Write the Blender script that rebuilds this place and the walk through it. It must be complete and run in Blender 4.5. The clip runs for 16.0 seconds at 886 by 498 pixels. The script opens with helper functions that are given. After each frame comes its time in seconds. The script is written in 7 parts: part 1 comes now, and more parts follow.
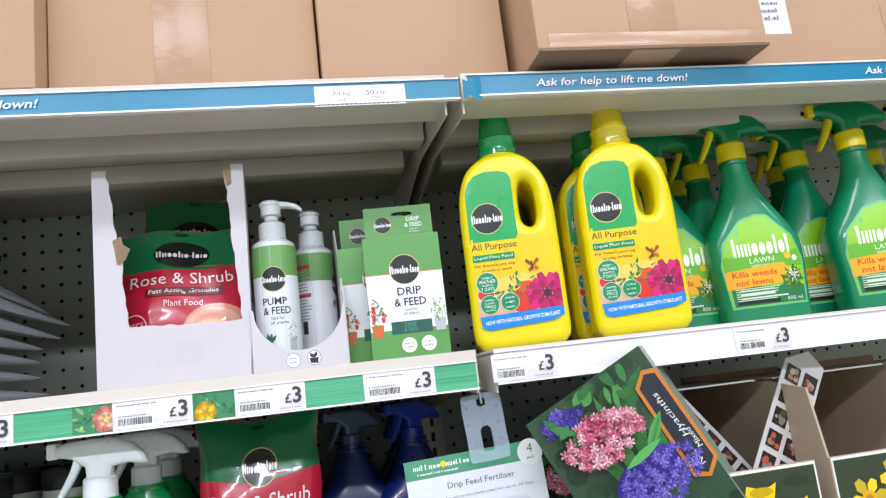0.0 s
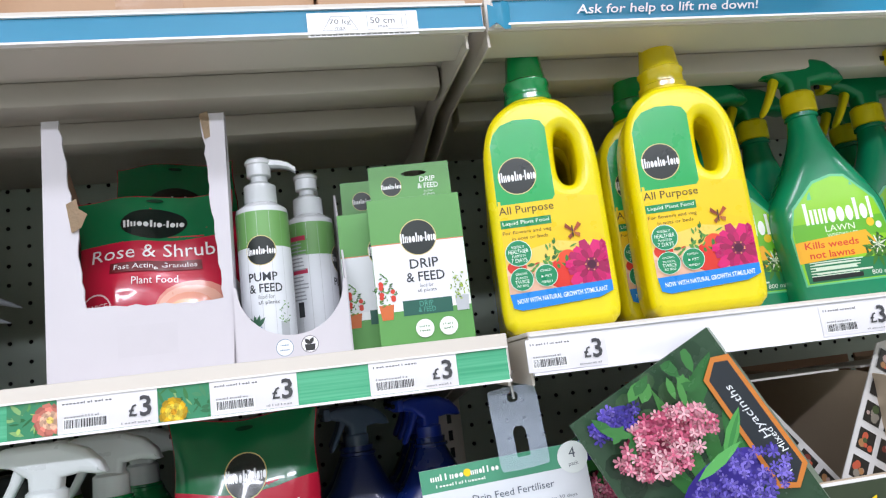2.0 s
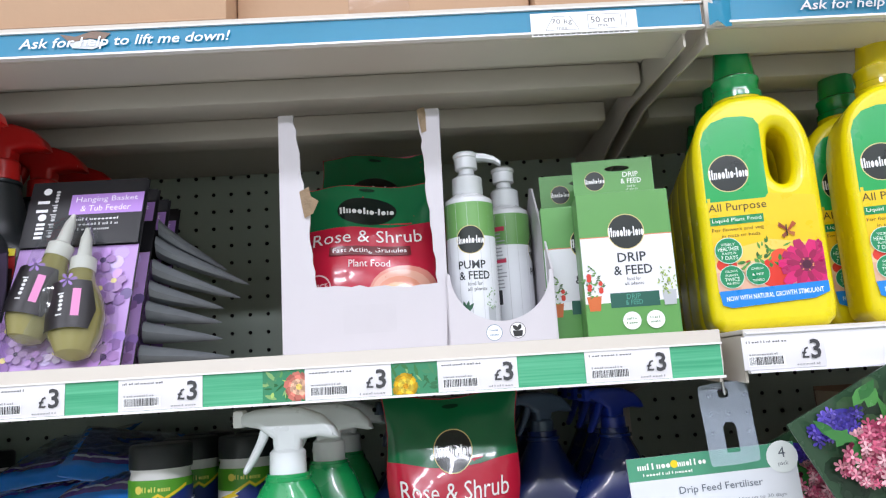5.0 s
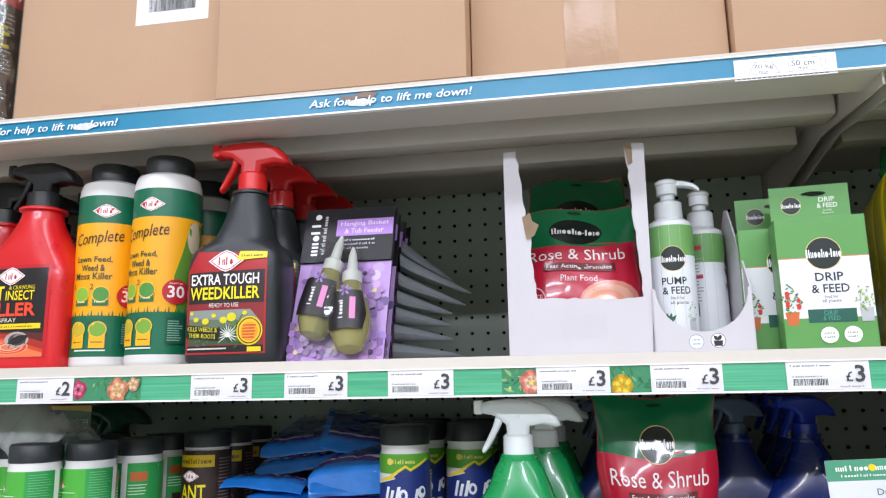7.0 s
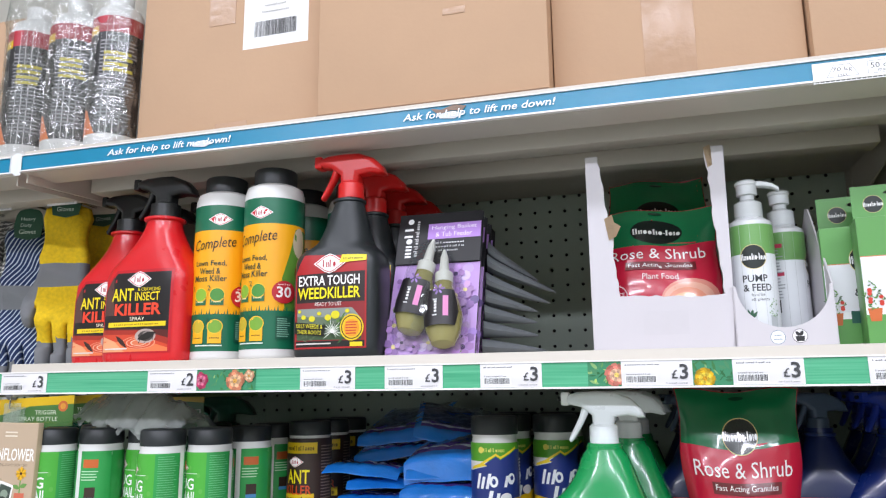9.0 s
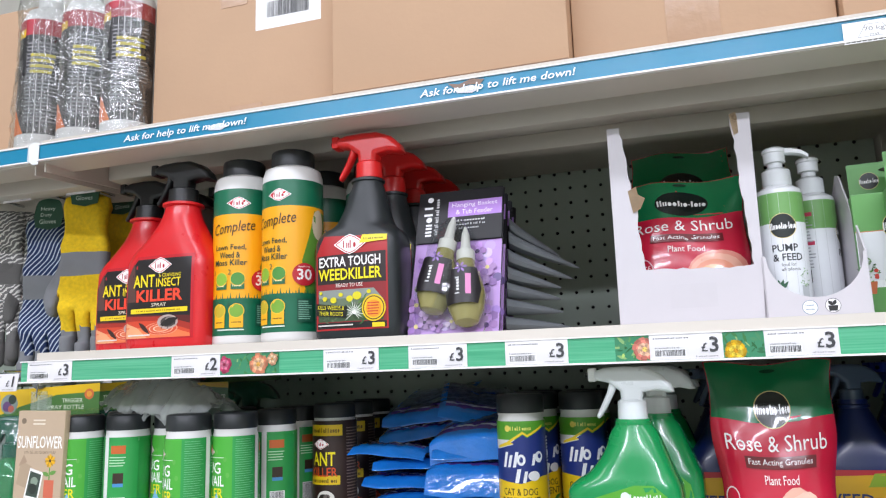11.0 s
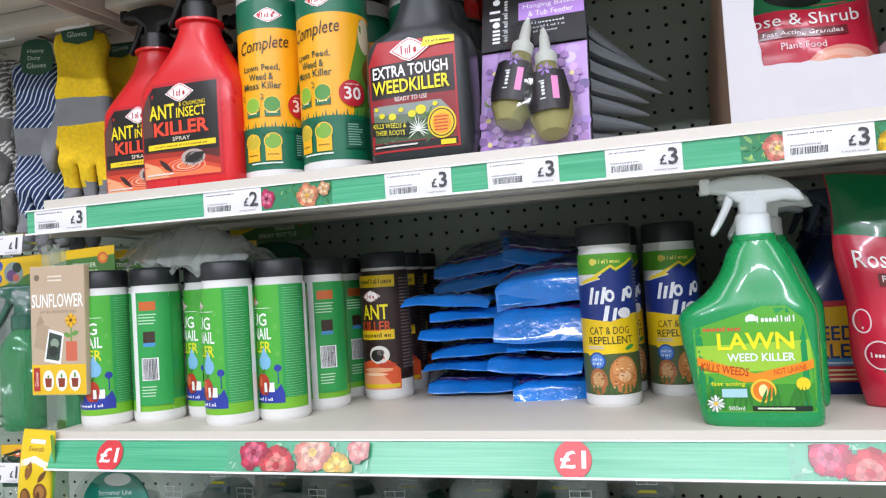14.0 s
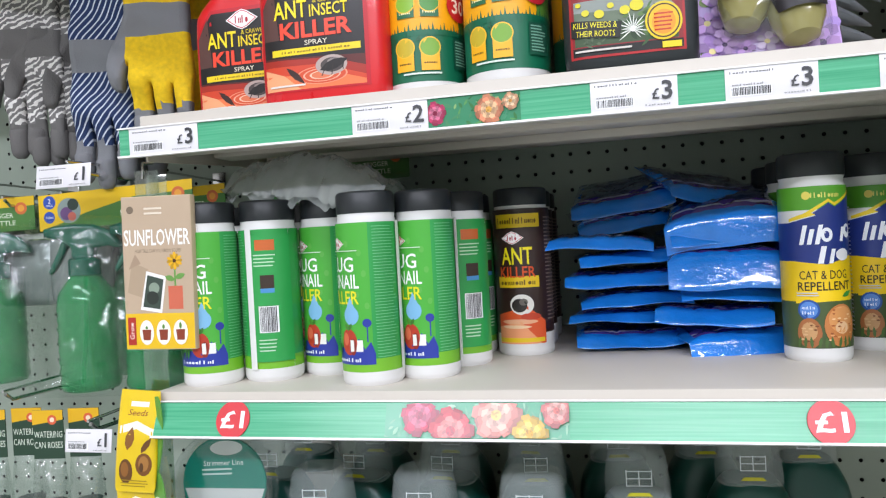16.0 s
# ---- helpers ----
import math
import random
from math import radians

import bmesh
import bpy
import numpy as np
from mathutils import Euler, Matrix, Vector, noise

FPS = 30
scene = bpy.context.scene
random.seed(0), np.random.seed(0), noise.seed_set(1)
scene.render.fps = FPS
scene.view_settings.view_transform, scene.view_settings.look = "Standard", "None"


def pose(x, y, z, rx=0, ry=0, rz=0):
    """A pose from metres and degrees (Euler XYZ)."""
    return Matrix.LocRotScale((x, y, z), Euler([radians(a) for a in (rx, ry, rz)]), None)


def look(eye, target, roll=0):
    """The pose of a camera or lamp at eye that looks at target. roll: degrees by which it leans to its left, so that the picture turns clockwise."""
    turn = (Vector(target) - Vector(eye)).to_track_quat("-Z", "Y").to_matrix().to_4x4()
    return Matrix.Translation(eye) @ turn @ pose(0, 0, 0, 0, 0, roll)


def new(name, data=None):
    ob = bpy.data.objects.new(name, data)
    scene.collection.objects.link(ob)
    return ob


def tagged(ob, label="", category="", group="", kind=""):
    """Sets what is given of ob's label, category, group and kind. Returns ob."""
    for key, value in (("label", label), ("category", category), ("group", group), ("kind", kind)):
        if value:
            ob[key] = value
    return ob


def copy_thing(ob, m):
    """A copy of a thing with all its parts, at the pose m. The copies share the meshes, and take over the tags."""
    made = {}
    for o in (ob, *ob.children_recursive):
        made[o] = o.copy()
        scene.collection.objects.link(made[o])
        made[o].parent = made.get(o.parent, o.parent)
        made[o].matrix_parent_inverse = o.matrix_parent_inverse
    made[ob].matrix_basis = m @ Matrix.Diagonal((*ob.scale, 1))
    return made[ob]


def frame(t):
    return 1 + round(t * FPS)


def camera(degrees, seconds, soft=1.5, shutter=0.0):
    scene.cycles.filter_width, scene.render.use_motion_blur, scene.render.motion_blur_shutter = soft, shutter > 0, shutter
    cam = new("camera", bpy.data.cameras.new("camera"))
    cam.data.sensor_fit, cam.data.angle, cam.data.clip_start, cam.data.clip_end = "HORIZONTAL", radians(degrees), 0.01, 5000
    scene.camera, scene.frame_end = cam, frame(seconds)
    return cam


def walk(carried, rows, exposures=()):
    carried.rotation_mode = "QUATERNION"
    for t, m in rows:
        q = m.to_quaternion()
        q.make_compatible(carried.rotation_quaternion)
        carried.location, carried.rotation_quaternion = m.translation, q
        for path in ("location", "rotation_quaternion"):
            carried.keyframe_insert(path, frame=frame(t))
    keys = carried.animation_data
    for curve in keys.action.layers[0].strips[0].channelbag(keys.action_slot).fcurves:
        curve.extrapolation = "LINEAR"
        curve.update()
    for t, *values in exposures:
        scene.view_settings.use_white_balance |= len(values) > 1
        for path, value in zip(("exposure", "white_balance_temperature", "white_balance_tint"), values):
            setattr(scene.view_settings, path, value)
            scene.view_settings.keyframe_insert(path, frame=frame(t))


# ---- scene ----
cam = camera(62.6, 16.0, soft=1.2)
PATH = [
    (0, (-0.18, 0.101, 1.489), (0.21, 2.027, 1.858), -6.8),
    (0.5, (-0.172, 0.132, 1.489), (0.225, 2.059, 1.846), -6.9),
    (1, (-0.157, 0.183, 1.486), (0.24, 2.11, 1.842), -7.0),
    (1.5, (-0.157, 0.221, 1.486), (0.23, 2.151, 1.839), -7.1),
    (2, (-0.165, 0.246, 1.49), (0.196, 2.181, 1.842), -7.0),
    (2.5, (-0.174, 0.26, 1.493), (0.154, 2.201, 1.848), -6.8),
    (3, (-0.176, 0.272, 1.494), (0.113, 2.218, 1.852), -6.5),
    (5.5, (-0.287, 0.2, 1.493), (-0.331, 2.167, 1.852), -2.6),
    (6, (-0.307, 0.166, 1.497), (-0.47, 2.126, 1.863), -1.8),
    (6.5, (-0.32, 0.132, 1.494), (-0.574, 2.081, 1.866), -1.3),
    (7, (-0.326, 0.096, 1.491), (-0.67, 2.03, 1.868), -1.0),
    (7.5, (-0.327, 0.07, 1.489), (-0.733, 1.991, 1.87), -0.8),
    (8, (-0.324, 0.049, 1.487), (-0.79, 1.956, 1.866), -0.6),
    (8.5, (-0.329, 0.039, 1.484), (-0.831, 1.937, 1.863), -0.5),
    (9, (-0.332, 0.035, 1.482), (-0.869, 1.923, 1.862), -0.6),
    (11.5, (-0.344, 0.057, 1.474), (-0.933, 1.943, 1.785), -2.0),
    (12, (-0.349, 0.07, 1.446), (-0.936, 1.962, 1.727), -2.3),
    (12.5, (-0.362, 0.079, 1.428), (-0.944, 1.977, 1.669), -2.6),
    (13, (-0.388, 0.082, 1.411), (-0.966, 1.988, 1.592), -3.0),
    (13.5, (-0.428, 0.102, 1.4), (-1.002, 2.013, 1.534), -3.2),
    (14, (-0.483, 0.147, 1.397), (-1.046, 2.065, 1.478), -3.6),
    (14.5, (-0.548, 0.201, 1.39), (-1.09, 2.125, 1.442), -3.9),
    (15, (-0.62, 0.222, 1.381), (-1.141, 2.153, 1.406), -3.7),
    (15.5, (-0.679, 0.223, 1.383), (-1.181, 2.159, 1.382), -3.4),
    (16, (-0.738, 0.212, 1.38), (-1.199, 2.158, 1.358), -3.1),
]
walk(cam, [(t, look(eye, target, roll)) for t, eye, target, roll in PATH])

# ---- light ----
world = bpy.data.worlds.new("shop_interior")
scene.world = world
world.use_nodes = True
world.node_tree.nodes["Background"].inputs[0].default_value = (0.9, 0.95, 1.0, 1)
world.node_tree.nodes["Background"].inputs[1].default_value = 0.15
scene.view_settings.exposure = 0.0


def ceiling_lamp(x, y, z, sx, sy, watts):
    lamp = bpy.data.lights.new("tube_light", "AREA")
    lamp.shape, lamp.size, lamp.size_y, lamp.energy, lamp.color = "RECTANGLE", sx, sy, watts, (0.96, 0.975, 1.13)
    ob = new("tube_light", lamp)
    ob.matrix_world = pose(x, y, z)


LAMPS = [(lx, ly, watts) for ly, watts in ((-0.45, 17), (-2.5, 74)) for lx in (-1.9, -0.2, 1.5)]
for lx, ly, watts in LAMPS:
    ceiling_lamp(lx, ly, 3.09, 1.4, 0.28, watts)

# ---- materials ----
MATS = {}


def lin(code):
    out = []
    for k in (0, 2, 4):
        c = int(code[k:k + 2], 16) / 255
        out.append(c / 12.92 if c <= 0.04045 else ((c + 0.055) / 1.055) ** 2.4)
    return out


def M(code, rough=0.4, metal=0.0, vary=0.08, scale=30.0, bump=0.0, bscale=200.0, coat=0.0, trans=0.0, spec=0.5, alpha=1.0):
    """A surface of one base colour with grain at two scales and fine relief."""
    key = (code, rough, metal, vary, scale, bump, bscale, coat, trans, spec, alpha)
    if key in MATS:
        return MATS[key]
    m = bpy.data.materials.new("surface_" + code)
    m.use_nodes = True
    nt = m.node_tree
    b = nt.nodes["Principled BSDF"]
    c = lin(code)
    b.inputs["Roughness"].default_value = rough
    b.inputs["Metallic"].default_value = metal
    b.inputs["Coat Weight"].default_value = coat
    b.inputs["Alpha"].default_value = alpha
    b.inputs["Transmission Weight"].default_value = trans
    b.inputs["Specular IOR Level"].default_value = spec
    co = nt.nodes.new("ShaderNodeTexCoord")
    n1 = nt.nodes.new("ShaderNodeTexNoise")
    n1.inputs["Scale"].default_value, n1.inputs["Detail"].default_value = scale, 5
    nt.links.new(co.outputs["Object"], n1.inputs["Vector"])
    mix = nt.nodes.new("ShaderNodeMix")
    mix.data_type = "RGBA"
    mix.inputs[6].default_value = (*[x * (1 - vary) for x in c], 1)
    mix.inputs[7].default_value = (*[min(1, x * (1 + vary)) for x in c], 1)
    nt.links.new(n1.outputs["Fac"], mix.inputs[0])
    nt.links.new(mix.outputs[2], b.inputs["Base Color"])
    rr = nt.nodes.new("ShaderNodeMapRange")
    rr.inputs[3].default_value, rr.inputs[4].default_value = max(0.02, rough - 0.06), min(1, rough + 0.08)
    nt.links.new(n1.outputs["Fac"], rr.inputs[0])
    nt.links.new(rr.outputs[0], b.inputs["Roughness"])
    if bump:
        n2 = nt.nodes.new("ShaderNodeTexNoise")
        n2.inputs["Scale"].default_value, n2.inputs["Detail"].default_value = bscale, 3
        nt.links.new(co.outputs["Object"], n2.inputs["Vector"])
        bp = nt.nodes.new("ShaderNodeBump")
        bp.inputs["Strength"].default_value, bp.inputs["Distance"].default_value = bump, 0.002
        nt.links.new(n2.outputs["Fac"], bp.inputs["Height"])
        nt.links.new(bp.outputs[0], b.inputs["Normal"])
    MATS[key] = m
    return m


def film(name, tint, gloss=0.14, rough=0.08, bump=0.6, bscale=60.0):
    """Thin clear plastic: mostly see-through, with a crinkled gloss."""
    m = bpy.data.materials.new(name)
    m.use_nodes = True
    nt = m.node_tree
    nt.nodes.remove(nt.nodes["Principled BSDF"])
    tr, gl, mx = (nt.nodes.new("ShaderNodeBsdf" + k) if k != "Mix" else nt.nodes.new("ShaderNodeMixShader") for k in ("Transparent", "Glossy", "Mix"))
    tr.inputs[0].default_value = (*tint, 1)
    gl.inputs["Roughness"].default_value = rough
    mx.inputs[0].default_value = gloss
    co, n, bp = nt.nodes.new("ShaderNodeTexCoord"), nt.nodes.new("ShaderNodeTexNoise"), nt.nodes.new("ShaderNodeBump")
    n.inputs["Scale"].default_value, n.inputs["Detail"].default_value = bscale, 3
    bp.inputs["Strength"].default_value, bp.inputs["Distance"].default_value = bump, 0.01
    nt.links.new(co.outputs["Object"], n.inputs["Vector"])
    nt.links.new(n.outputs["Fac"], bp.inputs["Height"])
    nt.links.new(bp.outputs[0], gl.inputs["Normal"])
    nt.links.new(tr.outputs[0], mx.inputs[1])
    nt.links.new(gl.outputs[0], mx.inputs[2])
    nt.links.new(mx.outputs[0], nt.nodes["Material Output"].inputs[0])
    return m


def stripes(name, a, b, scale, kind="BANDS", turn=0.0, zig=0.0, edge=0.62):
    """Woven cloth with a two-colour pattern."""
    m = bpy.data.materials.new(name)
    m.use_nodes = True
    nt = m.node_tree
    p = nt.nodes["Principled BSDF"]
    p.inputs["Roughness"].default_value = 0.9
    co, mp, w, r = (nt.nodes.new("ShaderNode" + k) for k in ("TexCoord", "Mapping", "TexWave", "ValToRGB"))
    mp.inputs["Rotation"].default_value = (0, radians(turn), 0)
    w.inputs["Scale"].default_value, w.inputs["Distortion"].default_value, w.inputs["Detail Scale"].default_value = scale, zig, 2.0
    w.bands_direction = "Z"
    r.color_ramp.elements[0].color, r.color_ramp.elements[1].color = (*lin(a), 1), (*lin(b), 1)
    r.color_ramp.elements[0].position, r.color_ramp.elements[1].position = edge, edge + 0.08
    nt.links.new(co.outputs["Object"], mp.inputs[0])
    nt.links.new(mp.outputs[0], w.inputs["Vector"])
    nt.links.new(w.outputs["Fac"], r.inputs[0])
    nt.links.new(r.outputs[0], p.inputs["Base Color"])
    n, bp = nt.nodes.new("ShaderNodeTexNoise"), nt.nodes.new("ShaderNodeBump")
    n.inputs["Scale"].default_value = 400
    bp.inputs["Strength"].default_value, bp.inputs["Distance"].default_value = 0.6, 0.002
    nt.links.new(co.outputs["Object"], n.inputs["Vector"])
    nt.links.new(n.outputs["Fac"], bp.inputs["Height"])
    nt.links.new(bp.outputs[0], p.inputs["Normal"])
    return m


STEEL = M("cec7bb", 0.42, vary=0.04, scale=14, bump=0.04, bscale=500)
PEG = M("a6b2a4", 0.5, vary=0.06, scale=10, bump=0.05, bscale=400)
# near-black that paints in the shade inside holes and slots
HOLE_SHADE = M("0b0d0d", 0.7)
CARD = M("c4a182", 0.75, vary=0.07, scale=9, bump=0.12, bscale=120)
# brown inner card, its tone darkened to carry the shade inside boxes
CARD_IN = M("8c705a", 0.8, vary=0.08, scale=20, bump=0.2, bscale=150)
WHITE_CARD = M("cfcbcf", 0.55, vary=0.03, scale=20, bump=0.03)
TORN = M("c9b192", 0.9, vary=0.2, scale=80, bump=0.5)
CLEAR = film("clear_film", (0.93, 0.96, 0.95))
BLISTER = film("clear_blister", (0.93, 0.95, 0.95), 0.11, 0.1, 0.3, 26)
SHRINK = film("shrink_wrap", (0.93, 0.95, 0.95), 0.24, 0.1, 1.0, 55)
BAG = film("clear_bag", (0.97, 0.985, 0.975), 0.07, 0.12, 0.5, 30)
CRUMPLED = M("dfe5e3", 0.14, metal=0.45, vary=0.2, scale=40, bump=1.0, bscale=36, alpha=0.6)
GREEN_PET = M("0a9a54", 0.08, vary=0.25, scale=26, coat=0.9, alpha=0.62)
TAPE = M("bd9a7d", 0.22, vary=0.05, bump=0.35, bscale=70)
FROST = M("cfdcec", 0.25, alpha=0.26, coat=0.5)
STRIP = film("clear_strip", (0.86, 0.92, 0.88), 0.2, 0.1, 0.1, 30)
CHROME = M("c8c8c8", 0.2, metal=1.0)


# ---- mesh helpers ----
def thing(name, x, y, z, label, category, rz=0.0, rx=0.0, ry=0.0, group="", kind=""):
    ob = new(name)
    ob.empty_display_size = 0.02
    ob.matrix_basis = pose(x, y, z, rx, ry, rz)
    return tagged(ob, label, category, group, kind)


class Geo:
    """Vertices and faces gathered piece by piece, each face with a material."""

    def __init__(self):
        self.v, self.f, self.m, self.mats = [], [], [], []

    def slot(self, mat):
        if mat not in self.mats:
            self.mats.append(mat)
        return self.mats.index(mat)

    def add(self, verts, faces, mat):
        k, s = len(self.v), self.slot(mat)
        self.v += [tuple(p) for p in verts]
        self.f += [tuple(i + k for i in f) for f in faces]
        self.m += [s] * len(faces)
        return self

    def mesh(self, name, smooth=True, angle=40):
        me = bpy.data.meshes.new(name)
        me.from_pydata(self.v, [], self.f)
        for m in self.mats:
            me.materials.append(m)
        me.polygons.foreach_set("material_index", self.m)
        if smooth:
            me.polygons.foreach_set("use_smooth", [True] * len(self.f))
            me.update()
            me.set_sharp_from_angle(angle=radians(angle))
        me.update()
        return me


def part(name, geo, parent, label="", smooth=True, angle=40):
    ob = new(name, geo.mesh(name, smooth, angle))
    ob.parent = parent
    return tagged(ob, label)


def solo(name, geo, label, category, kind="", group="", m=None, smooth=True):
    ob = new(name, geo.mesh(name, smooth))
    if m is not None:
        ob.matrix_basis = m
    return tagged(ob, label, category, group, kind)


def bx(x0, y0, z0, x1, y1, z1, b=0.0):
    """A box with chamfered edges."""
    if b <= 0:
        v = [(x, y, z) for x in (x0, x1) for y in (y0, y1) for z in (z0, z1)]
        return v, [(0, 1, 3, 2), (4, 6, 7, 5), (0, 4, 5, 1), (2, 3, 7, 6), (0, 2, 6, 4), (1, 5, 7, 3)]
    bm = bmesh.new()
    bmesh.ops.create_cube(bm, size=1)
    bmesh.ops.transform(bm, matrix=Matrix.Translation(((x0 + x1) / 2, (y0 + y1) / 2, (z0 + z1) / 2)) @ Matrix.Diagonal((x1 - x0, y1 - y0, z1 - z0, 1)), verts=bm.verts)
    bmesh.ops.bevel(bm, geom=bm.edges[:], offset=b, segments=2, affect="EDGES", profile=0.5)
    bm.verts.index_update()
    out = [v.co[:] for v in bm.verts], [[v.index for v in f.verts] for f in bm.faces]
    bm.free()
    return out


def lathe(profile, seg=32, cx=0.0, cy=0.0, wob=None):
    """A turned shape from (radius, height) pairs, bottom to top."""
    v, f = [], []
    for r, z in profile:
        for k in range(seg):
            a = 2 * math.pi * k / seg
            rr = r * (wob(k) if wob else 1)
            v.append((cx + rr * math.cos(a), cy + rr * math.sin(a), z))
    for j in range(len(profile) - 1):
        for k in range(seg):
            a, b = j * seg + k, j * seg + (k + 1) % seg
            f.append((a, b, b + seg, a + seg))
    f.append(tuple(range(seg))[::-1])
    f.append(tuple(range((len(profile) - 1) * seg, len(profile) * seg)))
    return v, f


def ease(rows, n):
    """Rows of numbers glided through to n rows (Catmull-Rom on the first column's order)."""
    out = []
    for i in range(n):
        s = i * (len(rows) - 1) / (n - 1)
        k = min(int(s), len(rows) - 2)
        t = s - k
        p = [rows[max(0, min(len(rows) - 1, k + d))] for d in (-1, 0, 1, 2)]
        out.append([0.5 * (2 * b + (c - a) * t + (2 * a - 5 * b + 4 * c - d) * t * t + (3 * b - a - 3 * c + d) * t ** 3) for a, b, c, d in zip(*p)])
    return out


class Loft:
    """A bottle body from rows (height, half width, half depth, squareness, offset)."""

    def __init__(self, rows, n=34, seg=44):
        self.rows, self.seg = ease(rows, n), seg

    def geo(self):
        v, f, s = [], [], self.seg
        for z, w, d, e, o in self.rows:
            for k in range(s):
                a = 2 * math.pi * k / s
                c, q = math.cos(a), math.sin(a)
                v.append((o + w * math.copysign(abs(c) ** (2 / e), c), d * math.copysign(abs(q) ** (2 / e), q), z))
        for j in range(len(self.rows) - 1):
            for k in range(s):
                a, b = j * s + k, j * s + (k + 1) % s
                f.append((a, b, b + s, a + s))
        f.append(tuple(range(s))[::-1])
        f.append(tuple(range((len(self.rows) - 1) * s, len(self.rows) * s)))
        return v, f

    def face(self, u, z, h):
        for (z0, *p), (z1, *q) in zip(self.rows, self.rows[1:]):
            if z0 <= z <= z1:
                break
        t = max(0, min(1, (z - z0) / max(1e-6, z1 - z0)))
        w, d, e, o = (a + (b - a) * t for a, b in zip(p, q))
        k = min(0.985, abs((u - o) / w))
        return (u, -d * (1 - k ** e) ** (1 / e) - h, z)


def turned(r, cx=0.0, cy=0.0, spin=0.0):
    """Wraps a print round an upright tube of radius r."""
    def place(u, v, h):
        a = u / r + spin
        return (cx + (r + h) * math.sin(a), cy - (r + h) * math.cos(a), v)
    return place


def flat(y=0.0):
    return lambda u, v, h: (u, y - h, v)


def outline(pts, n):
    """A closed smooth loop through the points."""
    out, k = [], len(pts)
    for i in range(k):
        a, b, c, d = (Vector(pts[(i + j) % k]) for j in (-1, 0, 1, 2))
        for s in range(n):
            t = s / n
            out.append(tuple(0.5 * (2 * b + (c - a) * t + (2 * a - 5 * b + 4 * c - d) * t * t + (3 * b - a - 3 * c + d) * t ** 3)))
    return out


def slab(loops, depth, bev=0.0, res=2):
    """Outlines in x and z (the first the rim, others holes) given depth in y, with rounded edges."""
    cu = bpy.data.curves.new("slab", "CURVE")
    cu.dimensions, cu.fill_mode = "2D", "BOTH"
    cu.extrude, cu.bevel_depth, cu.bevel_resolution, cu.offset = depth / 2 - bev, bev, res, -bev
    for loop in loops:
        sp = cu.splines.new("POLY")
        sp.points.add(len(loop) - 1)
        for p, (x, z) in zip(sp.points, loop):
            p.co = (x, z, 0, 1)
        sp.use_cyclic_u = True
    ob = bpy.data.objects.new("slab", cu)
    me = ob.to_mesh()
    out = [(p.co.x, -p.co.z, p.co.y) for p in me.vertices], [tuple(q.vertices) for q in me.polygons]
    ob.to_mesh_clear()
    bpy.data.objects.remove(ob)
    bpy.data.curves.remove(cu)
    return out


def tube(points, r, seg=8):
    """A bent wire or hose through the points."""
    v, f = [], []
    pts = [Vector(p) for p in points]
    for i, p in enumerate(pts):
        d = (pts[min(i + 1, len(pts) - 1)] - pts[max(i - 1, 0)]).normalized()
        a = d.orthogonal().normalized()
        b = d.cross(a)
        for k in range(seg):
            t = 2 * math.pi * k / seg
            v.append(p + (a * math.cos(t) + b * math.sin(t)) * r)
    for j in range(len(pts) - 1):
        for k in range(seg):
            a, b = j * seg + k, j * seg + (k + 1) % seg
            f.append((a, b, b + seg, a + seg))
    f += [tuple(range(seg))[::-1], tuple(range((len(pts) - 1) * seg, len(pts) * seg))]
    return v, f


def moved(vf, m):
    return [m @ Vector(p) for p in vf[0]], vf[1]


# ---- print on packaging: shapes in millimetres, laid on a surface ----
LETTERS = {}


def letters(text, shear=0.0, bold=0.0):
    key = (text, shear, bold)
    if key not in LETTERS:
        cu = bpy.data.curves.new("letters", "FONT")
        cu.body, cu.align_x, cu.resolution_u, cu.shear, cu.offset = text, "CENTER", 2, shear, bold
        ob = bpy.data.objects.new("letters", cu)
        scene.collection.objects.link(ob)
        me = bpy.data.meshes.new_from_object(ob.evaluated_get(bpy.context.evaluated_depsgraph_get()))
        v = [(p.co.x, p.co.y) for p in me.vertices]
        f = [tuple(q.vertices) for q in me.polygons]
        bpy.data.objects.remove(ob)
        bpy.data.meshes.remove(me)
        xs, ys = [p[0] for p in v], [p[1] for p in v]
        LETTERS[key] = (v, f, min(xs), max(xs), min(ys), max(ys))
    return LETTERS[key]


def R(c, x0, y0, x1, y1):
    return (c, [(x0, y0), (x1, y0), (x1, y1), (x0, y1)])


def P(c, *pts):
    return (c, list(pts))


def C(c, x, y, rx, ry=None, n=22, a0=0.0):
    ry = rx if ry is None else ry
    return (c, [(x + rx * math.cos(a0 + 2 * math.pi * k / n), y + ry * math.sin(a0 + 2 * math.pi * k / n)) for k in range(n)])


def T(c, text, x, y, h, w=None, turn=0.0, shear=0.0, bold=0.0):
    """Lettering centred on (x, y), h high and, if given, w wide."""
    return (c, ("text", text, x, y, h, w, turn, shear, bold))


def bars(c, n, x, y, w, h, seed=1):
    """A word that cannot be read: n upright strokes."""
    rnd = random.Random(seed)
    out, s = [], w / n
    for k in range(n):
        q, a, b = rnd.random(), x - w / 2 + k * s, y - h / 2
        if q < 0.3:
            out.append(R(c, a, b, a + 0.34 * s, b + h))
        elif q < 0.75:
            out.append(C(c, a + 0.42 * s, b + h * 0.36, 0.42 * s, h * 0.36, n=9))
        else:
            out.append(R(c, a, b, a + 0.3 * s, b + h * 0.7))
            out.append(R(c, a + 0.48 * s, b, a + 0.78 * s, b + h * 0.7))
    return out


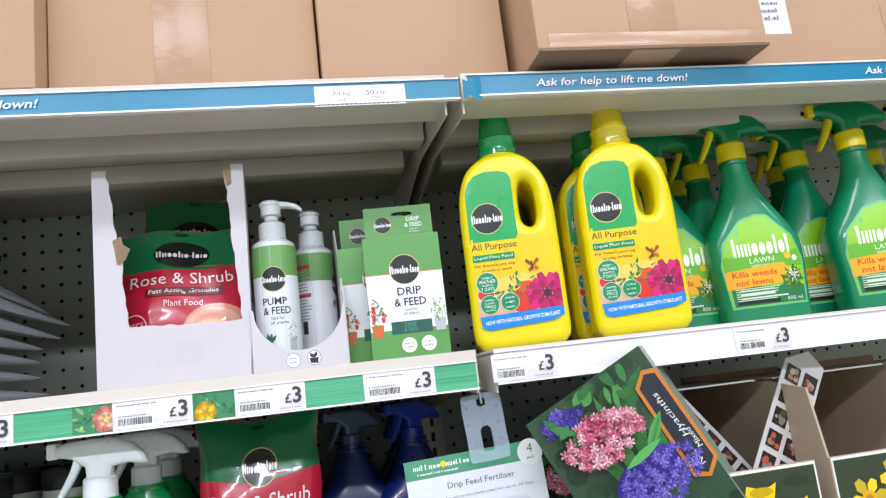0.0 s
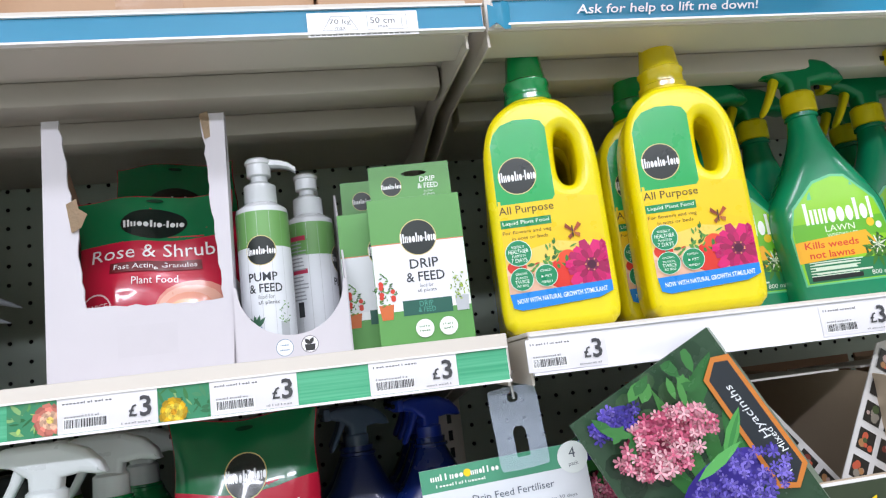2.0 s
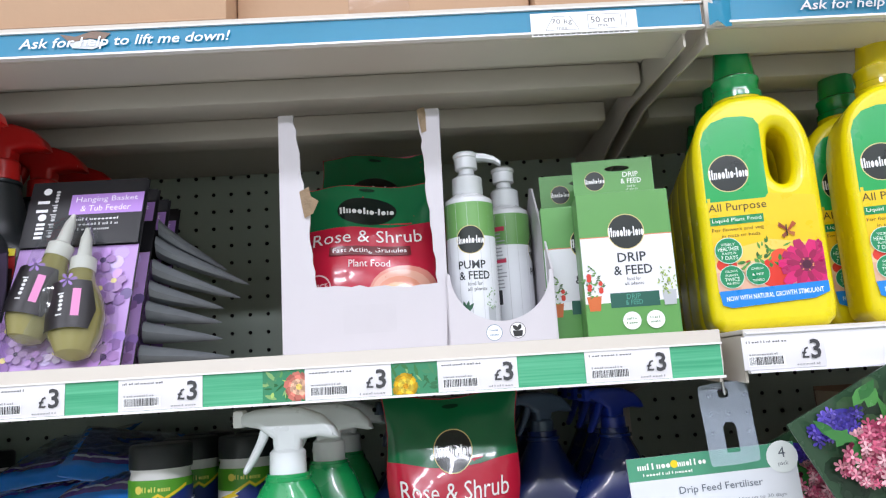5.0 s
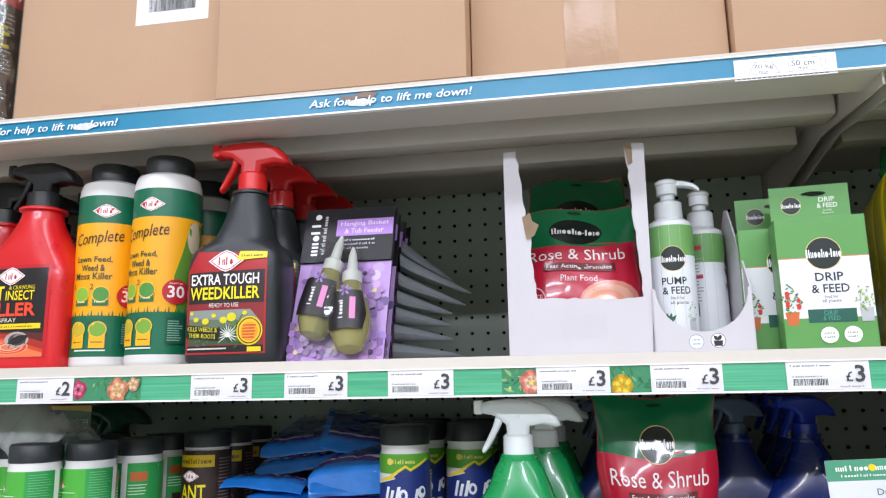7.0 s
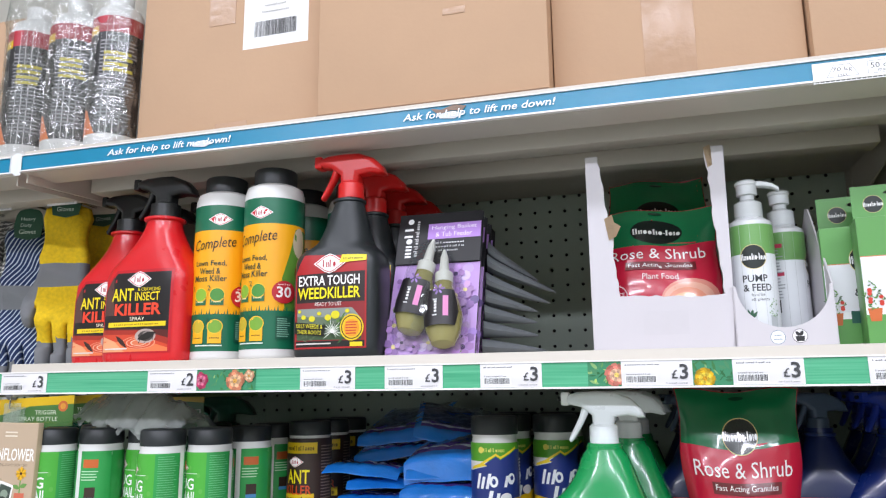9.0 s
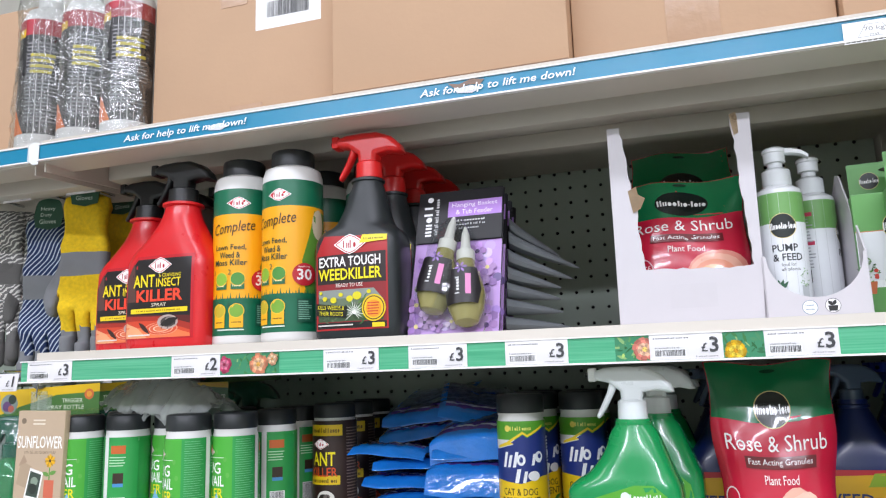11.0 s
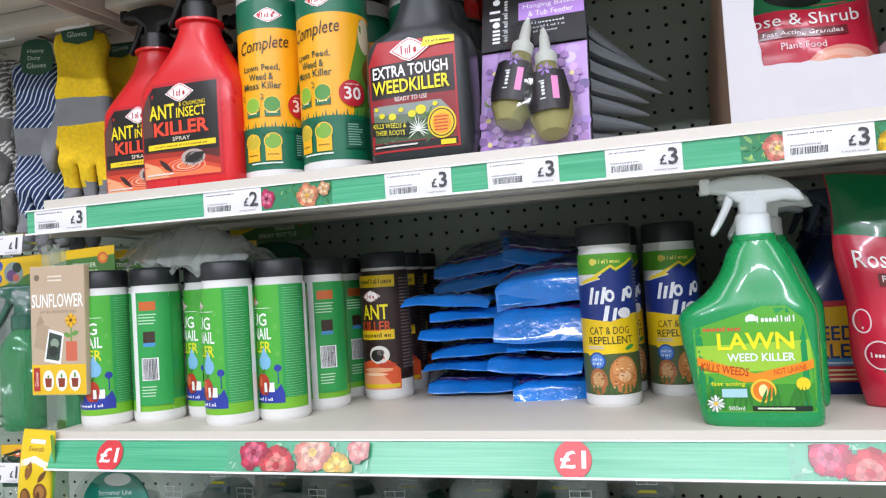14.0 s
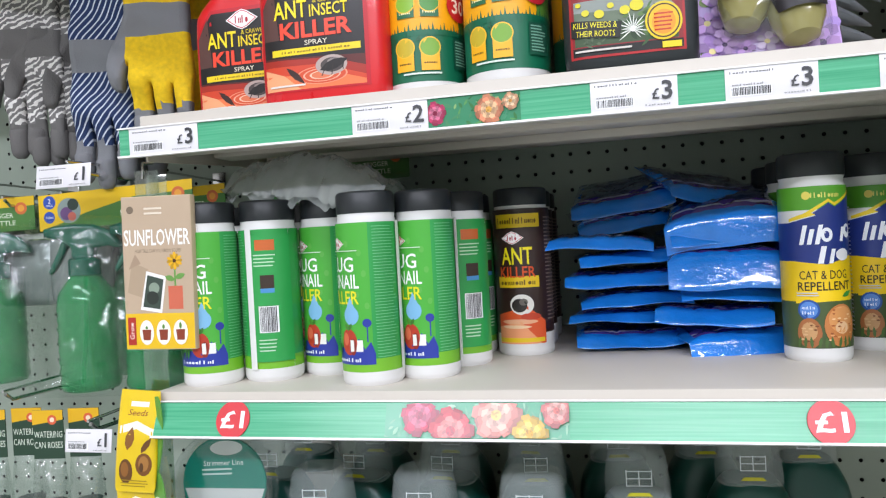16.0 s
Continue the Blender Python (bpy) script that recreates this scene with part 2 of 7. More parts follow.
def lines(c, x0, x1, y, n, gap, h, seed=2):
    """Rows of small print."""
    rnd = random.Random(seed)
    return [R(c, x0, y - k * gap, x1 - rnd.random() * 0.3 * (x1 - x0), y - k * gap + h) for k in range(n)]


def barcode(x0, y0, w, h, seed=3):
    rnd, out, x = random.Random(seed), [R("f4f4f4", x0 - 1, y0 - 1, x0 + w + 1, y0 + h + 1)], x0
    while x < x0 + w - 0.6:
        s = rnd.choice((0.35, 0.6, 0.9))
        out.append(R("181818", x, y0, min(x + s, x0 + w), y0 + h))
        x += s + rnd.choice((0.35, 0.5, 0.7))
    return out


def bloom(c, x, y, r, n=12, mid="5a2030", seed=1, slim=0.3):
    """A printed flower seen from the front."""
    rnd, out = random.Random(seed), []
    for k in range(n):
        a = 2 * math.pi * k / n + rnd.random() * 0.15
        q = r * (0.86 + rnd.random() * 0.2)
        d = slim
        out.append(P(c if k % 2 else shade(c, 0.82), (x, y), (x + q * 0.7 * math.cos(a - d), y + q * 0.7 * math.sin(a - d)), (x + q * math.cos(a - d * 0.4), y + q * math.sin(a - d * 0.4)), (x + q * math.cos(a + d * 0.4), y + q * math.sin(a + d * 0.4)), (x + q * 0.7 * math.cos(a + d), y + q * 0.7 * math.sin(a + d))))
    return out + [C(mid, x, y, r * 0.22)]


def leaf(c, x, y, length, wide, a):
    a = radians(a)
    d, s = Vector((math.cos(a), math.sin(a))), Vector((-math.sin(a), math.cos(a)))
    o = Vector((x, y))
    pts = [o + d * length * t + s * wide * w for t, w in ((0, 0), (0.25, -0.4), (0.55, -0.5), (0.8, -0.3), (1, 0), (0.8, 0.3), (0.55, 0.5), (0.25, 0.4))]
    return (c, [tuple(p) for p in pts])


def shade(c, k):
    return "".join("%02x" % max(0, min(255, int(int(c[i:i + 2], 16) * k))) for i in (0, 2, 4))


def wordmark(c, x, y, w, h, pattern):
    """A trade mark's word as plain strokes (t tall, x short), ovals (o) and a dash."""
    wide = {"t": 0.62, "x": 0.5, "o": 1.0, "-": 0.5}
    s = w / sum(wide[k] for k in pattern)
    out, a, b = [], x - w / 2, y - h / 2
    for k in pattern:
        q = wide[k] * s
        if k == "o":
            out.append(C(c, a + q * 0.5, b + h * 0.34, q * 0.42, h * 0.35, n=14))
        elif k == "-":
            out.append(R(c, a + q * 0.1, b + h * 0.3, a + q * 0.9, b + h * 0.44))
        else:
            out.append(R(c, a + q * 0.2, b, a + q * 0.8, b + h * (1.0 if k == "t" else 0.68)))
        a += q
    return out


def stroke(c, x0, y0, x1, y1, w):
    """A thin straight line."""
    d = Vector((x1 - x0, y1 - y0)).normalized() * (w / 2)
    return P(c, (x0 - d.y, y0 + d.x), (x0 + d.y, y0 - d.x), (x1 + d.y, y1 - d.x), (x1 - d.y, y1 + d.x))


def badge(x, y, r, word=True):
    """The round dark trade mark with a pale word across it."""
    out = [C("d8c98a", x, y, r, n=30), C("16201c", x, y, r * 0.95, n=30)]
    if word:
        out += wordmark("f2f2f2", x, y, r * 1.95, r * 0.52, "ttxxootxo-toxo")
    return out


def lozenge(x, y, w):
    """The trade mark of a white lozenge with a red word."""
    q = w / 2
    loz = lambda c, k: P(c, (x - q * k, y), (x - q * 0.35 * k, y - q * 0.42 * k), (x, y - q * 0.55 * k), (x + q * 0.35 * k, y - q * 0.42 * k), (x + q * k, y), (x + q * 0.35 * k, y + q * 0.42 * k), (x, y + q * 0.55 * k), (x - q * 0.35 * k, y + q * 0.42 * k))
    return [loz("f5f1ee", 1.0), loz("c8202c", 0.9), loz("f5f1ee", 0.82)] + bars("b51f2c", 4, x, y, w * 0.42, w * 0.2, 8)


def art(name, parent, shapes, place, label="", step=0.0, rough=0.35, lift=0.00015, rise=0.000014, crinkle=0.0):
    """Prints the shapes, in order, on a surface. step: how finely a print is bent to it."""
    bm = bmesh.new()
    slots = []
    for i, (c, what) in enumerate(shapes):
        if c not in slots:
            slots.append(c)
        if isinstance(what, tuple):
            _, text, x, y, h, w, turn, shear, bold = what
            v, f, x0, x1, y0, y1 = letters(text, shear, bold)
            ky = h / max(1e-6, (y1 - y0))
            kx = w / max(1e-6, (x1 - x0)) if w else ky
            ct, st = math.cos(radians(turn)), math.sin(radians(turn))
            pts = [((p[0] - (x0 + x1) / 2) * kx, (p[1] - (y0 + y1) / 2) * ky) for p in v]
            pts = [(x + a * ct - b * st, y + a * st + b * ct) for a, b in pts]
            faces = f
        else:
            pts, faces = what, [tuple(range(len(what)))]
        vs = [bm.verts.new((p[0] * 0.001, p[1] * 0.001, lift + rise * i)) for p in pts]
        for q in faces:
            try:
                fc = bm.faces.new([vs[k] for k in q])
            except ValueError:
                continue
            fc.material_index = slots.index(c)
    if step:
        us, ws = [v.co.x for v in bm.verts], [v.co.y for v in bm.verts]
        for axis, lo, hi, st in ((0, min(us), max(us), step), (1, min(ws), max(ws), step * 2)):
            k = lo + st
            while k < hi:
                co, no = (Vector((k, 0, 0)), Vector((1, 0, 0))) if axis == 0 else (Vector((0, k, 0)), Vector((0, 1, 0)))
                bmesh.ops.bisect_plane(bm, geom=bm.verts[:] + bm.edges[:] + bm.faces[:], plane_co=co, plane_no=no)
                k += st
    bmesh.ops.recalc_face_normals(bm, faces=[])
    for fc in bm.faces:
        fc.normal_update()
        if fc.normal.z < 0:
            fc.normal_flip()
    for v in bm.verts:
        v.co = place(v.co.x, v.co.y, v.co.z)
    me = bpy.data.meshes.new(name)
    bm.to_mesh(me)
    bm.free()
    if step:
        me.polygons.foreach_set("use_smooth", [True] * len(me.polygons))
    for c in slots:
        me.materials.append(M(c, rough, vary=0.03, scale=60, bump=crinkle, bscale=42, coat=0.4 if crinkle else 0.0))
    ob = new(name, me)
    ob.parent = parent
    return tagged(ob, label)


def upright(shapes, cx, cy):
    """The shapes turned a quarter to the left about (cx, cy)."""
    return [(c, [(cx - (p[1] - cy), cy + (p[0] - cx)) for p in w]) for c, w in shapes]


def stretched(shapes, k, foot=0.0, wide=1.0):
    """The shapes drawn out upwards by k from the height foot."""
    out = []
    for c, w in shapes:
        if isinstance(w, list):
            out.append((c, [(p[0] * wide, foot + (p[1] - foot) * k) for p in w]))
        else:
            out.append((c, (w[0], w[1], w[2] * wide, foot + (w[3] - foot) * k, w[4] * k, *w[5:])))
    return out


def bush(x, y, r, tall, cols, n, seed):
    """A printed leafy plant: many small leaves about (x, y)."""
    q, out = random.Random(seed), []
    for _ in range(n):
        a, k = q.uniform(0, 2 * math.pi), q.random() ** 0.5
        out.append(leaf(q.choice(cols), x + r * k * math.cos(a), y + tall * k * math.sin(a), q.uniform(0.28, 0.5) * r, q.uniform(0.1, 0.2) * r, q.uniform(0, 360)))
    return out


def meadow(w, h, seed, tones, flowers, n=40):
    """A printed strip of leaves and flowers, trimmed to its edges."""
    q, out = random.Random(seed), []
    for _ in range(n):
        out.append(leaf(q.choice(tones), q.uniform(-w, w), q.uniform(0, h), q.uniform(5, 13), q.uniform(1.2, 4), q.uniform(0, 360)))
    for x, y, r, c, d, mid in flowers:
        for ring, (k, tone) in enumerate(((1.0, shade(c, 0.86)), (0.8, c), (0.6, d), (0.4, shade(d, 0.9)))):
            out += bloom(tone, x, y, r * k, 11, mid, seed + ring, 0.5)[:-1]
        out += [C(mid, x, y, r * 0.2, n=12)] + [C(shade(mid, 0.8), x + q.uniform(-0.16, 0.16) * r, y + q.uniform(-0.16, 0.16) * r, r * 0.05, n=6) for _ in range(6)]
    return [(c, [(max(-w, min(w, p[0])), max(0.0, min(h, p[1]))) for p in what]) if isinstance(what, list) else (c, what) for c, what in out]


def pillow_front(y, r, *loops):
    """A flat front whose outlines are rounded off with radius r."""
    def place(u, v, h):
        p, near = Vector((u, v)), r
        for loop in loops:
            for a, b in zip(loop, loop[1:] + loop[:1]):
                a, b = Vector(a), Vector(b)
                d = b - a
                t = max(0.0, min(1.0, (p - a).dot(d) / max(1e-12, d.dot(d))))
                near = min(near, (p - a - d * t).length)
        return (u, y + r - math.sqrt(max(0.0, r * r - (r - near) ** 2)) - h, v)
    return place


# ---- the setting ----
BACK = 1.34
BAY_L, BAY_R = -1.212, 0.004


def setting(name, vf, mat, label, category):
    return solo(name, Geo().add(*vf, mat), label, category, "structure", smooth=False)


setting("floor", bx(-4, -4.6, -0.1, 4, 1.6, 0), M("999b93", 0.35, vary=0.1, scale=3), "grey polished vinyl shop floor", "floor")
setting("ceiling", bx(-4, -4.6, 3.2, 4, 1.6, 3.3), M("e6e6e2", 0.8, vary=0.04), "white suspended shop ceiling", "ceiling")
# unseen wall, added pale so that it bounces fill light into the shelves
setting("wall_south", bx(-4, -4.7, 0, 4, -4.6, 3.2), M("c2c9be", 0.7), "pale shop wall far behind the aisle", "wall")
setting("wall_north", bx(-4, 1.42, 0, 4, 1.6, 3.2), M("d0cdc4", 0.7), "pale painted shop wall behind the shelving", "wall")
setting("wall_west", bx(-4.1, -4.6, 0, -4, 1.6, 3.2), M("d8d6d0", 0.7), "pale painted shop wall at the aisle end", "wall")
setting("wall_east", bx(4, -4.6, 0, 4.1, 1.6, 3.2), M("d8d6d0", 0.7), "pale painted shop wall at the other aisle end", "wall")
for lx, ly, watts in LAMPS:
    body = thing("ceiling_light", lx, ly, 3.2, "long white ceiling batten light that is switched on", "ceiling light", group="ceiling lights")
    g = Geo().add(*bx(-0.72, -0.16, -0.09, 0.72, 0.16, 0.0, 0.008), M("eeeeea", 0.5))
    part("housing", g, body)


def pegboard(name, x0, x1, z0, z1, hx, hz, label):
    """A steel back panel with rows of round holes."""
    s, r, v, f, mi = 0.0272, 0.0030, [], [], []
    i0, j0 = math.ceil((x0 - hx) / s + 0.5), math.ceil((z0 - hz) / s + 0.5)
    i1, j1 = math.floor((x1 - hx) / s - 0.5), math.floor((z1 - hz) / s - 0.5)
    g = Geo()
    for i in range(i0, i1 + 1):
        for j in range(j0, j1 + 1):
            # walls and back of each hole are coloured black for its shade
            cx, cz, k = hx + i * s, hz + j * s, len(v)
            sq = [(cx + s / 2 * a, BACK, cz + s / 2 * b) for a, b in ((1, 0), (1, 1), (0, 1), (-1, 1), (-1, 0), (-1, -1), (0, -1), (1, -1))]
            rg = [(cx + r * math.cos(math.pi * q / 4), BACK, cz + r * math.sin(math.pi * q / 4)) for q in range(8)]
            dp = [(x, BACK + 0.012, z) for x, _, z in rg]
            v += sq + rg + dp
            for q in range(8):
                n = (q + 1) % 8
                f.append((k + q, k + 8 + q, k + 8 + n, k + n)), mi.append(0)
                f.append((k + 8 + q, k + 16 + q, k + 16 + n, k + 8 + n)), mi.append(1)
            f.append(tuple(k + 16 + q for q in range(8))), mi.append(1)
    g.v, g.f, g.m, g.mats = v, f, mi, [PEG, HOLE_SHADE]
    ax0, ax1, az0, az1 = hx + (i0 - 0.5) * s, hx + (i1 + 0.5) * s, hz + (j0 - 0.5) * s, hz + (j1 + 0.5) * s
    for a, b, c, d in ((x0, z0, ax0, z1), (ax1, z0, x1, z1), (ax0, z0, ax1, az0), (ax0, az1, ax1, z1)):
        g.add([(a, BACK, b), (c, BACK, b), (c, BACK, d), (a, BACK, d)], [(0, 1, 2, 3)], PEG)
    return solo(name, g, label, "back panel", "structure", smooth=False)


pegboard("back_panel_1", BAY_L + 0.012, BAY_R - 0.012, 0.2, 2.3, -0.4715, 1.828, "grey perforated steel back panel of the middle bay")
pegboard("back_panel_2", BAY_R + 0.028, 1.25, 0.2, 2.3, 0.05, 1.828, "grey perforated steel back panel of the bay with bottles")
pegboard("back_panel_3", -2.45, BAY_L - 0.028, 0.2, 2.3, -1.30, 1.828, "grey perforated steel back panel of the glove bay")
for k, ux in enumerate((BAY_L - 0.008, BAY_R + 0.008)):
    g = Geo().add(*bx(ux - 0.018, BACK - 0.028, 0.0, ux + 0.018, BACK + 0.03, 2.35, 0.002), STEEL)
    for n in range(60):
        # slots are thin black blocks, their inner shade put into the colour
        g.add(*bx(ux - 0.003, BACK - 0.0295, 0.9 + n * 0.024, ux + 0.003, BACK - 0.0275, 0.914 + n * 0.024), HOLE_SHADE)
    solo("shelf_upright", g, "cream slotted steel upright between shelving bays", "upright", "structure")


def shelf(x0, x1, y0, z, label, beams=True, lip=0.0, drop=0.036):
    ob = thing("shelf", (x0 + x1) / 2, y0, z, label, "shelf", kind="")
    w = (x1 - x0) / 2
    part("deck", Geo().add(*bx(-w, 0.0005, -0.004, w, BACK - y0 - 0.003, 0, 0.001), STEEL), ob)
    part("front_edge", Geo().add(*bx(-w, -0.003, -drop, w, 0.0, lip, 0.0012), STEEL).add(*bx(-w, 0.0, -drop, w, 0.055, -drop + 0.002), STEEL), ob)
    if beams:
        for y, inset in ((0.124, 0.006), (0.237, 0.018)):
            g = Geo().add(*bx(-w + inset, y, -0.031, w - inset, y + 0.04, -0.0045, 0.003), STEEL)
            part("stiffener", g, ob)
    for sx in (-1, 1):
        x = sx * (w - 0.0015)
        d = BACK - y0 - 0.02
        v = [(x + t, y, q) for t in (-0.0012, 0.0012) for y, q in ((0.004, -0.046), (0.20, -0.034), (d, -0.07), (d, -0.005), (0.004, -0.005))]
        part("bracket", Geo().add(v, [(4, 3, 2, 1, 0), (5, 6, 7, 8, 9)] + [(i, (i + 1) % 5, 5 + (i + 1) % 5, 5 + i) for i in range(5)], STEEL), ob, smooth=False)
    return ob


def ticket_strip(parent_x0, x1, y0, z0, z1, colour, label, tilt=0.0, lipc="f4f1ee"):
    """A clear-fronted holder clipped along a shelf edge, with its coloured insert."""
    w = (x1 - parent_x0) / 2
    h = z1 - z0
    ob = thing("ticket_strip", (parent_x0 + x1) / 2, y0, z0, label, "ticket strip", rx=-tilt)
    part("holder", Geo().add(*bx(-w, 0, 0, w, 0.003, h, 0.0008), M(lipc, 0.4)).add(*bx(-w, -0.004, 0, w, 0.0, 0.002), M(lipc, 0.3)).add(*bx(-w, -0.003, h - 0.0015, w, 0.0, h), M(lipc, 0.3)), ob)
    if colour:
        g = Geo().add(*bx(-w + 0.001, -0.0007, 0.002, w - 0.001, 0.0, h - 0.0016), colour)
        part("insert", g, ob)
    return ob


def banded(name, a, b):
    """Printed paper in fine streaks of two greens."""
    m = bpy.data.materials.new(name)
    m.use_nodes = True
    nt = m.node_tree
    p = nt.nodes["Principled BSDF"]
    p.inputs["Roughness"].default_value = 0.25
    co, mp, n, r = (nt.nodes.new("ShaderNode" + k) for k in ("TexCoord", "Mapping", "TexNoise", "ValToRGB"))
    mp.inputs["Scale"].default_value = (6, 1, 420)
    n.inputs["Scale"].default_value, n.inputs["Detail"].default_value = 1.0, 4
    r.color_ramp.elements[0].color, r.color_ramp.elements[1].color = (*lin(a), 1), (*lin(b), 1)
    r.color_ramp.elements[0].position, r.color_ramp.elements[1].position = 0.3, 0.7
    for s, d in ((co.outputs["Object"], mp.inputs[0]), (mp.outputs[0], n.inputs["Vector"]), (n.outputs["Fac"], r.inputs[0]), (r.outputs[0], p.inputs["Base Color"])):
        nt.links.new(s, d)
    return m


GREEN_BAND = banded("streaked_green_paper", "3f9f74", "62b98f")
BLUE_BAND = M("0e82a6", 0.3, vary=0.04)

UP, LOW, TOP = 1.524, 1.241, 1.834
shelf(BAY_L + 0.007, BAY_R - 0.006, 0.872, UP, "cream steel shelf with a green ticket strip")
shelf(BAY_L + 0.007, BAY_R - 0.006, 0.872, LOW, "cream steel shelf holding tubs and packets", drop=0.04)
shelf(BAY_L + 0.007, BAY_R - 0.006, 0.858, TOP, "cream steel top shelf stacked with cartons", drop=0.033)
shelf(BAY_R + 0.010, 1.24, 0.862, UP - 0.002, "cream steel shelf holding plant food and weedkiller")
shelf(BAY_R + 0.010, 1.24, 0.872, 1.235, "cream steel shelf holding bulb cartons")
shelf(BAY_R + 0.010, 1.24, 0.852, TOP - 0.002, "cream steel top shelf over the bottle bay", drop=0.033)
shelf(-2.45, BAY_L - 0.012, 0.862, TOP - 0.002, "cream steel top shelf over the glove bay", drop=0.033)
shelf(BAY_L + 0.007, BAY_R - 0.006, 0.872, 0.93, "cream steel shelf with capped bottles", drop=0.04)
shelf(BAY_R + 0.010, 1.24, 0.872, 0.93, "cream steel lower shelf of the bottle bay", drop=0.04)

# the lower strip leans back, so that it catches the lamps
LOW_Y, LOW_Z, LOW_TILT = 0.852, 1.198, 22


def on_low_strip(up, out):
    """Height and depth of a spot on the leaning strip."""
    a = radians(LOW_TILT)
    return LOW_Y + up * math.sin(a) - out * math.cos(a), LOW_Z + up * math.cos(a) + out * math.sin(a)


ticket_strip(-1.228, -0.004, 0.866, 1.482, 1.5125, GREEN_BAND, "white ticket strip with a streaked green insert")
ticket_strip(-1.20, -0.004, LOW_Y, LOW_Z, LOW_Z + 0.037, GREEN_BAND, "glossy ticket strip with a streaked green floral insert", LOW_TILT)
ticket_strip(0.014, 1.24, 0.857, 1.484, 1.519, None, "plain white ticket strip on a shelf edge", lipc="efeef0")
ticket_strip(-1.206, 0.012, 0.852, 1.801, 1.827, BLUE_BAND, "blue ticket strip with white lettering on a top shelf")
ticket_strip(0.02, 1.24, 0.846, 1.801, 1.828, BLUE_BAND, "blue ticket strip with a torn curling end")
ticket_strip(-2.45, -1.222, 0.855, 1.801, 1.827, BLUE_BAND, "blue ticket strip over the glove bay")
for x, y, s, t in ((-0.955, 0.85, 197, 2), (-0.519, 0.85, 190, -3), (0.195, 0.844, 190, 0), (0.628, 0.844, 190, 0), (-1.52, 0.853, 190, 0)):
    ob = thing("shelf_notice", x, y, 1.8135, "white bold notice lettering on a blue shelf strip", "notice", group="shelf notices")
    art("lettering", ob, [T("f6f8fa", "Ask for help to lift me down!", 0, 0, 12.5, s, shear=0.22, bold=0.012)], flat(-0.0008))
for x in (-0.1,):
    ob = thing("load_notice", x, 0.8505, 1.8105, "white load label reading 70 kg max and 50 cm max", "notice")
    art("print", ob, [R("f6f6f6", -49, -11.5, 50, 11.5), P("9a9a9a", (-36, -6), (-4, -6), (-12, 8), (-28, 8)), P("f6f6f6", (-35, -5.4), (-5, -5.4), (-12.5, 7.4), (-27.5, 7.4)),
                      T("303030", "70 kg", -20, 2, 6, 19), T("505050", "max", -20, -4, 2.6), R("9a9a9a", 4, -6, 40, -5.5), R("9a9a9a", 4, 8, 40, 8.5), R("9a9a9a", 39.5, -6, 40, 8.5), R("9a9a9a", 4, -6, 4.5, 8.5),
                      T("303030", "50 cm", 18, 3, 6, 22), T("505050", "max", 18, -3, 2.6), R("9a9a9a", 35, -4, 35.6, 7)] + [R("8a8a8a", -47 + 5 * k, -10.5, -43.5 + 5 * k, -9.5) for k in range(18)], flat(-0.0008))

for x, dx in ((-0.556, 0.0), (-0.905, 0.006)):
    ob = thing("tape_scrap", x, 0.8512, 1.8155, "torn scrap of brown and white tape on a blue strip", "tape scrap", group="tape scraps")
    art("scrap", ob, [P("8a7466", (-22, 8), (-8, 5), (8, 10), (24, 7), (18, 1), (4, 3), (-12, -1)), P("dfe3e6", (-14, -1), (6, 2), (22, -3), (8, -8), (-10, -6))][(0 if dx == 0 else 1):], flat(-0.0012), rough=0.6)

# torn blue ends of the top strips
g = Geo().add([(0.014 + 0.007 * k, 0.843 - 0.003 * math.sin(k * 1.1) - 0.001 * j, 1.799 + 0.007 * j + 0.004 * math.sin(k * 2 + j)) for j in range(4) for k in range(4)], [(j * 4 + k, j * 4 + k + 1, j * 4 + k + 5, j * 4 + k + 4) for j in range(3) for k in range(3)], M("2a8cae", 0.3))
solo("torn_strip_end", g, "curled torn end of a pale blue plastic strip", "torn strip")
g = Geo().add([(-1.222 + 0.006 * k, 0.847 - 0.003 * math.sin(k * 1.4), 1.797 + 0.010 * j + 0.003 * math.sin(k * 2 + j)) for j in range(4) for k in range(4)], [(j * 4 + k, j * 4 + k + 1, j * 4 + k + 5, j * 4 + k + 4) for j in range(3) for k in range(3)], M("dfe4e4", 0.35))
solo("torn_strip_end", g, "curled torn end of a white plastic strip", "torn strip")


# ---- price labels and printed inserts ----
def price(x, y, z, w, h, pounds, label, seed, rz=0.0, rx=0.0):
    ob = thing("price_label", x, y, z, label, "price label", group="price labels", rz=rz, rx=rx)
    part("card", Geo().add(*bx(-w / 2, -0.0008, 0, w / 2, 0, h, 0.0002), M("e6e4e6", 0.35, vary=0.02)), ob)
    W, H = w * 1000, h * 1000
    sh = bars("6a6a6a", 14, -W * 0.20, H * 0.84, W * 0.5, H * 0.07, seed) + barcode(-W * 0.43, H * 0.14, W * 0.42, H * 0.24, seed) + bars("8a8a8a", 12, -W * 0.25, H * 0.46, W * 0.36, H * 0.06, seed + 3)
    sh += [T("434346", "£", W * 0.25, H * 0.44, H * 0.34, bold=0.012), T("434346", str(pounds), W * 0.38, H * 0.54, H * 0.6, bold=0.02)] + bars("9a9a9a", 9, W * 0.28, H * 0.1, W * 0.3, H * 0.06, seed + 5)
    art("print", ob, sh, flat(-0.0008))
    return ob


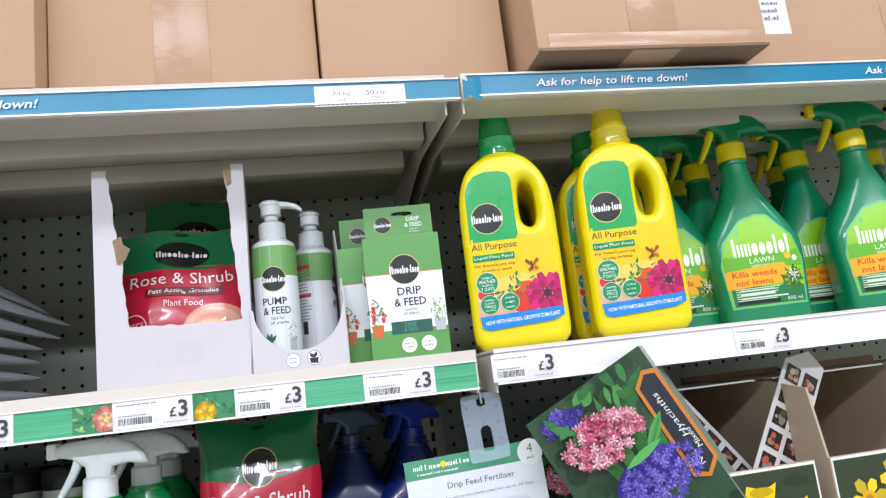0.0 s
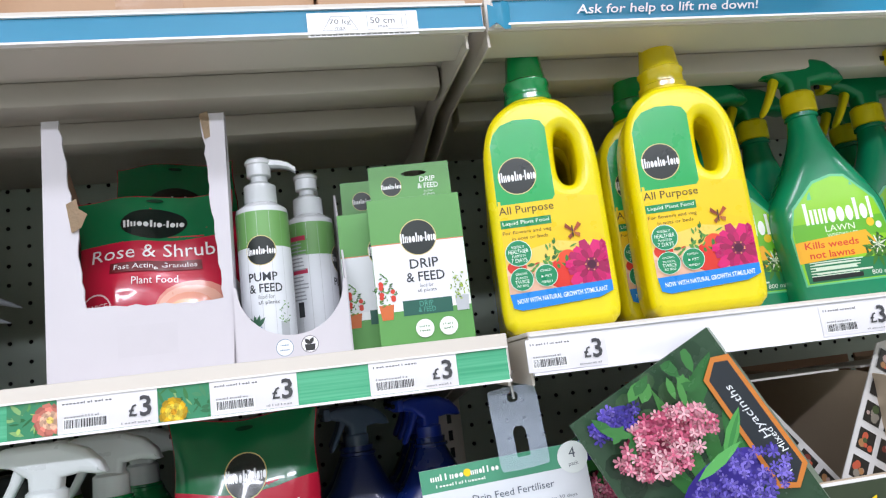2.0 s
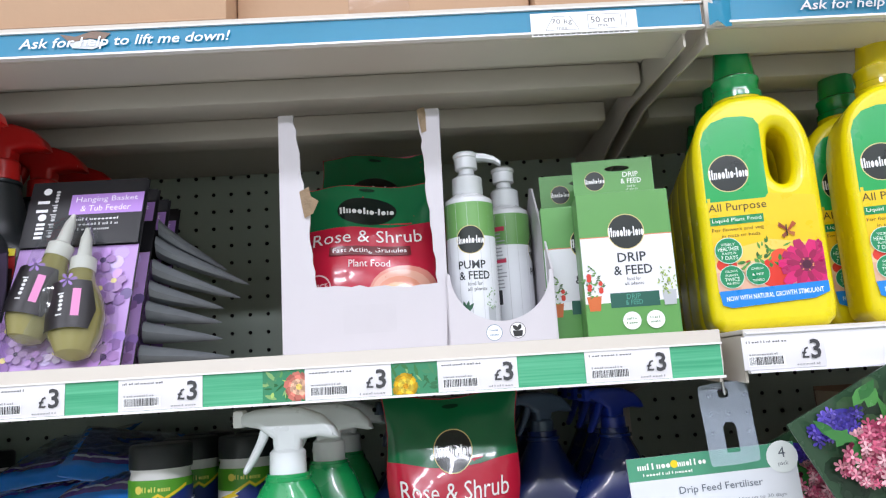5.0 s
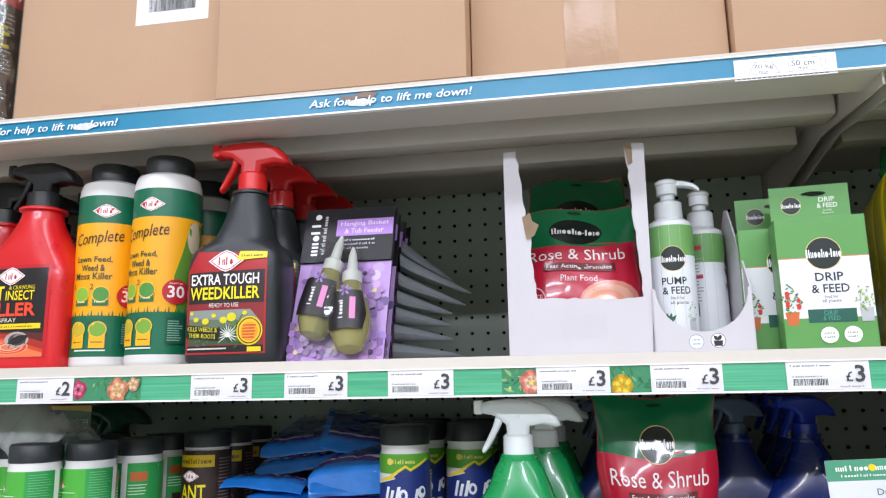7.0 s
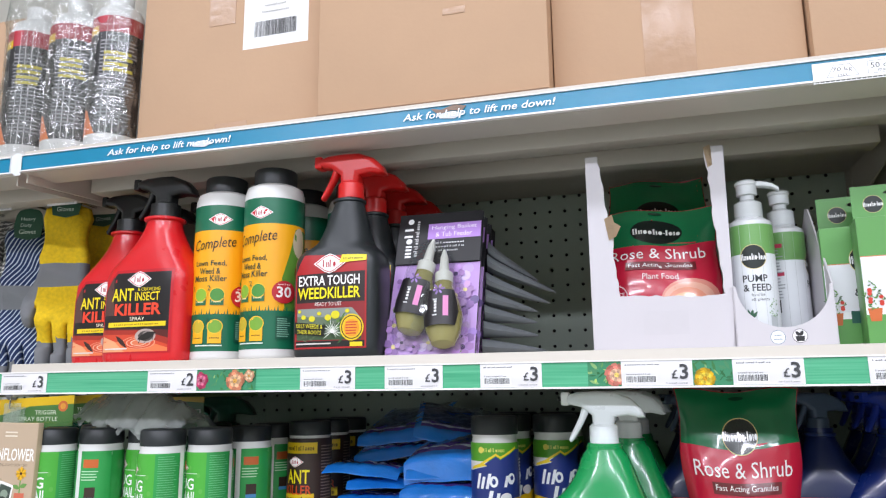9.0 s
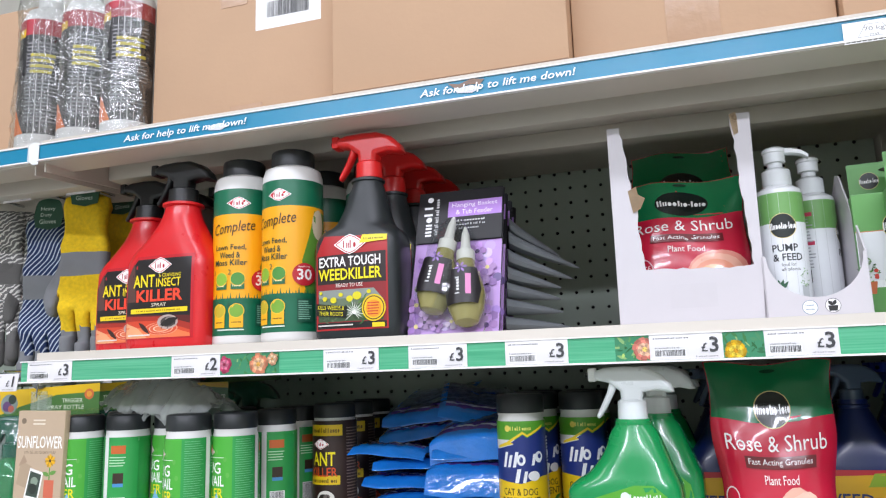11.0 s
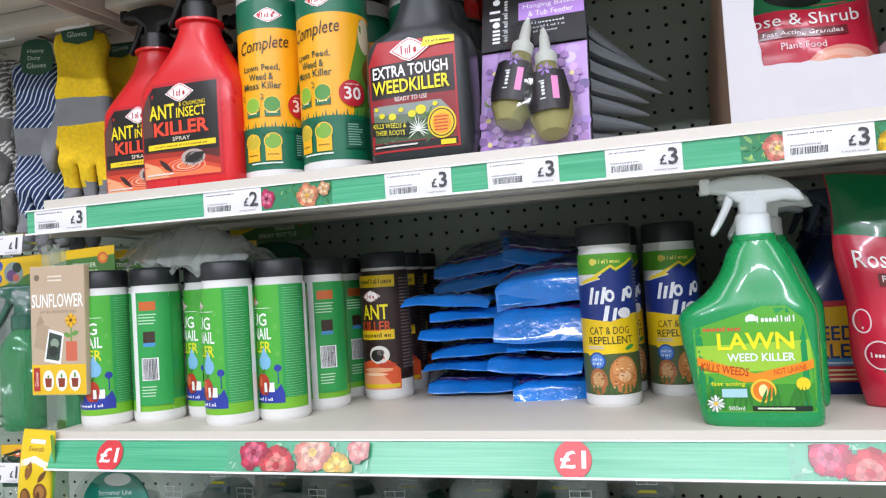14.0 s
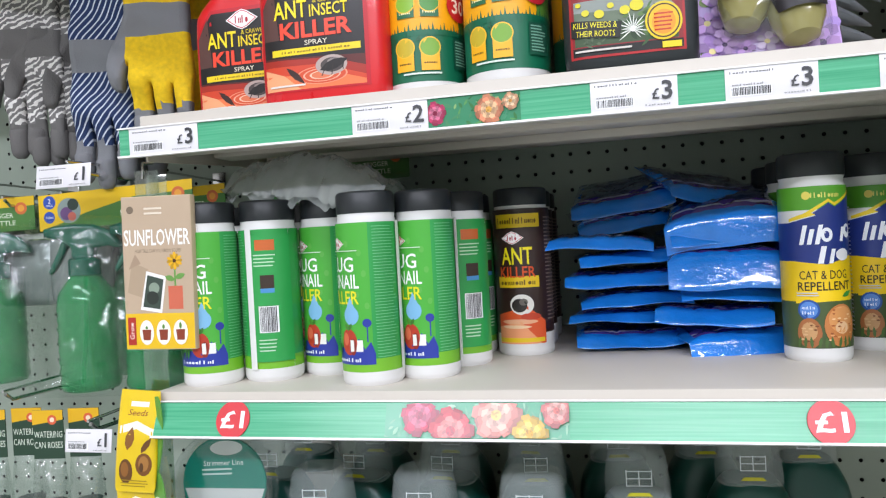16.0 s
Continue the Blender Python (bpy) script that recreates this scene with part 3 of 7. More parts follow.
def insert(x, y, z, w, h, shapes, label, rx=0.0):
    ob = thing("printed_insert", x, y, z, label, "printed insert", group="printed inserts", rx=rx)
    art("print", ob, [R("3e8a63", -w * 500, 0, w * 500, h * 1000)] + shapes, flat(-0.0003), rough=0.24)


for k, (x0, x1, p) in enumerate(((-1.215, -1.137, 3), (-0.974, -0.900, 2), (-0.753, -0.680, 3), (-0.642, -0.570, 3), (-0.525, -0.454, 3), (-0.367, -0.293, 3), (-0.253, -0.184, 3), (-0.125, -0.05, 3))):
    price((x0 + x1) / 2, 0.8651, 1.4842, x1 - x0, 0.0272, p, "white shelf price label reading £%d in the green strip" % p, 11 + k)
price(0.046, 0.8565, 1.4868, 0.072, 0.028, 3, "white shelf price label reading £3 in the plain strip", 31)
price(0.33, 0.8565, 1.4868, 0.072, 0.028, 3, "white shelf price label reading £3 on the plain strip", 32)
GREENS = ("3d7a46", "5c9a58", "2f6a40", "86b070", "4a8a60")
insert(-0.857, 0.8653, 1.4842, 0.085, 0.0268, meadow(42.5, 26.8, 3, GREENS, ((-36, 13, 11, "c8406a", "e07898", "8a2040"), (14, 12, 14, "ea9670", "f4c496", "e0a850"), (34, 18, 8, "e8b088", "f0d0a8", "d09048"))), "printed insert of pink and orange flowers")
insert(-0.385, 0.8653, 1.4842, 0.036, 0.0268, meadow(18, 26.8, 6, GREENS + ("a8cc70",), ((13, 12, 13, "ea8a78", "f2c0a0", "f0d070"),), 30), "printed insert of a green and orange flower")
insert(-0.273, 0.8653, 1.4842, 0.039, 0.0268, meadow(19.5, 26.8, 7, GREENS + ("35724c",), ((-8, 7, 12, "e8b818", "f4d440", "d89a10"),), 34), "printed insert of a yellow flower on green leaves")
# leaf and ground greens paled to paint in glare on the lower strip
GLARE_GREENS = ("6fae8c", "8cc0a0", "5c9c80", "a4ccb0")
for x, seed in ((-0.87, 1), (-0.30, 5)):
    insert(x, *on_low_strip(0.003, 0.0008), 0.17, 0.031, [R("5aa884", -85, 0, 85, 31)] + meadow(85, 31, seed, GLARE_GREENS, ((-52, 20, 19, "c83c58", "dc6a84", "a02c48"), (-22, 6, 22, "d84a50", "ec8880", "b83840"), (20, 20, 24, "ea9484", "f2bca8", "e8c070"), (50, 4, 17, "e6bc3c", "f0d468", "d8a030"), (74, 24, 15, "dc7c74", "eca89c", "c86a60")), 90), "glossy printed insert of bright summer flowers", -LOW_TILT)
for x in (-1.112, -0.575):
    ob = thing("price_sticker", x, *on_low_strip(0.0185, 0.0018), "round red sticker reading £1 in white", "price sticker", group="price stickers", rx=-LOW_TILT)
    part("disc", Geo().add(*slab([[(0.018 * math.cos(a * 0.2094), 0.0185 * math.sin(a * 0.2094)) for a in range(30)]], 0.0012, 0.0003), M("d23c41", 0.3)), ob)
    art("print", ob, [T("fbf7f6", "£1", 0, 0, 17, 25, bold=0.02)], flat(-0.0008))


# ---- trigger sprays ----
HEAD = [(-44, 36), (-44, 46), (-30, 50), (-8, 51), (14, 50), (34, 42), (46, 30), (50, 20), (44, 19), (30, 22), (14, 20), (12, 4), (-12, 4), (-13, 22), (-26, 32)]
TRIG = [(-16, 33), (-24, 33), (-29, 20), (-36, 6), (-42, -6), (-39, -10), (-31, 0), (-23, 14), (-18, 24)]


def mm(pts, k=0.001):
    return [(x * k, z * k) for x, z in pts]


def spray_top(ob, x, z, head, trigger, collar, nozzle, k=1.0, turn=0.0, ribs=True, wide=1.0):
    """Collar, head, trigger and nozzle of a hand spray, standing on a bottle's neck."""
    m = pose(x, 0, z, 0, 0, turn) @ Matrix.Scale(k, 4)
    wob = (lambda q: 1.0 + 0.02 * (q % 2)) if ribs else None
    part("collar", Geo().add(*moved(lathe([(0.0155 * wide, -0.012), (0.0172 * wide, -0.011), (0.0168 * wide, 0.009), (0.0135, 0.012)], 40, wob=wob), m), collar), ob)
    hd = part("spray_head", Geo().add(*moved(slab([mm(HEAD)], 0.024, 0.006, 3), m), head), ob)
    part("nozzle", Geo().add(*moved(bx(-0.050, -0.0105, 0.034, -0.040, 0.0105, 0.050, 0.002), m), nozzle).add(*moved(lathe([(0.003, 0.0), (0.003, 0.004)], 12), m @ pose(-0.050, 0, 0.042, 0, -90)), HOLE_SHADE), ob)
    part("trigger", Geo().add(*moved(slab([mm(outline(TRIG, 3))], 0.013, 0.004, 2), m), trigger), ob)
    return hd


def bottle(name, x, y, z, rows, body_mat, label, group, neck, rz=0.0):
    ob = thing(name, x, y, z, label, "spray bottle", rz=rz, group=group)
    lf = Loft(rows)
    g = Geo().add(*lf.geo(), body_mat)
    g.add(*lathe([(neck[2], neck[1] - 0.002), (neck[2] + 0.004, neck[1]), (neck[2] + 0.004, neck[1] + 0.003), (neck[2] - 0.002, neck[1] + 0.005)], 32, neck[0]), body_mat)
    part("body", g, ob)
    return ob, lf


def row_back(ob, spots):
    for x, y, r in spots:
        z = ob.matrix_basis.translation.z
        copy_thing(ob, pose(x, y, z, 0, 0, r))


# red insect spray
RED = M("d4161f", 0.28, coat=0.3, bump=0.03, bscale=60)
BLACK_P = M("141617", 0.38, bump=0.05, bscale=300)
rows = [(0.0, 0.060, 0.028, 4.5, 0), (0.004, 0.066, 0.032, 5, 0), (0.05, 0.0675, 0.033, 5, 0), (0.112, 0.067, 0.033, 5, 0), (0.130, 0.064, 0.032, 4, 0), (0.150, 0.051, 0.030, 3, 0.003), (0.170, 0.038, 0.027, 2.4, 0.006), (0.188, 0.029, 0.025, 2, 0.007), (0.20, 0.025, 0.024, 2, 0.008), (0.206, 0.024, 0.023, 2, 0.008)]
ob, lf = bottle("insect_spray", -1.013, 0.921, UP, rows, RED, "red plastic insect killer spray with a black trigger", "insect sprays", (0.008, 0.203, 0.025))
spray_top(ob, 0.008, 0.218, BLACK_P, BLACK_P, BLACK_P, BLACK_P, 1.02, wide=1.2)
sh = [P("c01020", (-60, 12), (50, 12), (50, 118), (-40, 118), (-60, 92)), P("171212", (-57, 14), (46, 14), (46, 114), (-39, 114), (-57, 90)), P("5a3a34", (-57, 60), (-40, 60), (-44, 110), (-57, 90))]
sh += [P("5a1c16", (-57, 14), (46, 14), (46, 40), (-57, 44)), P("a82c1c", (-57, 14), (46, 14), (46, 30), (8, 40), (-57, 42)), P("d24426", (-57, 14), (46, 14), (46, 22), (0, 35), (-57, 36)), P("ec7a48", (-57, 14), (46, 14), (46, 18), (24, 24), (-57, 28)), P("f0a878", (-57, 14), (-20, 14), (-36, 27), (-57, 34))]
sh += [C(c, 2, 25, 26 * q, 8 * q, n=28) for c, q in (("e89878", 1.0), ("d8502c", 0.93), ("eeb094", 0.74), ("da5a34", 0.67), ("f2c4aa", 0.48), ("e07850", 0.4))] + [C("b8a49c", 12, 33, 16, 9), C("4a403e", 13, 33, 12, 6.5), C("8a7e7a", 15, 36, 7, 3)]
sh += [leaf("1c1614", 0, 29, 30, 9, 16), leaf("38201a", -34, 34, 24, 6, -40), stroke("2a201c", 2, 24, 8, 34, 0.9), stroke("2a201c", 12, 24, 14, 34, 0.9), stroke("2a201c", 24, 28, 22, 36, 0.9)] + lines("f0d8c0", -50, -14, 17, 1, 3, 1.4, 4)
sh += [R("f2d21c", -48, 45, 42, 51)] + bars("8a7010", 22, -3, 48, 70, 2.2, 4) + [T("f6dc1e", "ANT", -27, 86, 16, 36, bold=0.015), T("f6dc1e", "& CRAWLING", 14, 92, 4.5, 36), T("f6dc1e", "INSECT", 12, 83, 11, 40, bold=0.01), T("f0482c", "KILLER", -2, 67, 15, 76, bold=0.03), T("f0e8d0", "SPRAY", -2, 55, 4.5, 24)] + lozenge(-2, 105, 38) + lines("e8e0d8", -52, 0, 17, 1, 3, 1.6)
art("label", ob, stretched(sh, 1.1, 12, 1.04), lf.face, "black front label with yellow and red lettering", step=0.006, lift=0.0006)
row_back(ob, ((-1.127, 0.988, 0), (-1.013, 1.06, 0), (-1.117, 1.075, 0), (-1.013, 1.14, 0)))

# lawn care shaker tubs
WHITE_P = M("e2e1de", 0.32, vary=0.02, bump=0.02, bscale=50)
CAP_B = M("24282a", 0.4, bump=0.06, bscale=200)


def shaker(name, x, y, z, r, h, cap_h, label, group, spin_art, caps=CAP_B, neck=0.84):
    ob = thing(name, x, y, z, label, "tub", group=group)
    body = [(r * 0.93, 0), (r * 0.99, 0.003), (r, 0.006), (r, h - cap_h - 0.022), (r * 0.985, h - cap_h - 0.014), (r * 0.92, h - cap_h - 0.005), (r * neck, h - cap_h)]
    part("body", Geo().add(*lathe(body, 44), WHITE_P), ob)
    c = r * (neck + 0.01)
    part("cap", Geo().add(*lathe([(c, h - cap_h - 0.001), (c * 1.01, h - cap_h + 0.002), (c * 1.005, h - 0.003), (c * 0.96, h - 0.0008), (c * 0.9, h)], 44, wob=lambda q: 1 + 0.006 * (q % 2)), caps), ob)
    return ob


R1 = 0.0415
half = math.pi * R1 * 1000 * 0.93
sh = [R("11694a", -half, 13, half, 228), R("f4ab12", -half, 66, half, 190), P("5f8f34", (30, 66), (half, 66), (half, 184), (44, 184), (36, 150), (25, 112)), C("d8c8a8", 52, 165, 12, 22), C("7a4a20", 58, 120, 14, 18)]
sh += [P("11694a", (-half + 4 * k, 60), (-half + 4 * k + 4, 60), (-half + 4 * k + 2, 68 + 3 * (k % 3))) for k in range(int(half / 2) - 8)]
sh += lozenge(-6, 206, 34) + [T("2a2418", "Complete", -14, 168, 20, 62, turn=6, shear=0.35)] + [T("23442f", s, -18, 140 - 11 * k, 8.5, w, bold=0.012) for k, (s, w) in enumerate((("Lawn Feed,", 46), ("Weed &", 30), ("Moss Killer", 48)))]
for cx, cy, c in ((-30, 94, "8ab83a"), (-6, 94, "4d8f3c")):
    sh += [R("2c6b46", cx - 9, cy - 15, cx + 9, cy), C("f4c030", cx, cy, 10.5), C(c, cx, cy, 9.3)] + bars("f0e8b0", 6, cx, cy - 10, 13, 2.6, 3)
for cx, cy, c in ((-32, 46, "c8b030"), (-7, 46, "7aa838")):
    sh += [R("f4b41c", cx - 9, cy - 22, cx + 9, cy + 4), C("f4c030", cx, cy + 2, 10.5), C(c, cx, cy + 2, 9.3)] + bars("6a5010", 6, cx, cy - 14, 13, 2.6, 5)
sh += [T("2a5a3a", n, x, y, 7) for n, x, y in (("1", -42, 104), ("2", -17, 104), ("3", -43, 56), ("4", -18, 56))]
sh += [C("c02430", 28, 92, 16), T("f6f0ea", "30", 28, 92, 15, 20, bold=0.02)] + bars("f0d8d0", 7, 28, 103, 16, 2.4, 6) + [R("1d5540", 18, 26, 40, 58)] + lines("88b8a0", 20, 38, 54, 9, 3, 1.2) + lines("d8e8d8", -34, 18, 20, 1, 3, 1.8)
comp = shaker("lawn_care_tub", -0.832, 0.930, UP, R1, 0.264, 0.023, "white lawn care shaker tub with a green and orange label", "lawn care tubs", sh, neck=0.7)
sh = [(c, [(p[0], 13 + (p[1] - 13) * 0.95) for p in w]) if isinstance(w, list) else (c, (*w[:3], 13 + (w[3] - 13) * 0.95, *w[4:])) for c, w in sh]
art("label", comp, sh, turned(R1, 0, 0, 0.2), "green and orange wraparound label", step=0.006)
row_back(comp, ((-0.920, 0.945, 20), (-0.752, 1.03, 8), (-0.84, 1.045, -5), (-0.93, 1.06, 3)))

# charcoal weedkiller spray
CHAR = M("23282a", 0.36, bump=0.05, bscale=120)
RED_P = M("d3201f", 0.3)
rows = [(0.0, 0.052, 0.029, 4, 0), (0.005, 0.058, 0.033, 5, 0), (0.05, 0.059, 0.034, 5, 0), (0.11, 0.0585, 0.034, 5, 0), (0.126, 0.057, 0.0335, 4.4, 0), (0.136, 0.051, 0.032, 3.4, 0.001), (0.146, 0.038, 0.029, 2.8, 0.004), (0.165, 0.031, 0.026, 2.2, 0.006), (0.184, 0.026, 0.023, 2, 0.007), (0.197, 0.021, 0.020, 2, 0.008), (0.207, 0.019, 0.019, 2, 0.008)]
ob, lf = bottle("weedkiller_spray", -0.716, 0.906, UP, rows, CHAR, "charcoal plastic weedkiller spray with a red trigger", "weedkiller sprays", (0.008, 0.203, 0.018))
spray_top(ob, 0.010, 0.219, RED_P, RED_P, RED_P, RED_P, 1.0)
sh = [P("b02024", (-52, 10), (46, 10), (46, 118), (-40, 122), (-52, 100)), P("2a1c1c", (-50, 64), (44, 64), (44, 100), (-50, 98)), P("8c2226", (-50, 12), (44, 12), (44, 64), (-50, 64)), R("1c1a18", -50, 12, 44, 19), P("8b938c", (-48, 20), (40, 20), (40, 44), (28, 57), (-48, 57)), P("66755e", (-48, 20), (40, 20), (40, 40), (10, 46), (-48, 48)), P("3f5436", (-48, 20), (40, 20), (40, 34), (12, 40), (-48, 30))]
sh += bush(12, 34, 20, 13, ("3a5c30", "4d7038", "2c4426", "5f8040"), 46, 8) + bush(-34, 26, 14, 6, ("5a6a4c", "46583c"), 18, 12) + [C("dcd024", x, y, r, r * 0.8, n=12) for x, y, r in ((-38, 47, 3.4), (-26, 45, 4.4), (-16, 51, 3), (-4, 46, 4.6), (6, 49, 6), (22, 53, 3), (-44, 54, 2.4))]
sh += [leaf("dfe4d8", 2, 30, 10 + 5 * ((q * 7) % 3) / 2, 1.1, -50 + 19 * q) for q in range(15)] + [C("eef0ea", 2, 30, 2.4)]
sh += [P("15170f", (-51, 28), (-9, 24), (-7, 37), (-51, 42)), T("ece020", "KILLS WEEDS &", -30, 36.5, 4.8, 38, turn=-4), T("ece020", "THEIR ROOTS", -30, 29.5, 4.8, 34, turn=-4), C("e8c818", 28, 34, 15.5, n=26), C("3a2a14", 28, 34, 13.8, n=26), C("f0bc1c", 28, 34, 12.6, n=26), C("ee9a24", 28, 33, 10)] + lines("c8401c", 20, 37, 39, 5, 3.2, 1.4, 3)
sh += [T("f4f0ee", "EXTRA TOUGH", -4, 90, 12, 84, bold=0.02), T("f4e21c", "WEEDKILLER", -4, 75, 13.5, 86, bold=0.02), T("f0e8e0", "READY TO USE", -4, 62, 4.5, 36)] + lozenge(-3, 110, 44) + [P("f0dc20", (10, 110), (46, 112), (46, 119), (14, 120))] + bars("705808", 9, 29, 115, 26, 2.4, 4) + lines("d8d0c8", -48, 20, 15, 1, 3, 1.6) + [R("f0d020", 26, 12, 42, 17)]
art("label", ob, stretched(sh, 1.07, 10), lf.face, "red and black front label with bold lettering", step=0.006, lift=0.0007)
row_back(ob, ((-0.715, 0.99, 0), (-0.712, 1.07, 0), (-0.71, 1.15, 0), (-0.71, 1.23, 0)))

# hanging basket feeder on a card
def feeder_card(x, y, z, rx, name="feeder_card"):
    ob = thing(name, x, y, z, "black blister card with purple flowers and two feeder bulbs", "blister card", rx=rx, group="feeder cards")
    hole = [(0.012 * math.cos(a * 0.524), 0.196 + 0.004 * math.sin(a * 0.524)) for a in range(12)]
    card = [(-0.059, 0.0), (0.059, 0.0), (0.059, 0.206), (-0.059, 0.206)]
    part("card", Geo().add(*slab([card, hole], 0.0014, 0.0002), M("1d1d20", 0.35)), ob)
    rnd = random.Random(4)
    sh = [R("1b1b1e", -58, 1, 58, 205), R("bd98d4", -58, 1, 58, 128)] + [C(rnd.choice(("c3a6e2", "a583cc", "6d5a8c", "d9c4ee", "7f9a58")), rnd.uniform(-54, 54), rnd.uniform(6, 124), rnd.uniform(4, 9), n=9) for _ in range(34)]
    for _ in range(40):
        sh += bloom(rnd.choice(("dcb6ec", "c898de", "d4a8e6", "b084ce", "ead4f4")), rnd.uniform(-50, 50), rnd.uniform(8, 112), rnd.uniform(9, 17), 5, rnd.choice(("3f2a58", "e8d890")), rnd.randrange(99), 0.55)
    sh += [P("1b1b1e", (-58, 128), (58, 128), (58, 205), (-58, 205)), R("b488d6", -16, 164, 57, 188), T("f4ecf8", "Hanging Basket", 20, 181, 8, 62), T("f4ecf8", "& Tub Feeder", 20, 171, 7, 50)]
    sh += bars("d8d8d8", 12, 14, 158, 46, 3, 2) + bars("c0c0c0", 11, 14, 152, 44, 3, 3) + bars("c0c0c0", 9, 10, 146, 36, 3, 4)
    sh += upright(bars("f2f2f2", 6, -43, 168, 62, 12, 6), -43, 168) + upright(bars("c8c8c8", 15, -31, 166, 56, 6, 9), -31, 166)
    art("print", ob, sh, flat(-0.0007))
    for bxm, bz, tilt in ((-0.024, 0.020, 9), (0.023, 0.002, -4)):
        m = pose(bxm, -0.018, bz, 0, tilt, 0) @ Matrix.Scale(1.12, 4)
        g = Geo().add(*moved(lathe([(0.004, 0), (0.013, 0.004), (0.0195, 0.018), (0.022, 0.036), (0.0185, 0.054), (0.012, 0.068), (0.010, 0.078)], 28), m), M("a8a064", 0.12, coat=0.6, trans=0.25))
        bulb = part("feeder_bulb", g, ob, "yellow-green feeder bulb with a pale spout")
        part("spout", Geo().add(*moved(lathe([(0.0105, 0.078), (0.0105, 0.09), (0.006, 0.093), (0.0045, 0.112), (0.0015, 0.122)], 20), m), M("d9d8cf", 0.35)), bulb)
        sl = [P("1c181c", (-19, 18), (19, 18), (24, 36), (18, 60), (-18, 60), (-24, 36)), R("d884b8", 5, 28, 11, 52)] + upright(bars("d8d8d8", 6, -4, 40, 22, 5, 3), -4, 40) + bloom("9a78c0", 0, 60, 7, 6, "40285a", 2)
        c0 = turned(0.0229)
        art("bulb_label", bulb, sl, lambda u, v, h, m=m, c0=c0: m @ Vector(c0(u, v, h)), step=0.006)
    bl = Loft([(0.004, 0.035, 0.006, 3, 0.002), (0.012, 0.048, 0.026, 3, 0.002), (0.05, 0.050, 0.040, 2.6, 0), (0.085, 0.042, 0.038, 2.6, 0), (0.12, 0.034, 0.032, 2.5, -0.004), (0.15, 0.020, 0.022, 2.4, -0.006), (0.16, 0.010, 0.004, 2.4, -0.006)], 18, 28)
    part("blister", Geo().add(*bl.geo(), BLISTER), ob, "clear plastic blister")
    return ob


fc = feeder_card(-0.598, 0.902, UP, -19)
for k in range(3):
    copy_thing(fc, pose(-0.603 - 0.004 * k, 0.945 + 0.045 * k, UP, -19, 0, 0))
FIN = M("6d7275", 0.3, vary=0.12, scale=60)
for k, (ln, up, dr) in enumerate(((0.085, 0.012, 0.004), (0.075, 0.036, 0.008), (0.072, 0.058, 0.012), (0.072, 0.080, 0.018), (0.088, 0.104, 0.030), (0.096, 0.130, 0.040), (0.070, 0.150, 0.042))):
    ob = thing("blister_edge", -0.545, 0.965 + 0.008 * k, UP + up, "grey see-through edge of a stacked blister card", "blister pack", rz=14, group="blister edges")
    v = []
    for i in range(12):
        t = i / 11
        w = 0.011 * (1 - t) ** 0.75 + 0.0005
        for q in range(10):
            c = 2 * math.pi * q / 10
            v.append((ln * t, 0.02 * (1 - t) * math.cos(c) + 0.02 * t * t, w * math.sin(c) - dr * t ** 0.8))
    f = [(i * 10 + q, i * 10 + (q + 1) % 10, i * 10 + 10 + (q + 1) % 10, i * 10 + 10 + q) for i in range(11) for q in range(10)]
    part("shell", Geo().add(v, f, FIN), ob)


# ---- pouches ----
def pouch(name, x, y, z, w, h, puff, label, shapes, rx=0.0, rz=0.0, base="b3122e", seed=1, group="", printed=True, foot=0.9):
    """A filled stand-up bag: sealed flat at the top and sides, swollen at the foot."""
    ob = thing(name, x, y, z, label, "pouch", rx=rx, rz=rz, group=group)

    def side(u, v, s):
        a, t = u / (w / 2), max(0, min(1, v / h))
        b = max(0, 1 - abs(a) ** 2.6) ** 0.6
        u *= foot + (1 - foot) * t ** 0.75
        swell = puff * b * (math.sin(min(1, (1 - t) * 1.25) * math.pi * 0.5) ** 0.8) * (0.35 + 0.65 * min(1, t * 8 + 0.4))
        wr = noise.noise(Vector((u * 26 + seed, v * 26, s))) * 0.0035 + noise.noise(Vector((u * 48, v * 36 + seed, s))) * 0.0009
        return (u * (1 - 0.05 * t * t + 0.03 * math.sin(v * 60 + seed)), s * (swell + 0.0006 + wr * (0.3 + 0.7 * b)), v + (0.003 * math.sin(u * 55 + seed) * t))
    n, q, v, f = 22, 30, [], []
    for s in (-1, 1):
        for j in range(q + 1):
            for i in range(n + 1):
                v.append(side(-w / 2 + w * i / n, h * j / q, s))
    k = (n + 1) * (q + 1)
    for j in range(q):
        for i in range(n):
            a = j * (n + 1) + i
            f.append((a, a + 1, a + n + 2, a + n + 1))
            f.append((k + a, k + a + n + 1, k + a + n + 2, k + a + 1))
    for j in range(q):
        for i in (0, n):
            a = j * (n + 1) + i
            f.append((a, k + a, k + a + n + 1, a + n + 1))
    for i in range(n):
        f.append((i, k + i, k + i + 1, i + 1))
        a = q * (n + 1) + i
        f.append((a, a + 1, k + a + 1, k + a))
    part("bag", Geo().add(v, f, M(base, 0.25, bump=0.12, bscale=45, coat=0.5)), ob, angle=70)

    def place(u, vv, hh):
        p = side(u, vv, -1)
        return (p[0], p[1] - hh, p[2])
    if printed:
        art("print", ob, shapes, place, "glossy green and crimson print", step=0.004, rough=0.22, rise=0.00005, crinkle=0.25)
    return ob


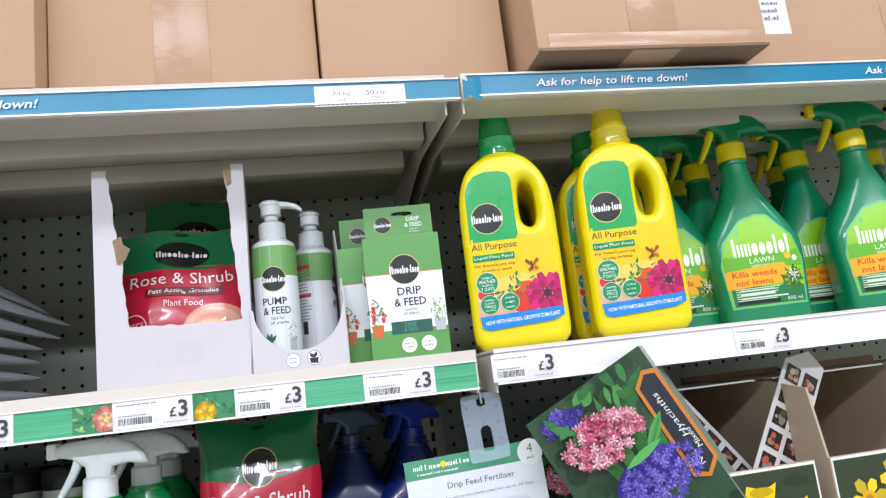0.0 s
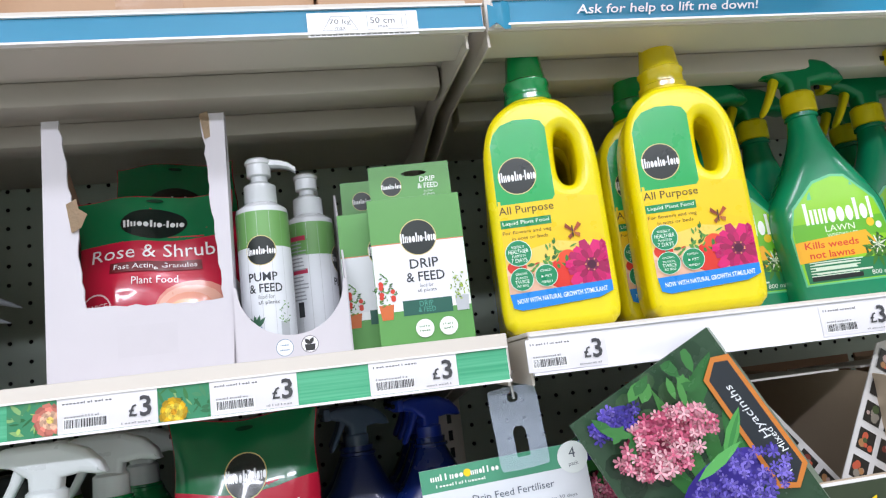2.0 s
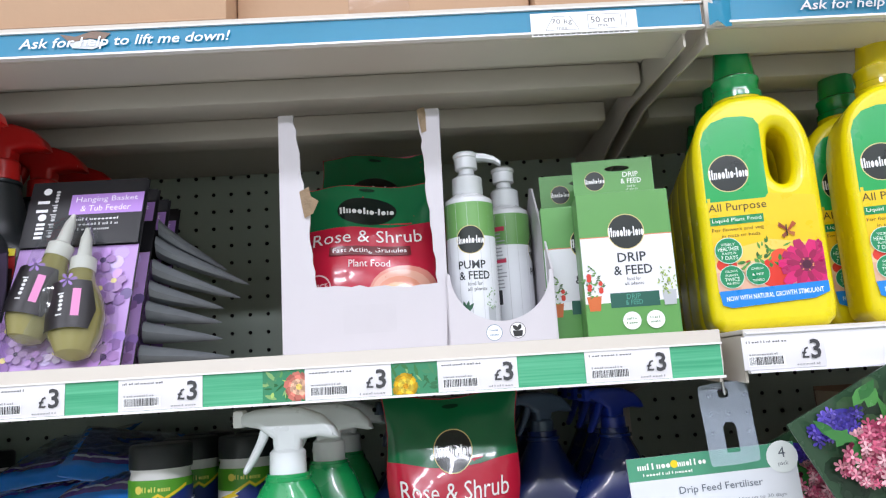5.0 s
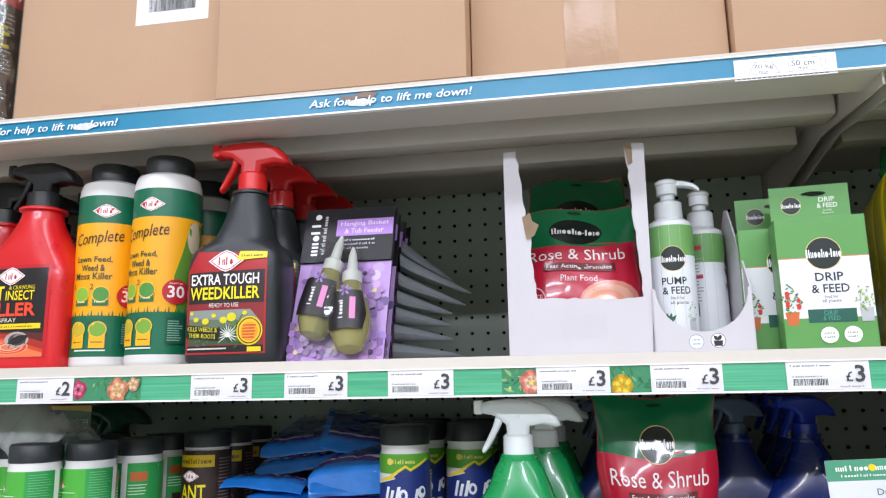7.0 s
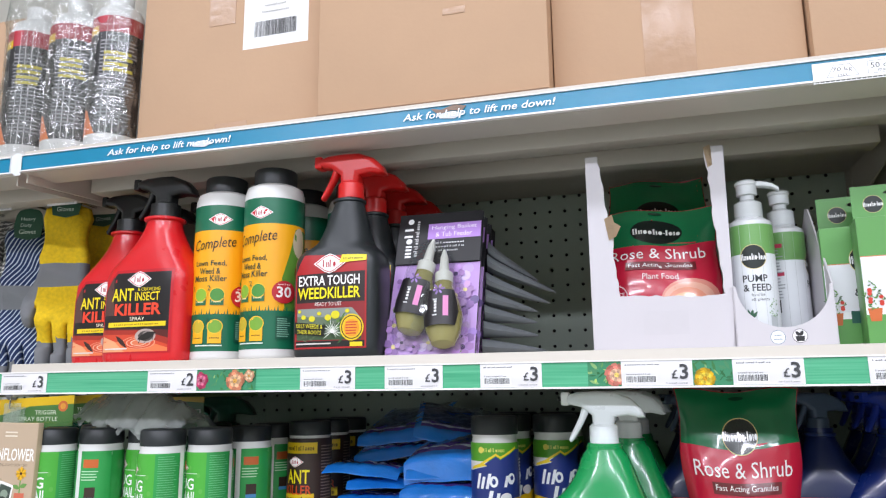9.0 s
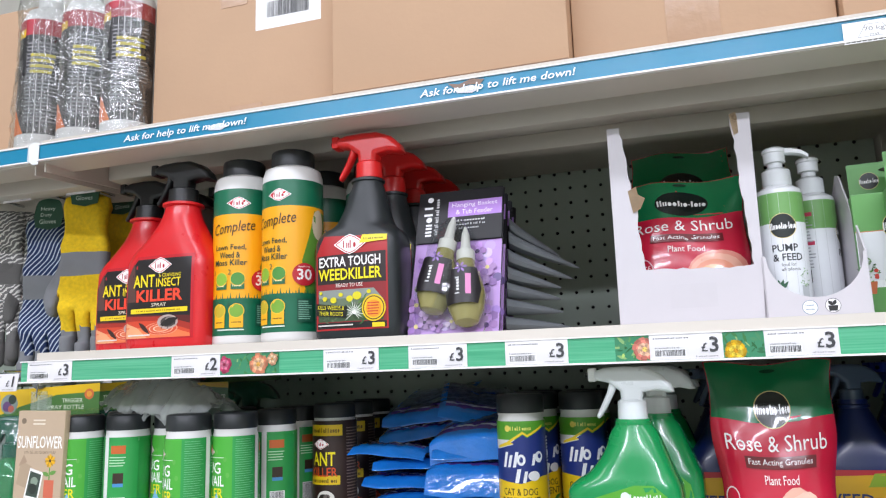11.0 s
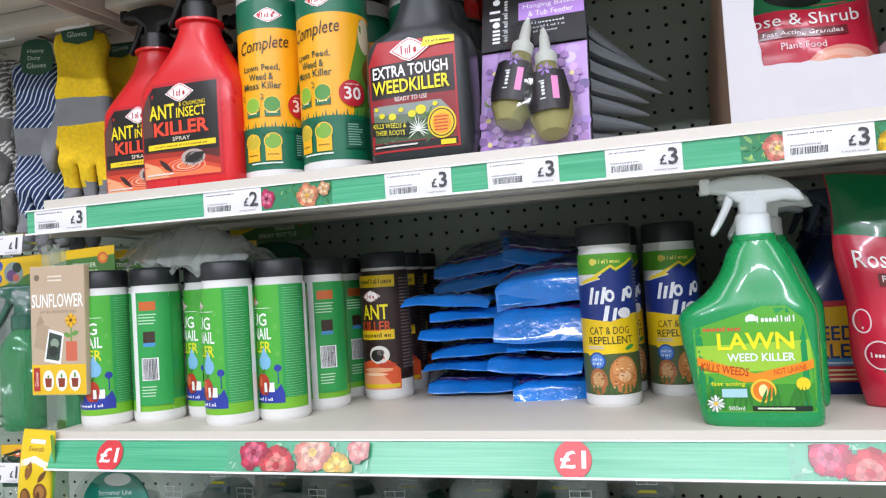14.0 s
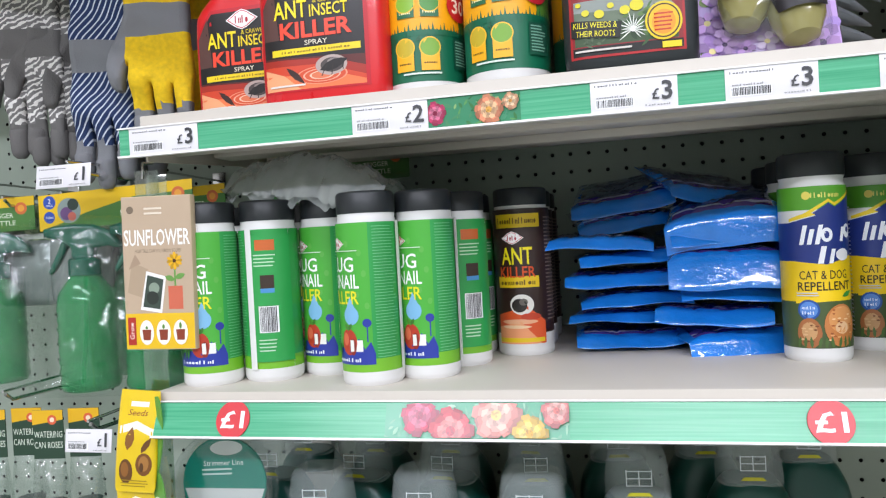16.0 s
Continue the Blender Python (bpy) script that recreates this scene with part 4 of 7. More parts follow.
def rose_art(w, h, rose=True, logo=0.78, title=0.62):
    W, H = w * 500 - 1, h * 1000
    g = "0f6a3e"
    sh = [P("c41f3c", (-W, 2), (W, 2), (W, H * 0.74), (-W, H * 0.74)), P(g, (-W, H * 0.73), (-W * 0.4, H * 0.715), (W * 0.4, H * 0.715), (W, H * 0.74), (W, H - 1), (-W, H - 1))]
    if rose:
        cx, cy, r = W * 0.28, H * 0.22, W * 0.62
        sh += [leaf("2f6a38", -W * 0.2, H * 0.08, 40, 16, 150), leaf("3a7a40", -W * 0.1, H * 0.16, 36, 15, 120), leaf("27582f", -W * 0.2, H * 0.05, 30, 12, 200)]
        for k, (c, q) in enumerate((("efb5a0", 1.0), ("f4c6b2", 0.86), ("eda184", 0.72), ("f2b494", 0.58), ("e88e5c", 0.44), ("f0a878", 0.3), ("e07c48", 0.18))):
            sh.append((c, [(cx + (4 * (k % 2) - 2) + r * q * (1 + 0.09 * math.sin(5 * a + k * 1.7)) * math.cos(a), cy + 3 * (k % 3) + r * q * (1 + 0.09 * math.sin(5 * a + k * 1.7)) * math.sin(a)) for a in [2 * math.pi * i / 30 for i in range(30)]]))
        sh = [(c, [(max(-W, min(W, p[0])), max(2, p[1])) for p in what] if isinstance(what, list) else what) for c, what in sh]
        sh += [C("e8d0d4", -W * 0.86, H * 0.36, W * 0.12, W * 0.17), C("c41f3c", -W * 0.86, H * 0.36, W * 0.10, W * 0.15), C("e8d0d4", -W * 0.68, H * 0.22, W * 0.2), C("b01838", -W * 0.68, H * 0.22, W * 0.18)] + bars("f0e0e0", 5, -W * 0.68, H * 0.22, W * 0.24, 5, 3)
    else:
        sh += [C(c, W * (0.5 - 0.03 * k), H * (0.30 - 0.004 * k), W * q, H * q * 0.36) for k, (c, q) in enumerate((("e89a88", 0.5), ("f0b8a0", 0.44), ("eda184", 0.34), ("f2c090", 0.25), ("e89a60", 0.15)))]
        sh = [(c, [(max(-W, min(W, p[0])), max(2, p[1])) for p in what] if isinstance(what, list) else what) for c, what in sh]
        sh += [C("e8c8cc", -W * 0.72, H * 0.36, W * 0.2), C("b81c38", -W * 0.72, H * 0.36, W * 0.18), T("f0e0e0", "TWICE", -W * 0.72, H * 0.37, 6, W * 0.3)]
    sh += badge(0, H * logo, W * 0.30) if rose else [C("0d1a16", 0, H * logo, W * 0.44, W * 0.22)] + wordmark("d8d8d4", 0, H * logo, W * 0.82, 8, "ttxxootxo-toxo")
    sh += [T("f8f0f0", "Rose & Shrub", 0, H * title, H * 0.075, W * 1.62), R("6a1a20", -W * 0.55, H * (title - 0.115), W * 0.62, H * (title - 0.06)), T("f6ecec", "Fast Acting Granules", W * 0.03, H * (title - 0.088), H * 0.036, W * 1.06), T("f6ecec", "Plant Food", W * 0.02, H * (title - 0.165), H * 0.042, W * 0.58)]
    sh += [C("0a3a24", 0, H * 0.965, 9, 2.2)]
    return sh


# tray of pouches with a torn front
TX0, TX1, TY0, TY1 = -0.401, -0.241, 0.946, 1.20
ob = thing("display_tray", TX0, TY0, UP, "white cardboard display tray with a torn-out front", "display tray")
W = TX1 - TX0
rnd = random.Random(7)
rag = [(0.015 + 0.0012 * rnd.uniform(-1, 1) + 0.020 * (1 - t) ** 0.9, 0.068 + 0.18 * t) for t in [k / 22 for k in range(23)]]
rag = [(x + (0.003 if 8 <= k <= 10 else 0), z) for k, (x, z) in enumerate(rag)]
rag2 = [(W - 0.006 - 0.010 * t + 0.0016 * rnd.uniform(-1, 1), 0.066 + 0.182 * t) for t in [k / 22 for k in range(22, -1, -1)]]
top = [(0.035 + (W - 0.042) * t, 0.068 - 0.004 * t + 0.0012 * rnd.uniform(-1, 1)) for t in [k / 14 for k in range(1, 14)]]
front = [(0, 0.002), (W, 0.0)] + [(W + 0.004, 0.06), (W + 0.006, 0.248)] + rag2 + top[::-1] + rag + [(0.0, 0.248)]
part("front_panel", Geo().add(*slab([front], 0.003, 0.0005), WHITE_CARD), ob)
D = TY1 - TY0
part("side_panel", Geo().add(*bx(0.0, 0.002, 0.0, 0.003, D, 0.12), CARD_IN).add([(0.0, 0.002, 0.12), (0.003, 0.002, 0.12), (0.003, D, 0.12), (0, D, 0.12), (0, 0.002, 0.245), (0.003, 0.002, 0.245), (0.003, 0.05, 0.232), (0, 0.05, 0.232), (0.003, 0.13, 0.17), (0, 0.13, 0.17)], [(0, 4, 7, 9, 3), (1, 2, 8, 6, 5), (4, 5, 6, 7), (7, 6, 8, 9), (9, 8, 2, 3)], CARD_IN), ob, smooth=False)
part("side_panel", Geo().add(*bx(W, 0.002, 0.0, W + 0.003, D, 0.09), WHITE_CARD).add([(W, 0.002, 0.09), (W + 0.003, 0.002, 0.09), (W + 0.003, 0.04, 0.09), (W, 0.04, 0.09), (W + 0.004, 0.002, 0.248), (W + 0.007, 0.002, 0.246), (W + 0.006, 0.018, 0.2), (W + 0.003, 0.018, 0.2)], [(0, 3, 7, 4), (1, 5, 6, 2), (4, 5, 6, 7), (3, 2, 6, 7)], WHITE_CARD), ob, smooth=False)
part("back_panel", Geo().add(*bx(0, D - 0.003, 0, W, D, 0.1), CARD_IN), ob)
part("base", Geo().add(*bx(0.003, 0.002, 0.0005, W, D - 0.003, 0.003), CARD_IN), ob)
flap = [(-0.006 + 0.012 * rnd.random(), -0.012), (0.010, -0.008), (0.016, 0.004), (0.008, 0.010), (0.006, 0.020), (-0.004, 0.016)]
part("torn_flap", Geo().add(*[[(x + 0.024, -0.003 - 0.3 * x, z + 0.15) for x, _, z in slab([flap], 0.002)[0]], slab([flap], 0.002)[1]], TORN), ob)
part("torn_flap", Geo().add(*[[(x * 0.8 + W - 0.014, -0.003 + 0.2 * x, z * 0.9 + 0.232) for x, _, z in slab([flap], 0.002)[0]], slab([flap], 0.002)[1]], TORN), ob)
art("faded_print", ob, [R("cdc9cd", 60, 20, 112, 48)], flat(-0.0016), lift=0.0001)
pa = rose_art(0.160, 0.190, False, 0.82, 0.655)
pouch("plant_food_pouch", -0.319, 1.012, UP + 0.003, 0.160, 0.190, 0.026, "crimson and green rose plant food pouch in a tray", pa, rx=-6, seed=3, group="tray pouches")
pouch("plant_food_pouch", -0.314, 1.105, UP + 0.003, 0.144, 0.258, 0.026, "crimson and green rose plant food pouch at the tray's back", rose_art(0.144, 0.258, False, 0.80, 0.58), rx=-6, seed=9, group="tray pouches")

# tray of pump bottles
ob = thing("display_tray", -0.2375, 0.941, UP, "white cardboard tray with a scooped front", "display tray")
W, D = 0.105, 0.2
arc = [(W * 0.5 + W * 0.47 * math.cos(a), 0.072 + 0.048 * math.sin(a)) for a in [math.pi + math.pi * k / 18 for k in range(19)]]
front = [(0, 0), (W, 0), (W, 0.073)] + arc[::-1] + [(0, 0.074)]
part("front_panel", Geo().add(*slab([front], 0.0022, 0.0003), WHITE_CARD), ob)
for x, zz in ((0.0, 0.075), (W, 0.178)):
    v = [(x + t, y, z) for t in (-0.001, 0.001) for y, z in ((0.001, 0), (D, 0), (D, 0.11), (0.10, zz + 0.004), (0.085, zz), (0.001, 0.073))]
    part("side_panel", Geo().add(v, [(5, 4, 3, 2, 1, 0), (6, 7, 8, 9, 10, 11)] + [(i, (i + 1) % 6, 6 + (i + 1) % 6, 6 + i) for i in range(6)], WHITE_CARD), ob, smooth=False)
part("base", Geo().add(*bx(0.001, 0.0012, 0.0004, W - 0.001, D, 0.002), WHITE_CARD), ob)
sh = [C("6a8aa0", 43, 13, 8), C("f4f2f4", 43, 13, 7.4), C("5a5a5a", 66, 14, 8), C("f4f2f4", 66, 14, 7.4), P("2a2a2a", (62, 8), (70, 8), (71, 14), (61, 14)), leaf("2a2a2a", 66, 14, 7, 4, 60), leaf("2a2a2a", 66, 14, 7, 4, 130)] + bars("7a98ac", 6, 43, 15.5, 9, 2, 3) + bars("7a98ac", 6, 43, 11, 9, 2, 5)
art("print", ob, sh, flat(-0.0011))
PUMP = M("e6eaec", 0.2, trans=0.06, coat=0.3)
SILV = M("d6d9da", 0.25, vary=0.03)
pr = 0.0258


def pump_bottle(x, y, spin, shapes):
    ob = thing("pump_bottle", x, y, UP + 0.002, "white pump bottle of plant feed with a green band", "pump bottle", group="pump bottles")
    part("body", Geo().add(*lathe([(pr * 0.9, 0), (pr, 0.004), (pr, 0.148), (pr * 0.97, 0.153), (pr * 0.7, 0.158), (0.015, 0.160)], 40), SILV), ob)
    part("collar", Geo().add(*lathe([(0.0155, 0.159), (0.0162, 0.161), (0.0158, 0.178), (0.010, 0.182)], 36, wob=lambda q: 1 + 0.02 * (q % 2)), PUMP), ob)
    m = pose(0, 0, 0, 0, 0, spin)
    part("stem", Geo().add(*lathe([(0.0085, 0.180), (0.0085, 0.190)], 24), PUMP), ob)
    head = Geo().add(*lathe([(0.0105, 0.188), (0.0122, 0.189), (0.0122, 0.200), (0.0135, 0.2015), (0.0135, 0.2045), (0.011, 0.207), (0.004, 0.208)], 32), PUMP)
    v = [(x, q * wd, z + r * ht) for x, z, wd, ht in ((0.006, 0.2025, 0.0075, 0.0045), (0.020, 0.2015, 0.0062, 0.0038), (0.030, 0.199, 0.005, 0.0034), (0.037, 0.194, 0.004, 0.003)) for q, r in ((-1, -0.6), (-0.6, -1), (0.6, -1), (1, -0.6), (1, 0.6), (0.6, 1), (-0.6, 1), (-1, 0.6))]
    f = [(j * 8 + i, j * 8 + (i + 1) % 8, j * 8 + 8 + (i + 1) % 8, j * 8 + 8 + i) for j in range(3) for i in range(8)] + [tuple(range(24, 32))]
    part("pump_head", head.add(*moved((v, f), m), PUMP), ob)
    art("label", ob, shapes, turned(pr, 0, 0, radians(spin) * 0.0), "green and white label", step=0.006)
    return ob


h2 = math.pi * pr * 1000 * 0.98
base = [R("e8ebee", -h2, 6, h2, 148), R("6fa35c", -h2, 112, h2, 148), R("7aa564", -h2, 8, h2, 20), R("e8ebee", -h2, 20, h2, 24)]
sh = base + badge(-2, 108, 15) + [T("2c3034", "PUMP", -2, 82, 8.5, 28, bold=0.012), T("2c3034", "& FEED", 0, 71, 8.5, 32, bold=0.012), T("6a6e70", "food for", 0, 62.5, 4, 15), T("4a4e50", "all plants", 2, 56.5, 4.6, 20), R("5a90b0", -16, 22, -6, 34)] + [leaf("3c6a4e", -11, 33, 13, 4, a) for a in (50, 75, 100, 125)] + [R("c0c4c6", 12, 24, 21, 38)] + bush(17, 46, 6, 11, ("5a8a4a", "7aa860", "466e3a"), 26, 3)
pump_bottle(-0.2085, 0.982, 0, sh)
sh = base + badge(38, 108, 15) + [T("2c3034", "PUMP", 38, 82, 8.5, 28, bold=0.012), R("c23a58", -24, 128, -6, 133), R("c23a58", -24, 92, -6, 97), R("3a3e40", -20, 46, -13, 62)] + lines("a8acb0", -24, -6, 124, 8, 4, 1.4) + lines("a8acb0", -24, -6, 88, 7, 4, 1.4)
pump_bottle(-0.162, 1.045, 75, sh)

# boxed drip feeders with hanging headers
def drip_box(x, y, rz=0.0):
    ob = thing("feeder_box", x, y, UP, "green and white boxed plant feeder with a hanging header", "box", rz=rz, group="feeder boxes")
    w, h, d = 0.044, 0.141, 0.042
    part("carton", Geo().add(*bx(-w, 0, 0, w, d, h, 0.0006), M("5f9a52", 0.35, vary=0.03)), ob)
    hole = [(0.006 + 0.013 * math.cos(a * 0.524), 0.176 + 0.003 * math.sin(a * 0.524)) for a in range(12)] + [(0.0, 0.181)][:0]
    part("header", Geo().add(*moved(slab([[(-w + 0.004, h - 0.004), (w - 0.002, h - 0.004), (w - 0.002, h + 0.045), (-w + 0.004, h + 0.045)], hole], 0.001), Matrix.Translation((0, d, 0))), M("62a055", 0.35, vary=0.03)), ob)
    sh = [R("5e9c50", -43.5, 0.5, 43.5, 140), R("e9e9ee", -43.5, 40, 43.5, 97), R("d8845a", -43.5, 96.4, 43.5, 97.4), R("f4f4f6", -43.5, 33, 43.5, 41)] + badge(1, 101, 17.5) + [T("2a3034", "DRIP", 4, 76, 9, 27, bold=0.012), T("2a3034", "& FEED", 4, 63.5, 9, 36, bold=0.012), T("6a6e70", "food for", 4, 55, 3.4, 13), T("4a4e50", "all plants", 4, 50, 4, 18)]
    sh += [R("1d5a4c", -20, 28, 26, 42), T("4f9a86", "DRIP", 2, 38, 5, 13), T("4f9a86", "& FEED", 2, 32.5, 4.5, 16)]
    sh += [P("cf6a34", (-40, 26), (-30, 26), (-28, 40), (-42, 40))] + bush(-34, 54, 9, 15, ("4c7a3a", "6a9a4a", "3a6030"), 40, 2) + [C("d03a28", -35 + 3.5 * math.cos(k * 2.1) * 2, 52 + 4 * math.sin(k * 1.7) * 2, 2.2, n=10) for k in range(9)]
    sh += [P("b8bcc0", (30, 28), (41, 28), (42, 42), (29, 42))] + bush(35, 52, 8, 14, ("8aa83a", "a8c050", "6a8a30"), 40, 5) + [C("f2f4f0", -2, 15, 8.5), C("f2f4f0", 20, 15, 8.5)] + bars("5a8a58", 5, -2, 17, 10, 2, 2) + bars("5a8a58", 5, -2, 13, 10, 2, 3) + bars("5a8a58", 5, 20, 17, 10, 2, 4) + bars("5a8a58", 5, 20, 13, 10, 2, 6)
    art("print", ob, sh, flat(0.0), "green and white front print")
    art("header_print", ob, badge(-18, 164, 10.5) + [T("f2f6f0", "DRIP", 19, 169, 5.5, 16, bold=0.012), T("f2f6f0", "& FEED", 19, 162, 5.5, 21, bold=0.012), T("e0e8de", "food for", 19, 156.5, 2.4, 9), T("e0e8de", "all plants", 19, 153, 2.8, 12)], flat(d - 0.0005))
    return ob


drip_box(-0.064, 0.914, -6)
copy_thing(bpy.data.objects["feeder_box"], pose(-0.091, 0.964, UP, 0, 0, -6))

# ---- bottle bay ----
YEL = M("ead808", 0.24, coat=0.25, bump=0.03, bscale=40)
GRN_CAP = M("0fae5c", 0.1, trans=0.3, coat=0.7)
YEL_CAP = M("efd910", 0.1, trans=0.3, coat=0.7)


def jug(x, y, cap, rz=0.0):
    ob = thing("plant_food_jug", x, y, UP - 0.002, "yellow plastic plant food jug with a moulded handle and tinted cap", "bottle", rz=rz, group="plant food jugs")
    rim = outline([(-40, 0), (0, 0), (40, 0), (50, 5), (55, 16), (55.5, 60), (55.5, 120), (55, 160), (51, 188), (41, 209), (24, 225), (0, 229), (-22, 226), (-41, 212), (-51, 190), (-55, 160), (-55.5, 110), (-55.5, 60), (-55, 16), (-50, 5)], 5)
    hole = outline([(15, 150), (20, 139), (29, 138), (34, 150), (34.5, 170), (32, 185), (25, 193), (18, 190), (15, 175)], 4)
    part("body", Geo().add(*slab([mm(rim), mm(hole)], 0.072, 0.0105, 6), YEL).add(*lathe([(0.0225, 0.222), (0.024, 0.228), (0.024, 0.234), (0.02, 0.236)], 32), YEL), ob, angle=60)
    rib = lambda q: 1 + (0.012 if q % 4 == 0 else 0)
    part("cap", Geo().add(*lathe([(0.0225, 0.231), (0.0245, 0.233), (0.0245, 0.238), (0.0225, 0.2395), (0.022, 0.249), (0.0235, 0.251), (0.0235, 0.254), (0.0212, 0.256), (0.0175, 0.284), (0.0165, 0.289), (0.012, 0.2905)], 40, wob=rib), cap), ob, "tinted see-through measuring cap")
    sh = [P("efcb10", (-46, 36), (50, 40), (50, 122), (10, 128), (-46, 128)), P("f2c814", (-46, 56), (50, 58), (50, 84), (-10, 104), (-46, 100)), P("f2d060", (-46, 50), (50, 52), (50, 76), (4, 84), (-46, 74)), P("f0d0a0", (-46, 46), (50, 48), (50, 66), (-46, 64)), P("12a452", (-47, 124), (6, 124), (9, 128), (9, 196), (5, 203), (-4, 206), (-20, 207), (-34, 203), (-42, 195), (-46, 184))]
    sh += badge(-24, 151, 18.5) + [T("3a2c10", "All Purpose", -20, 117, 10, 52), R("128a50", -46, 101, 2, 109), T("eef6e8", "Liquid Plant Food", -22, 105, 4.6, 44), T("5a4410", "For flowers and veg", -22, 96, 4.4, 46), T("5a4410", "in pots or beds", -20, 90, 4.4, 34)]
    sh += [R("e8b89a", -46, 37, 50, 56), C("e03a28", -36, 63, 9, 7), C("dc3424", 6, 52, 16, 14), C("e8502c", 12, 66, 9, 8)] + bush(2, 68, 16, 14, ("3c7a30", "5a9a40", "2f6428"), 26, 4) + bush(-20, 58, 18, 8, ("3c7a30", "c84030", "5a9a40"), 20, 9) + bloom("d81c70", 33, 57, 25, 15, "3a1430", 5, 0.3) + bloom("c01460", 33, 57, 17, 13, "3a1430", 8, 0.26) + [C("7a1848", 33, 57, 6.5), C("4a1030", 33, 57, 4)] + [C("e8a060", 33 + 5.5 * math.cos(k), 57 + 5.5 * math.sin(k), 0.8, n=6) for k in range(7)]
    sh += [P("8a3a20", (20, 90), (13, 95), (14, 99), (20, 93)), P("a84a24", (20, 90), (26, 99), (29, 96), (22, 90)), P("8a4424", (20, 90), (15, 86), (17, 83), (21, 88)), P("b86a34", (21, 90), (27, 88), (26, 84), (22, 87)), R("2a1a14", 19.4, 85, 20.6, 96)]
    for cx, cy, r, ws in ((-33, 76, 12.5, ("VISIBLY", "HEALTHIER", "PLANTS IN", "7 DAYS")), (-33, 51, 11, ("GROWS", "PLANTS", "TWICE", "AS BIG")), (-10, 52, 10.5, ("CHILD", "& PET", "FRIENDLY"))):
        sh += [C("d6efe0", cx, cy, r), C("178a58", cx, cy, r * 0.95)]
        for k, s in enumerate(ws):
            big = s in ("7 DAYS", "TWICE", "HEALTHIER")
            sh.append(T("f0faf2", s, cx, cy + r * 0.48 - k * r * 1.02 / (len(ws) - 1), r * (0.3 if big else 0.2), r * (1.5 if s == "HEALTHIER" else 1.2 if big else 1.0)))
    sh += [P("1784d8", (-46, 38), (50, 41), (50, 31), (36, 26), (-36, 22), (-44, 25)), T("f4faff", "NOW WITH NATURAL GROWTH STIMULANT", 2, 32, 4.6, 84, turn=2, bold=0.01)]
    sh = [(c, [(max(-47, min(49, p[0])), p[1]) for p in w] if isinstance(w, list) else w) for c, w in sh]
    art("label", ob, sh, pillow_front(-0.0362, 0.0105, mm(rim), mm(hole)), "green and yellow front label with a magenta flower", rough=0.28, step=0.006)
    return ob


j1 = jug(0.069, 0.927, GRN_CAP, -14)
j2 = jug(0.211, 0.912, YEL_CAP, -15)
for x, y in ((0.088, 1.007), (0.106, 1.083), (0.124, 1.16), (0.216, 0.995)):
    copy_thing(j1, pose(x, y, UP - 0.002, 0, 0, -12))

GRN = M("06855a", 0.2, coat=0.4, bump=0.03, bscale=50)
GRN_D = M("0a8450", 0.28)
YEL_P = M("f2dc12", 0.28)
rows = [(0.0, 0.052, 0.030, 4, 0), (0.005, 0.057, 0.034, 5, 0), (0.05, 0.060, 0.035, 4.5, 0), (0.09, 0.063, 0.035, 4, 0), (0.115, 0.060, 0.034, 3.6, 0), (0.145, 0.045, 0.030, 3, 0), (0.175, 0.029, 0.025, 2.4, 0), (0.20, 0.020, 0.020, 2, 0), (0.222, 0.0165, 0.0165, 2, 0), (0.234, 0.0165, 0.0165, 2, 0)]
ob, lf = bottle("lawn_weedkiller_spray", 0.427, 0.992, UP - 0.002, rows, GRN, "dark green lawn weedkiller spray with a yellow trigger", "lawn weedkiller sprays", (0.0, 0.222, 0.015), -14)
spray_top(ob, 0.0, 0.241, GRN_D, YEL_P, YEL_P, YEL_P, 1.12, 4)
sh = [P("8ccc1c", (-52, 22), (54, 22), (60, 78), (50, 110), (20, 140), (4, 142), (-20, 136), (-50, 108), (-58, 78)), P("1c7a4c", (-50, 23), (54, 23), (56, 44), (-52, 50))]
sh += [P("66b428", (-56, 70), (58, 70), (60, 78), (56, 92), (-56, 90))] + wordmark("f4f6f0", 2, 101, 86, 25, "txxxxoootot") + [T("eaf4d8", "LAWN", 0, 82, 7, 32), T("eaf4d8", "WEEDKILLER", 2, 74, 4.4, 34), P("f0b01c", (-56, 46), (30, 50), (40, 62), (30, 76), (-57, 70)), T("d8401c", "Kills weeds", -14, 65, 8, 58, bold=0.015), T("d8401c", "not lawns", -16, 54, 8, 48, bold=0.015)]
sh += [leaf("3f7a24", 40, 52, 20, 5, a) for a in range(0, 360, 40)] + [leaf("e8ecd8", 42, 58, 12, 2, a) for a in range(20, 380, 45)] + [C("e8c020", 38, 84, 5), C("e8eaf0", 48, 80, 4)] + lines("d8e4d0", -40, 30, 42, 3, 5, 2.0) + [T("e4ece0", "800 ml", 38, 28, 5, 20)] + [R("101a12", -46, 25, 16, 30)]
sh = [P("5cc088", (-54, 20), (56, 20), (62, 78), (52, 112), (21, 143), (4, 145), (-21, 139), (-52, 110), (-60, 78))] + sh + lines("d4e8d0", -46, 34, 45, 6, 3.0, 1.1, 5) + bush(40, 58, 16, 14, ("3f7a24", "6a9a34", "2c5a20"), 24, 6)
art("label", ob, stretched(sh, 1.0, 0, 0.88), lf.face, "lime green front label with an orange arrow", step=0.006, lift=0.0007)
row_back(ob, ((0.334, 1.045, -12), (0.598, 0.965, -16), (0.57, 1.05, -12), (0.425, 1.085, 0), (0.335, 1.13, 0), (0.60, 1.13, 0), (0.44, 1.18, 0), (0.735, 0.98, 3), (0.72, 1.07, 3)))


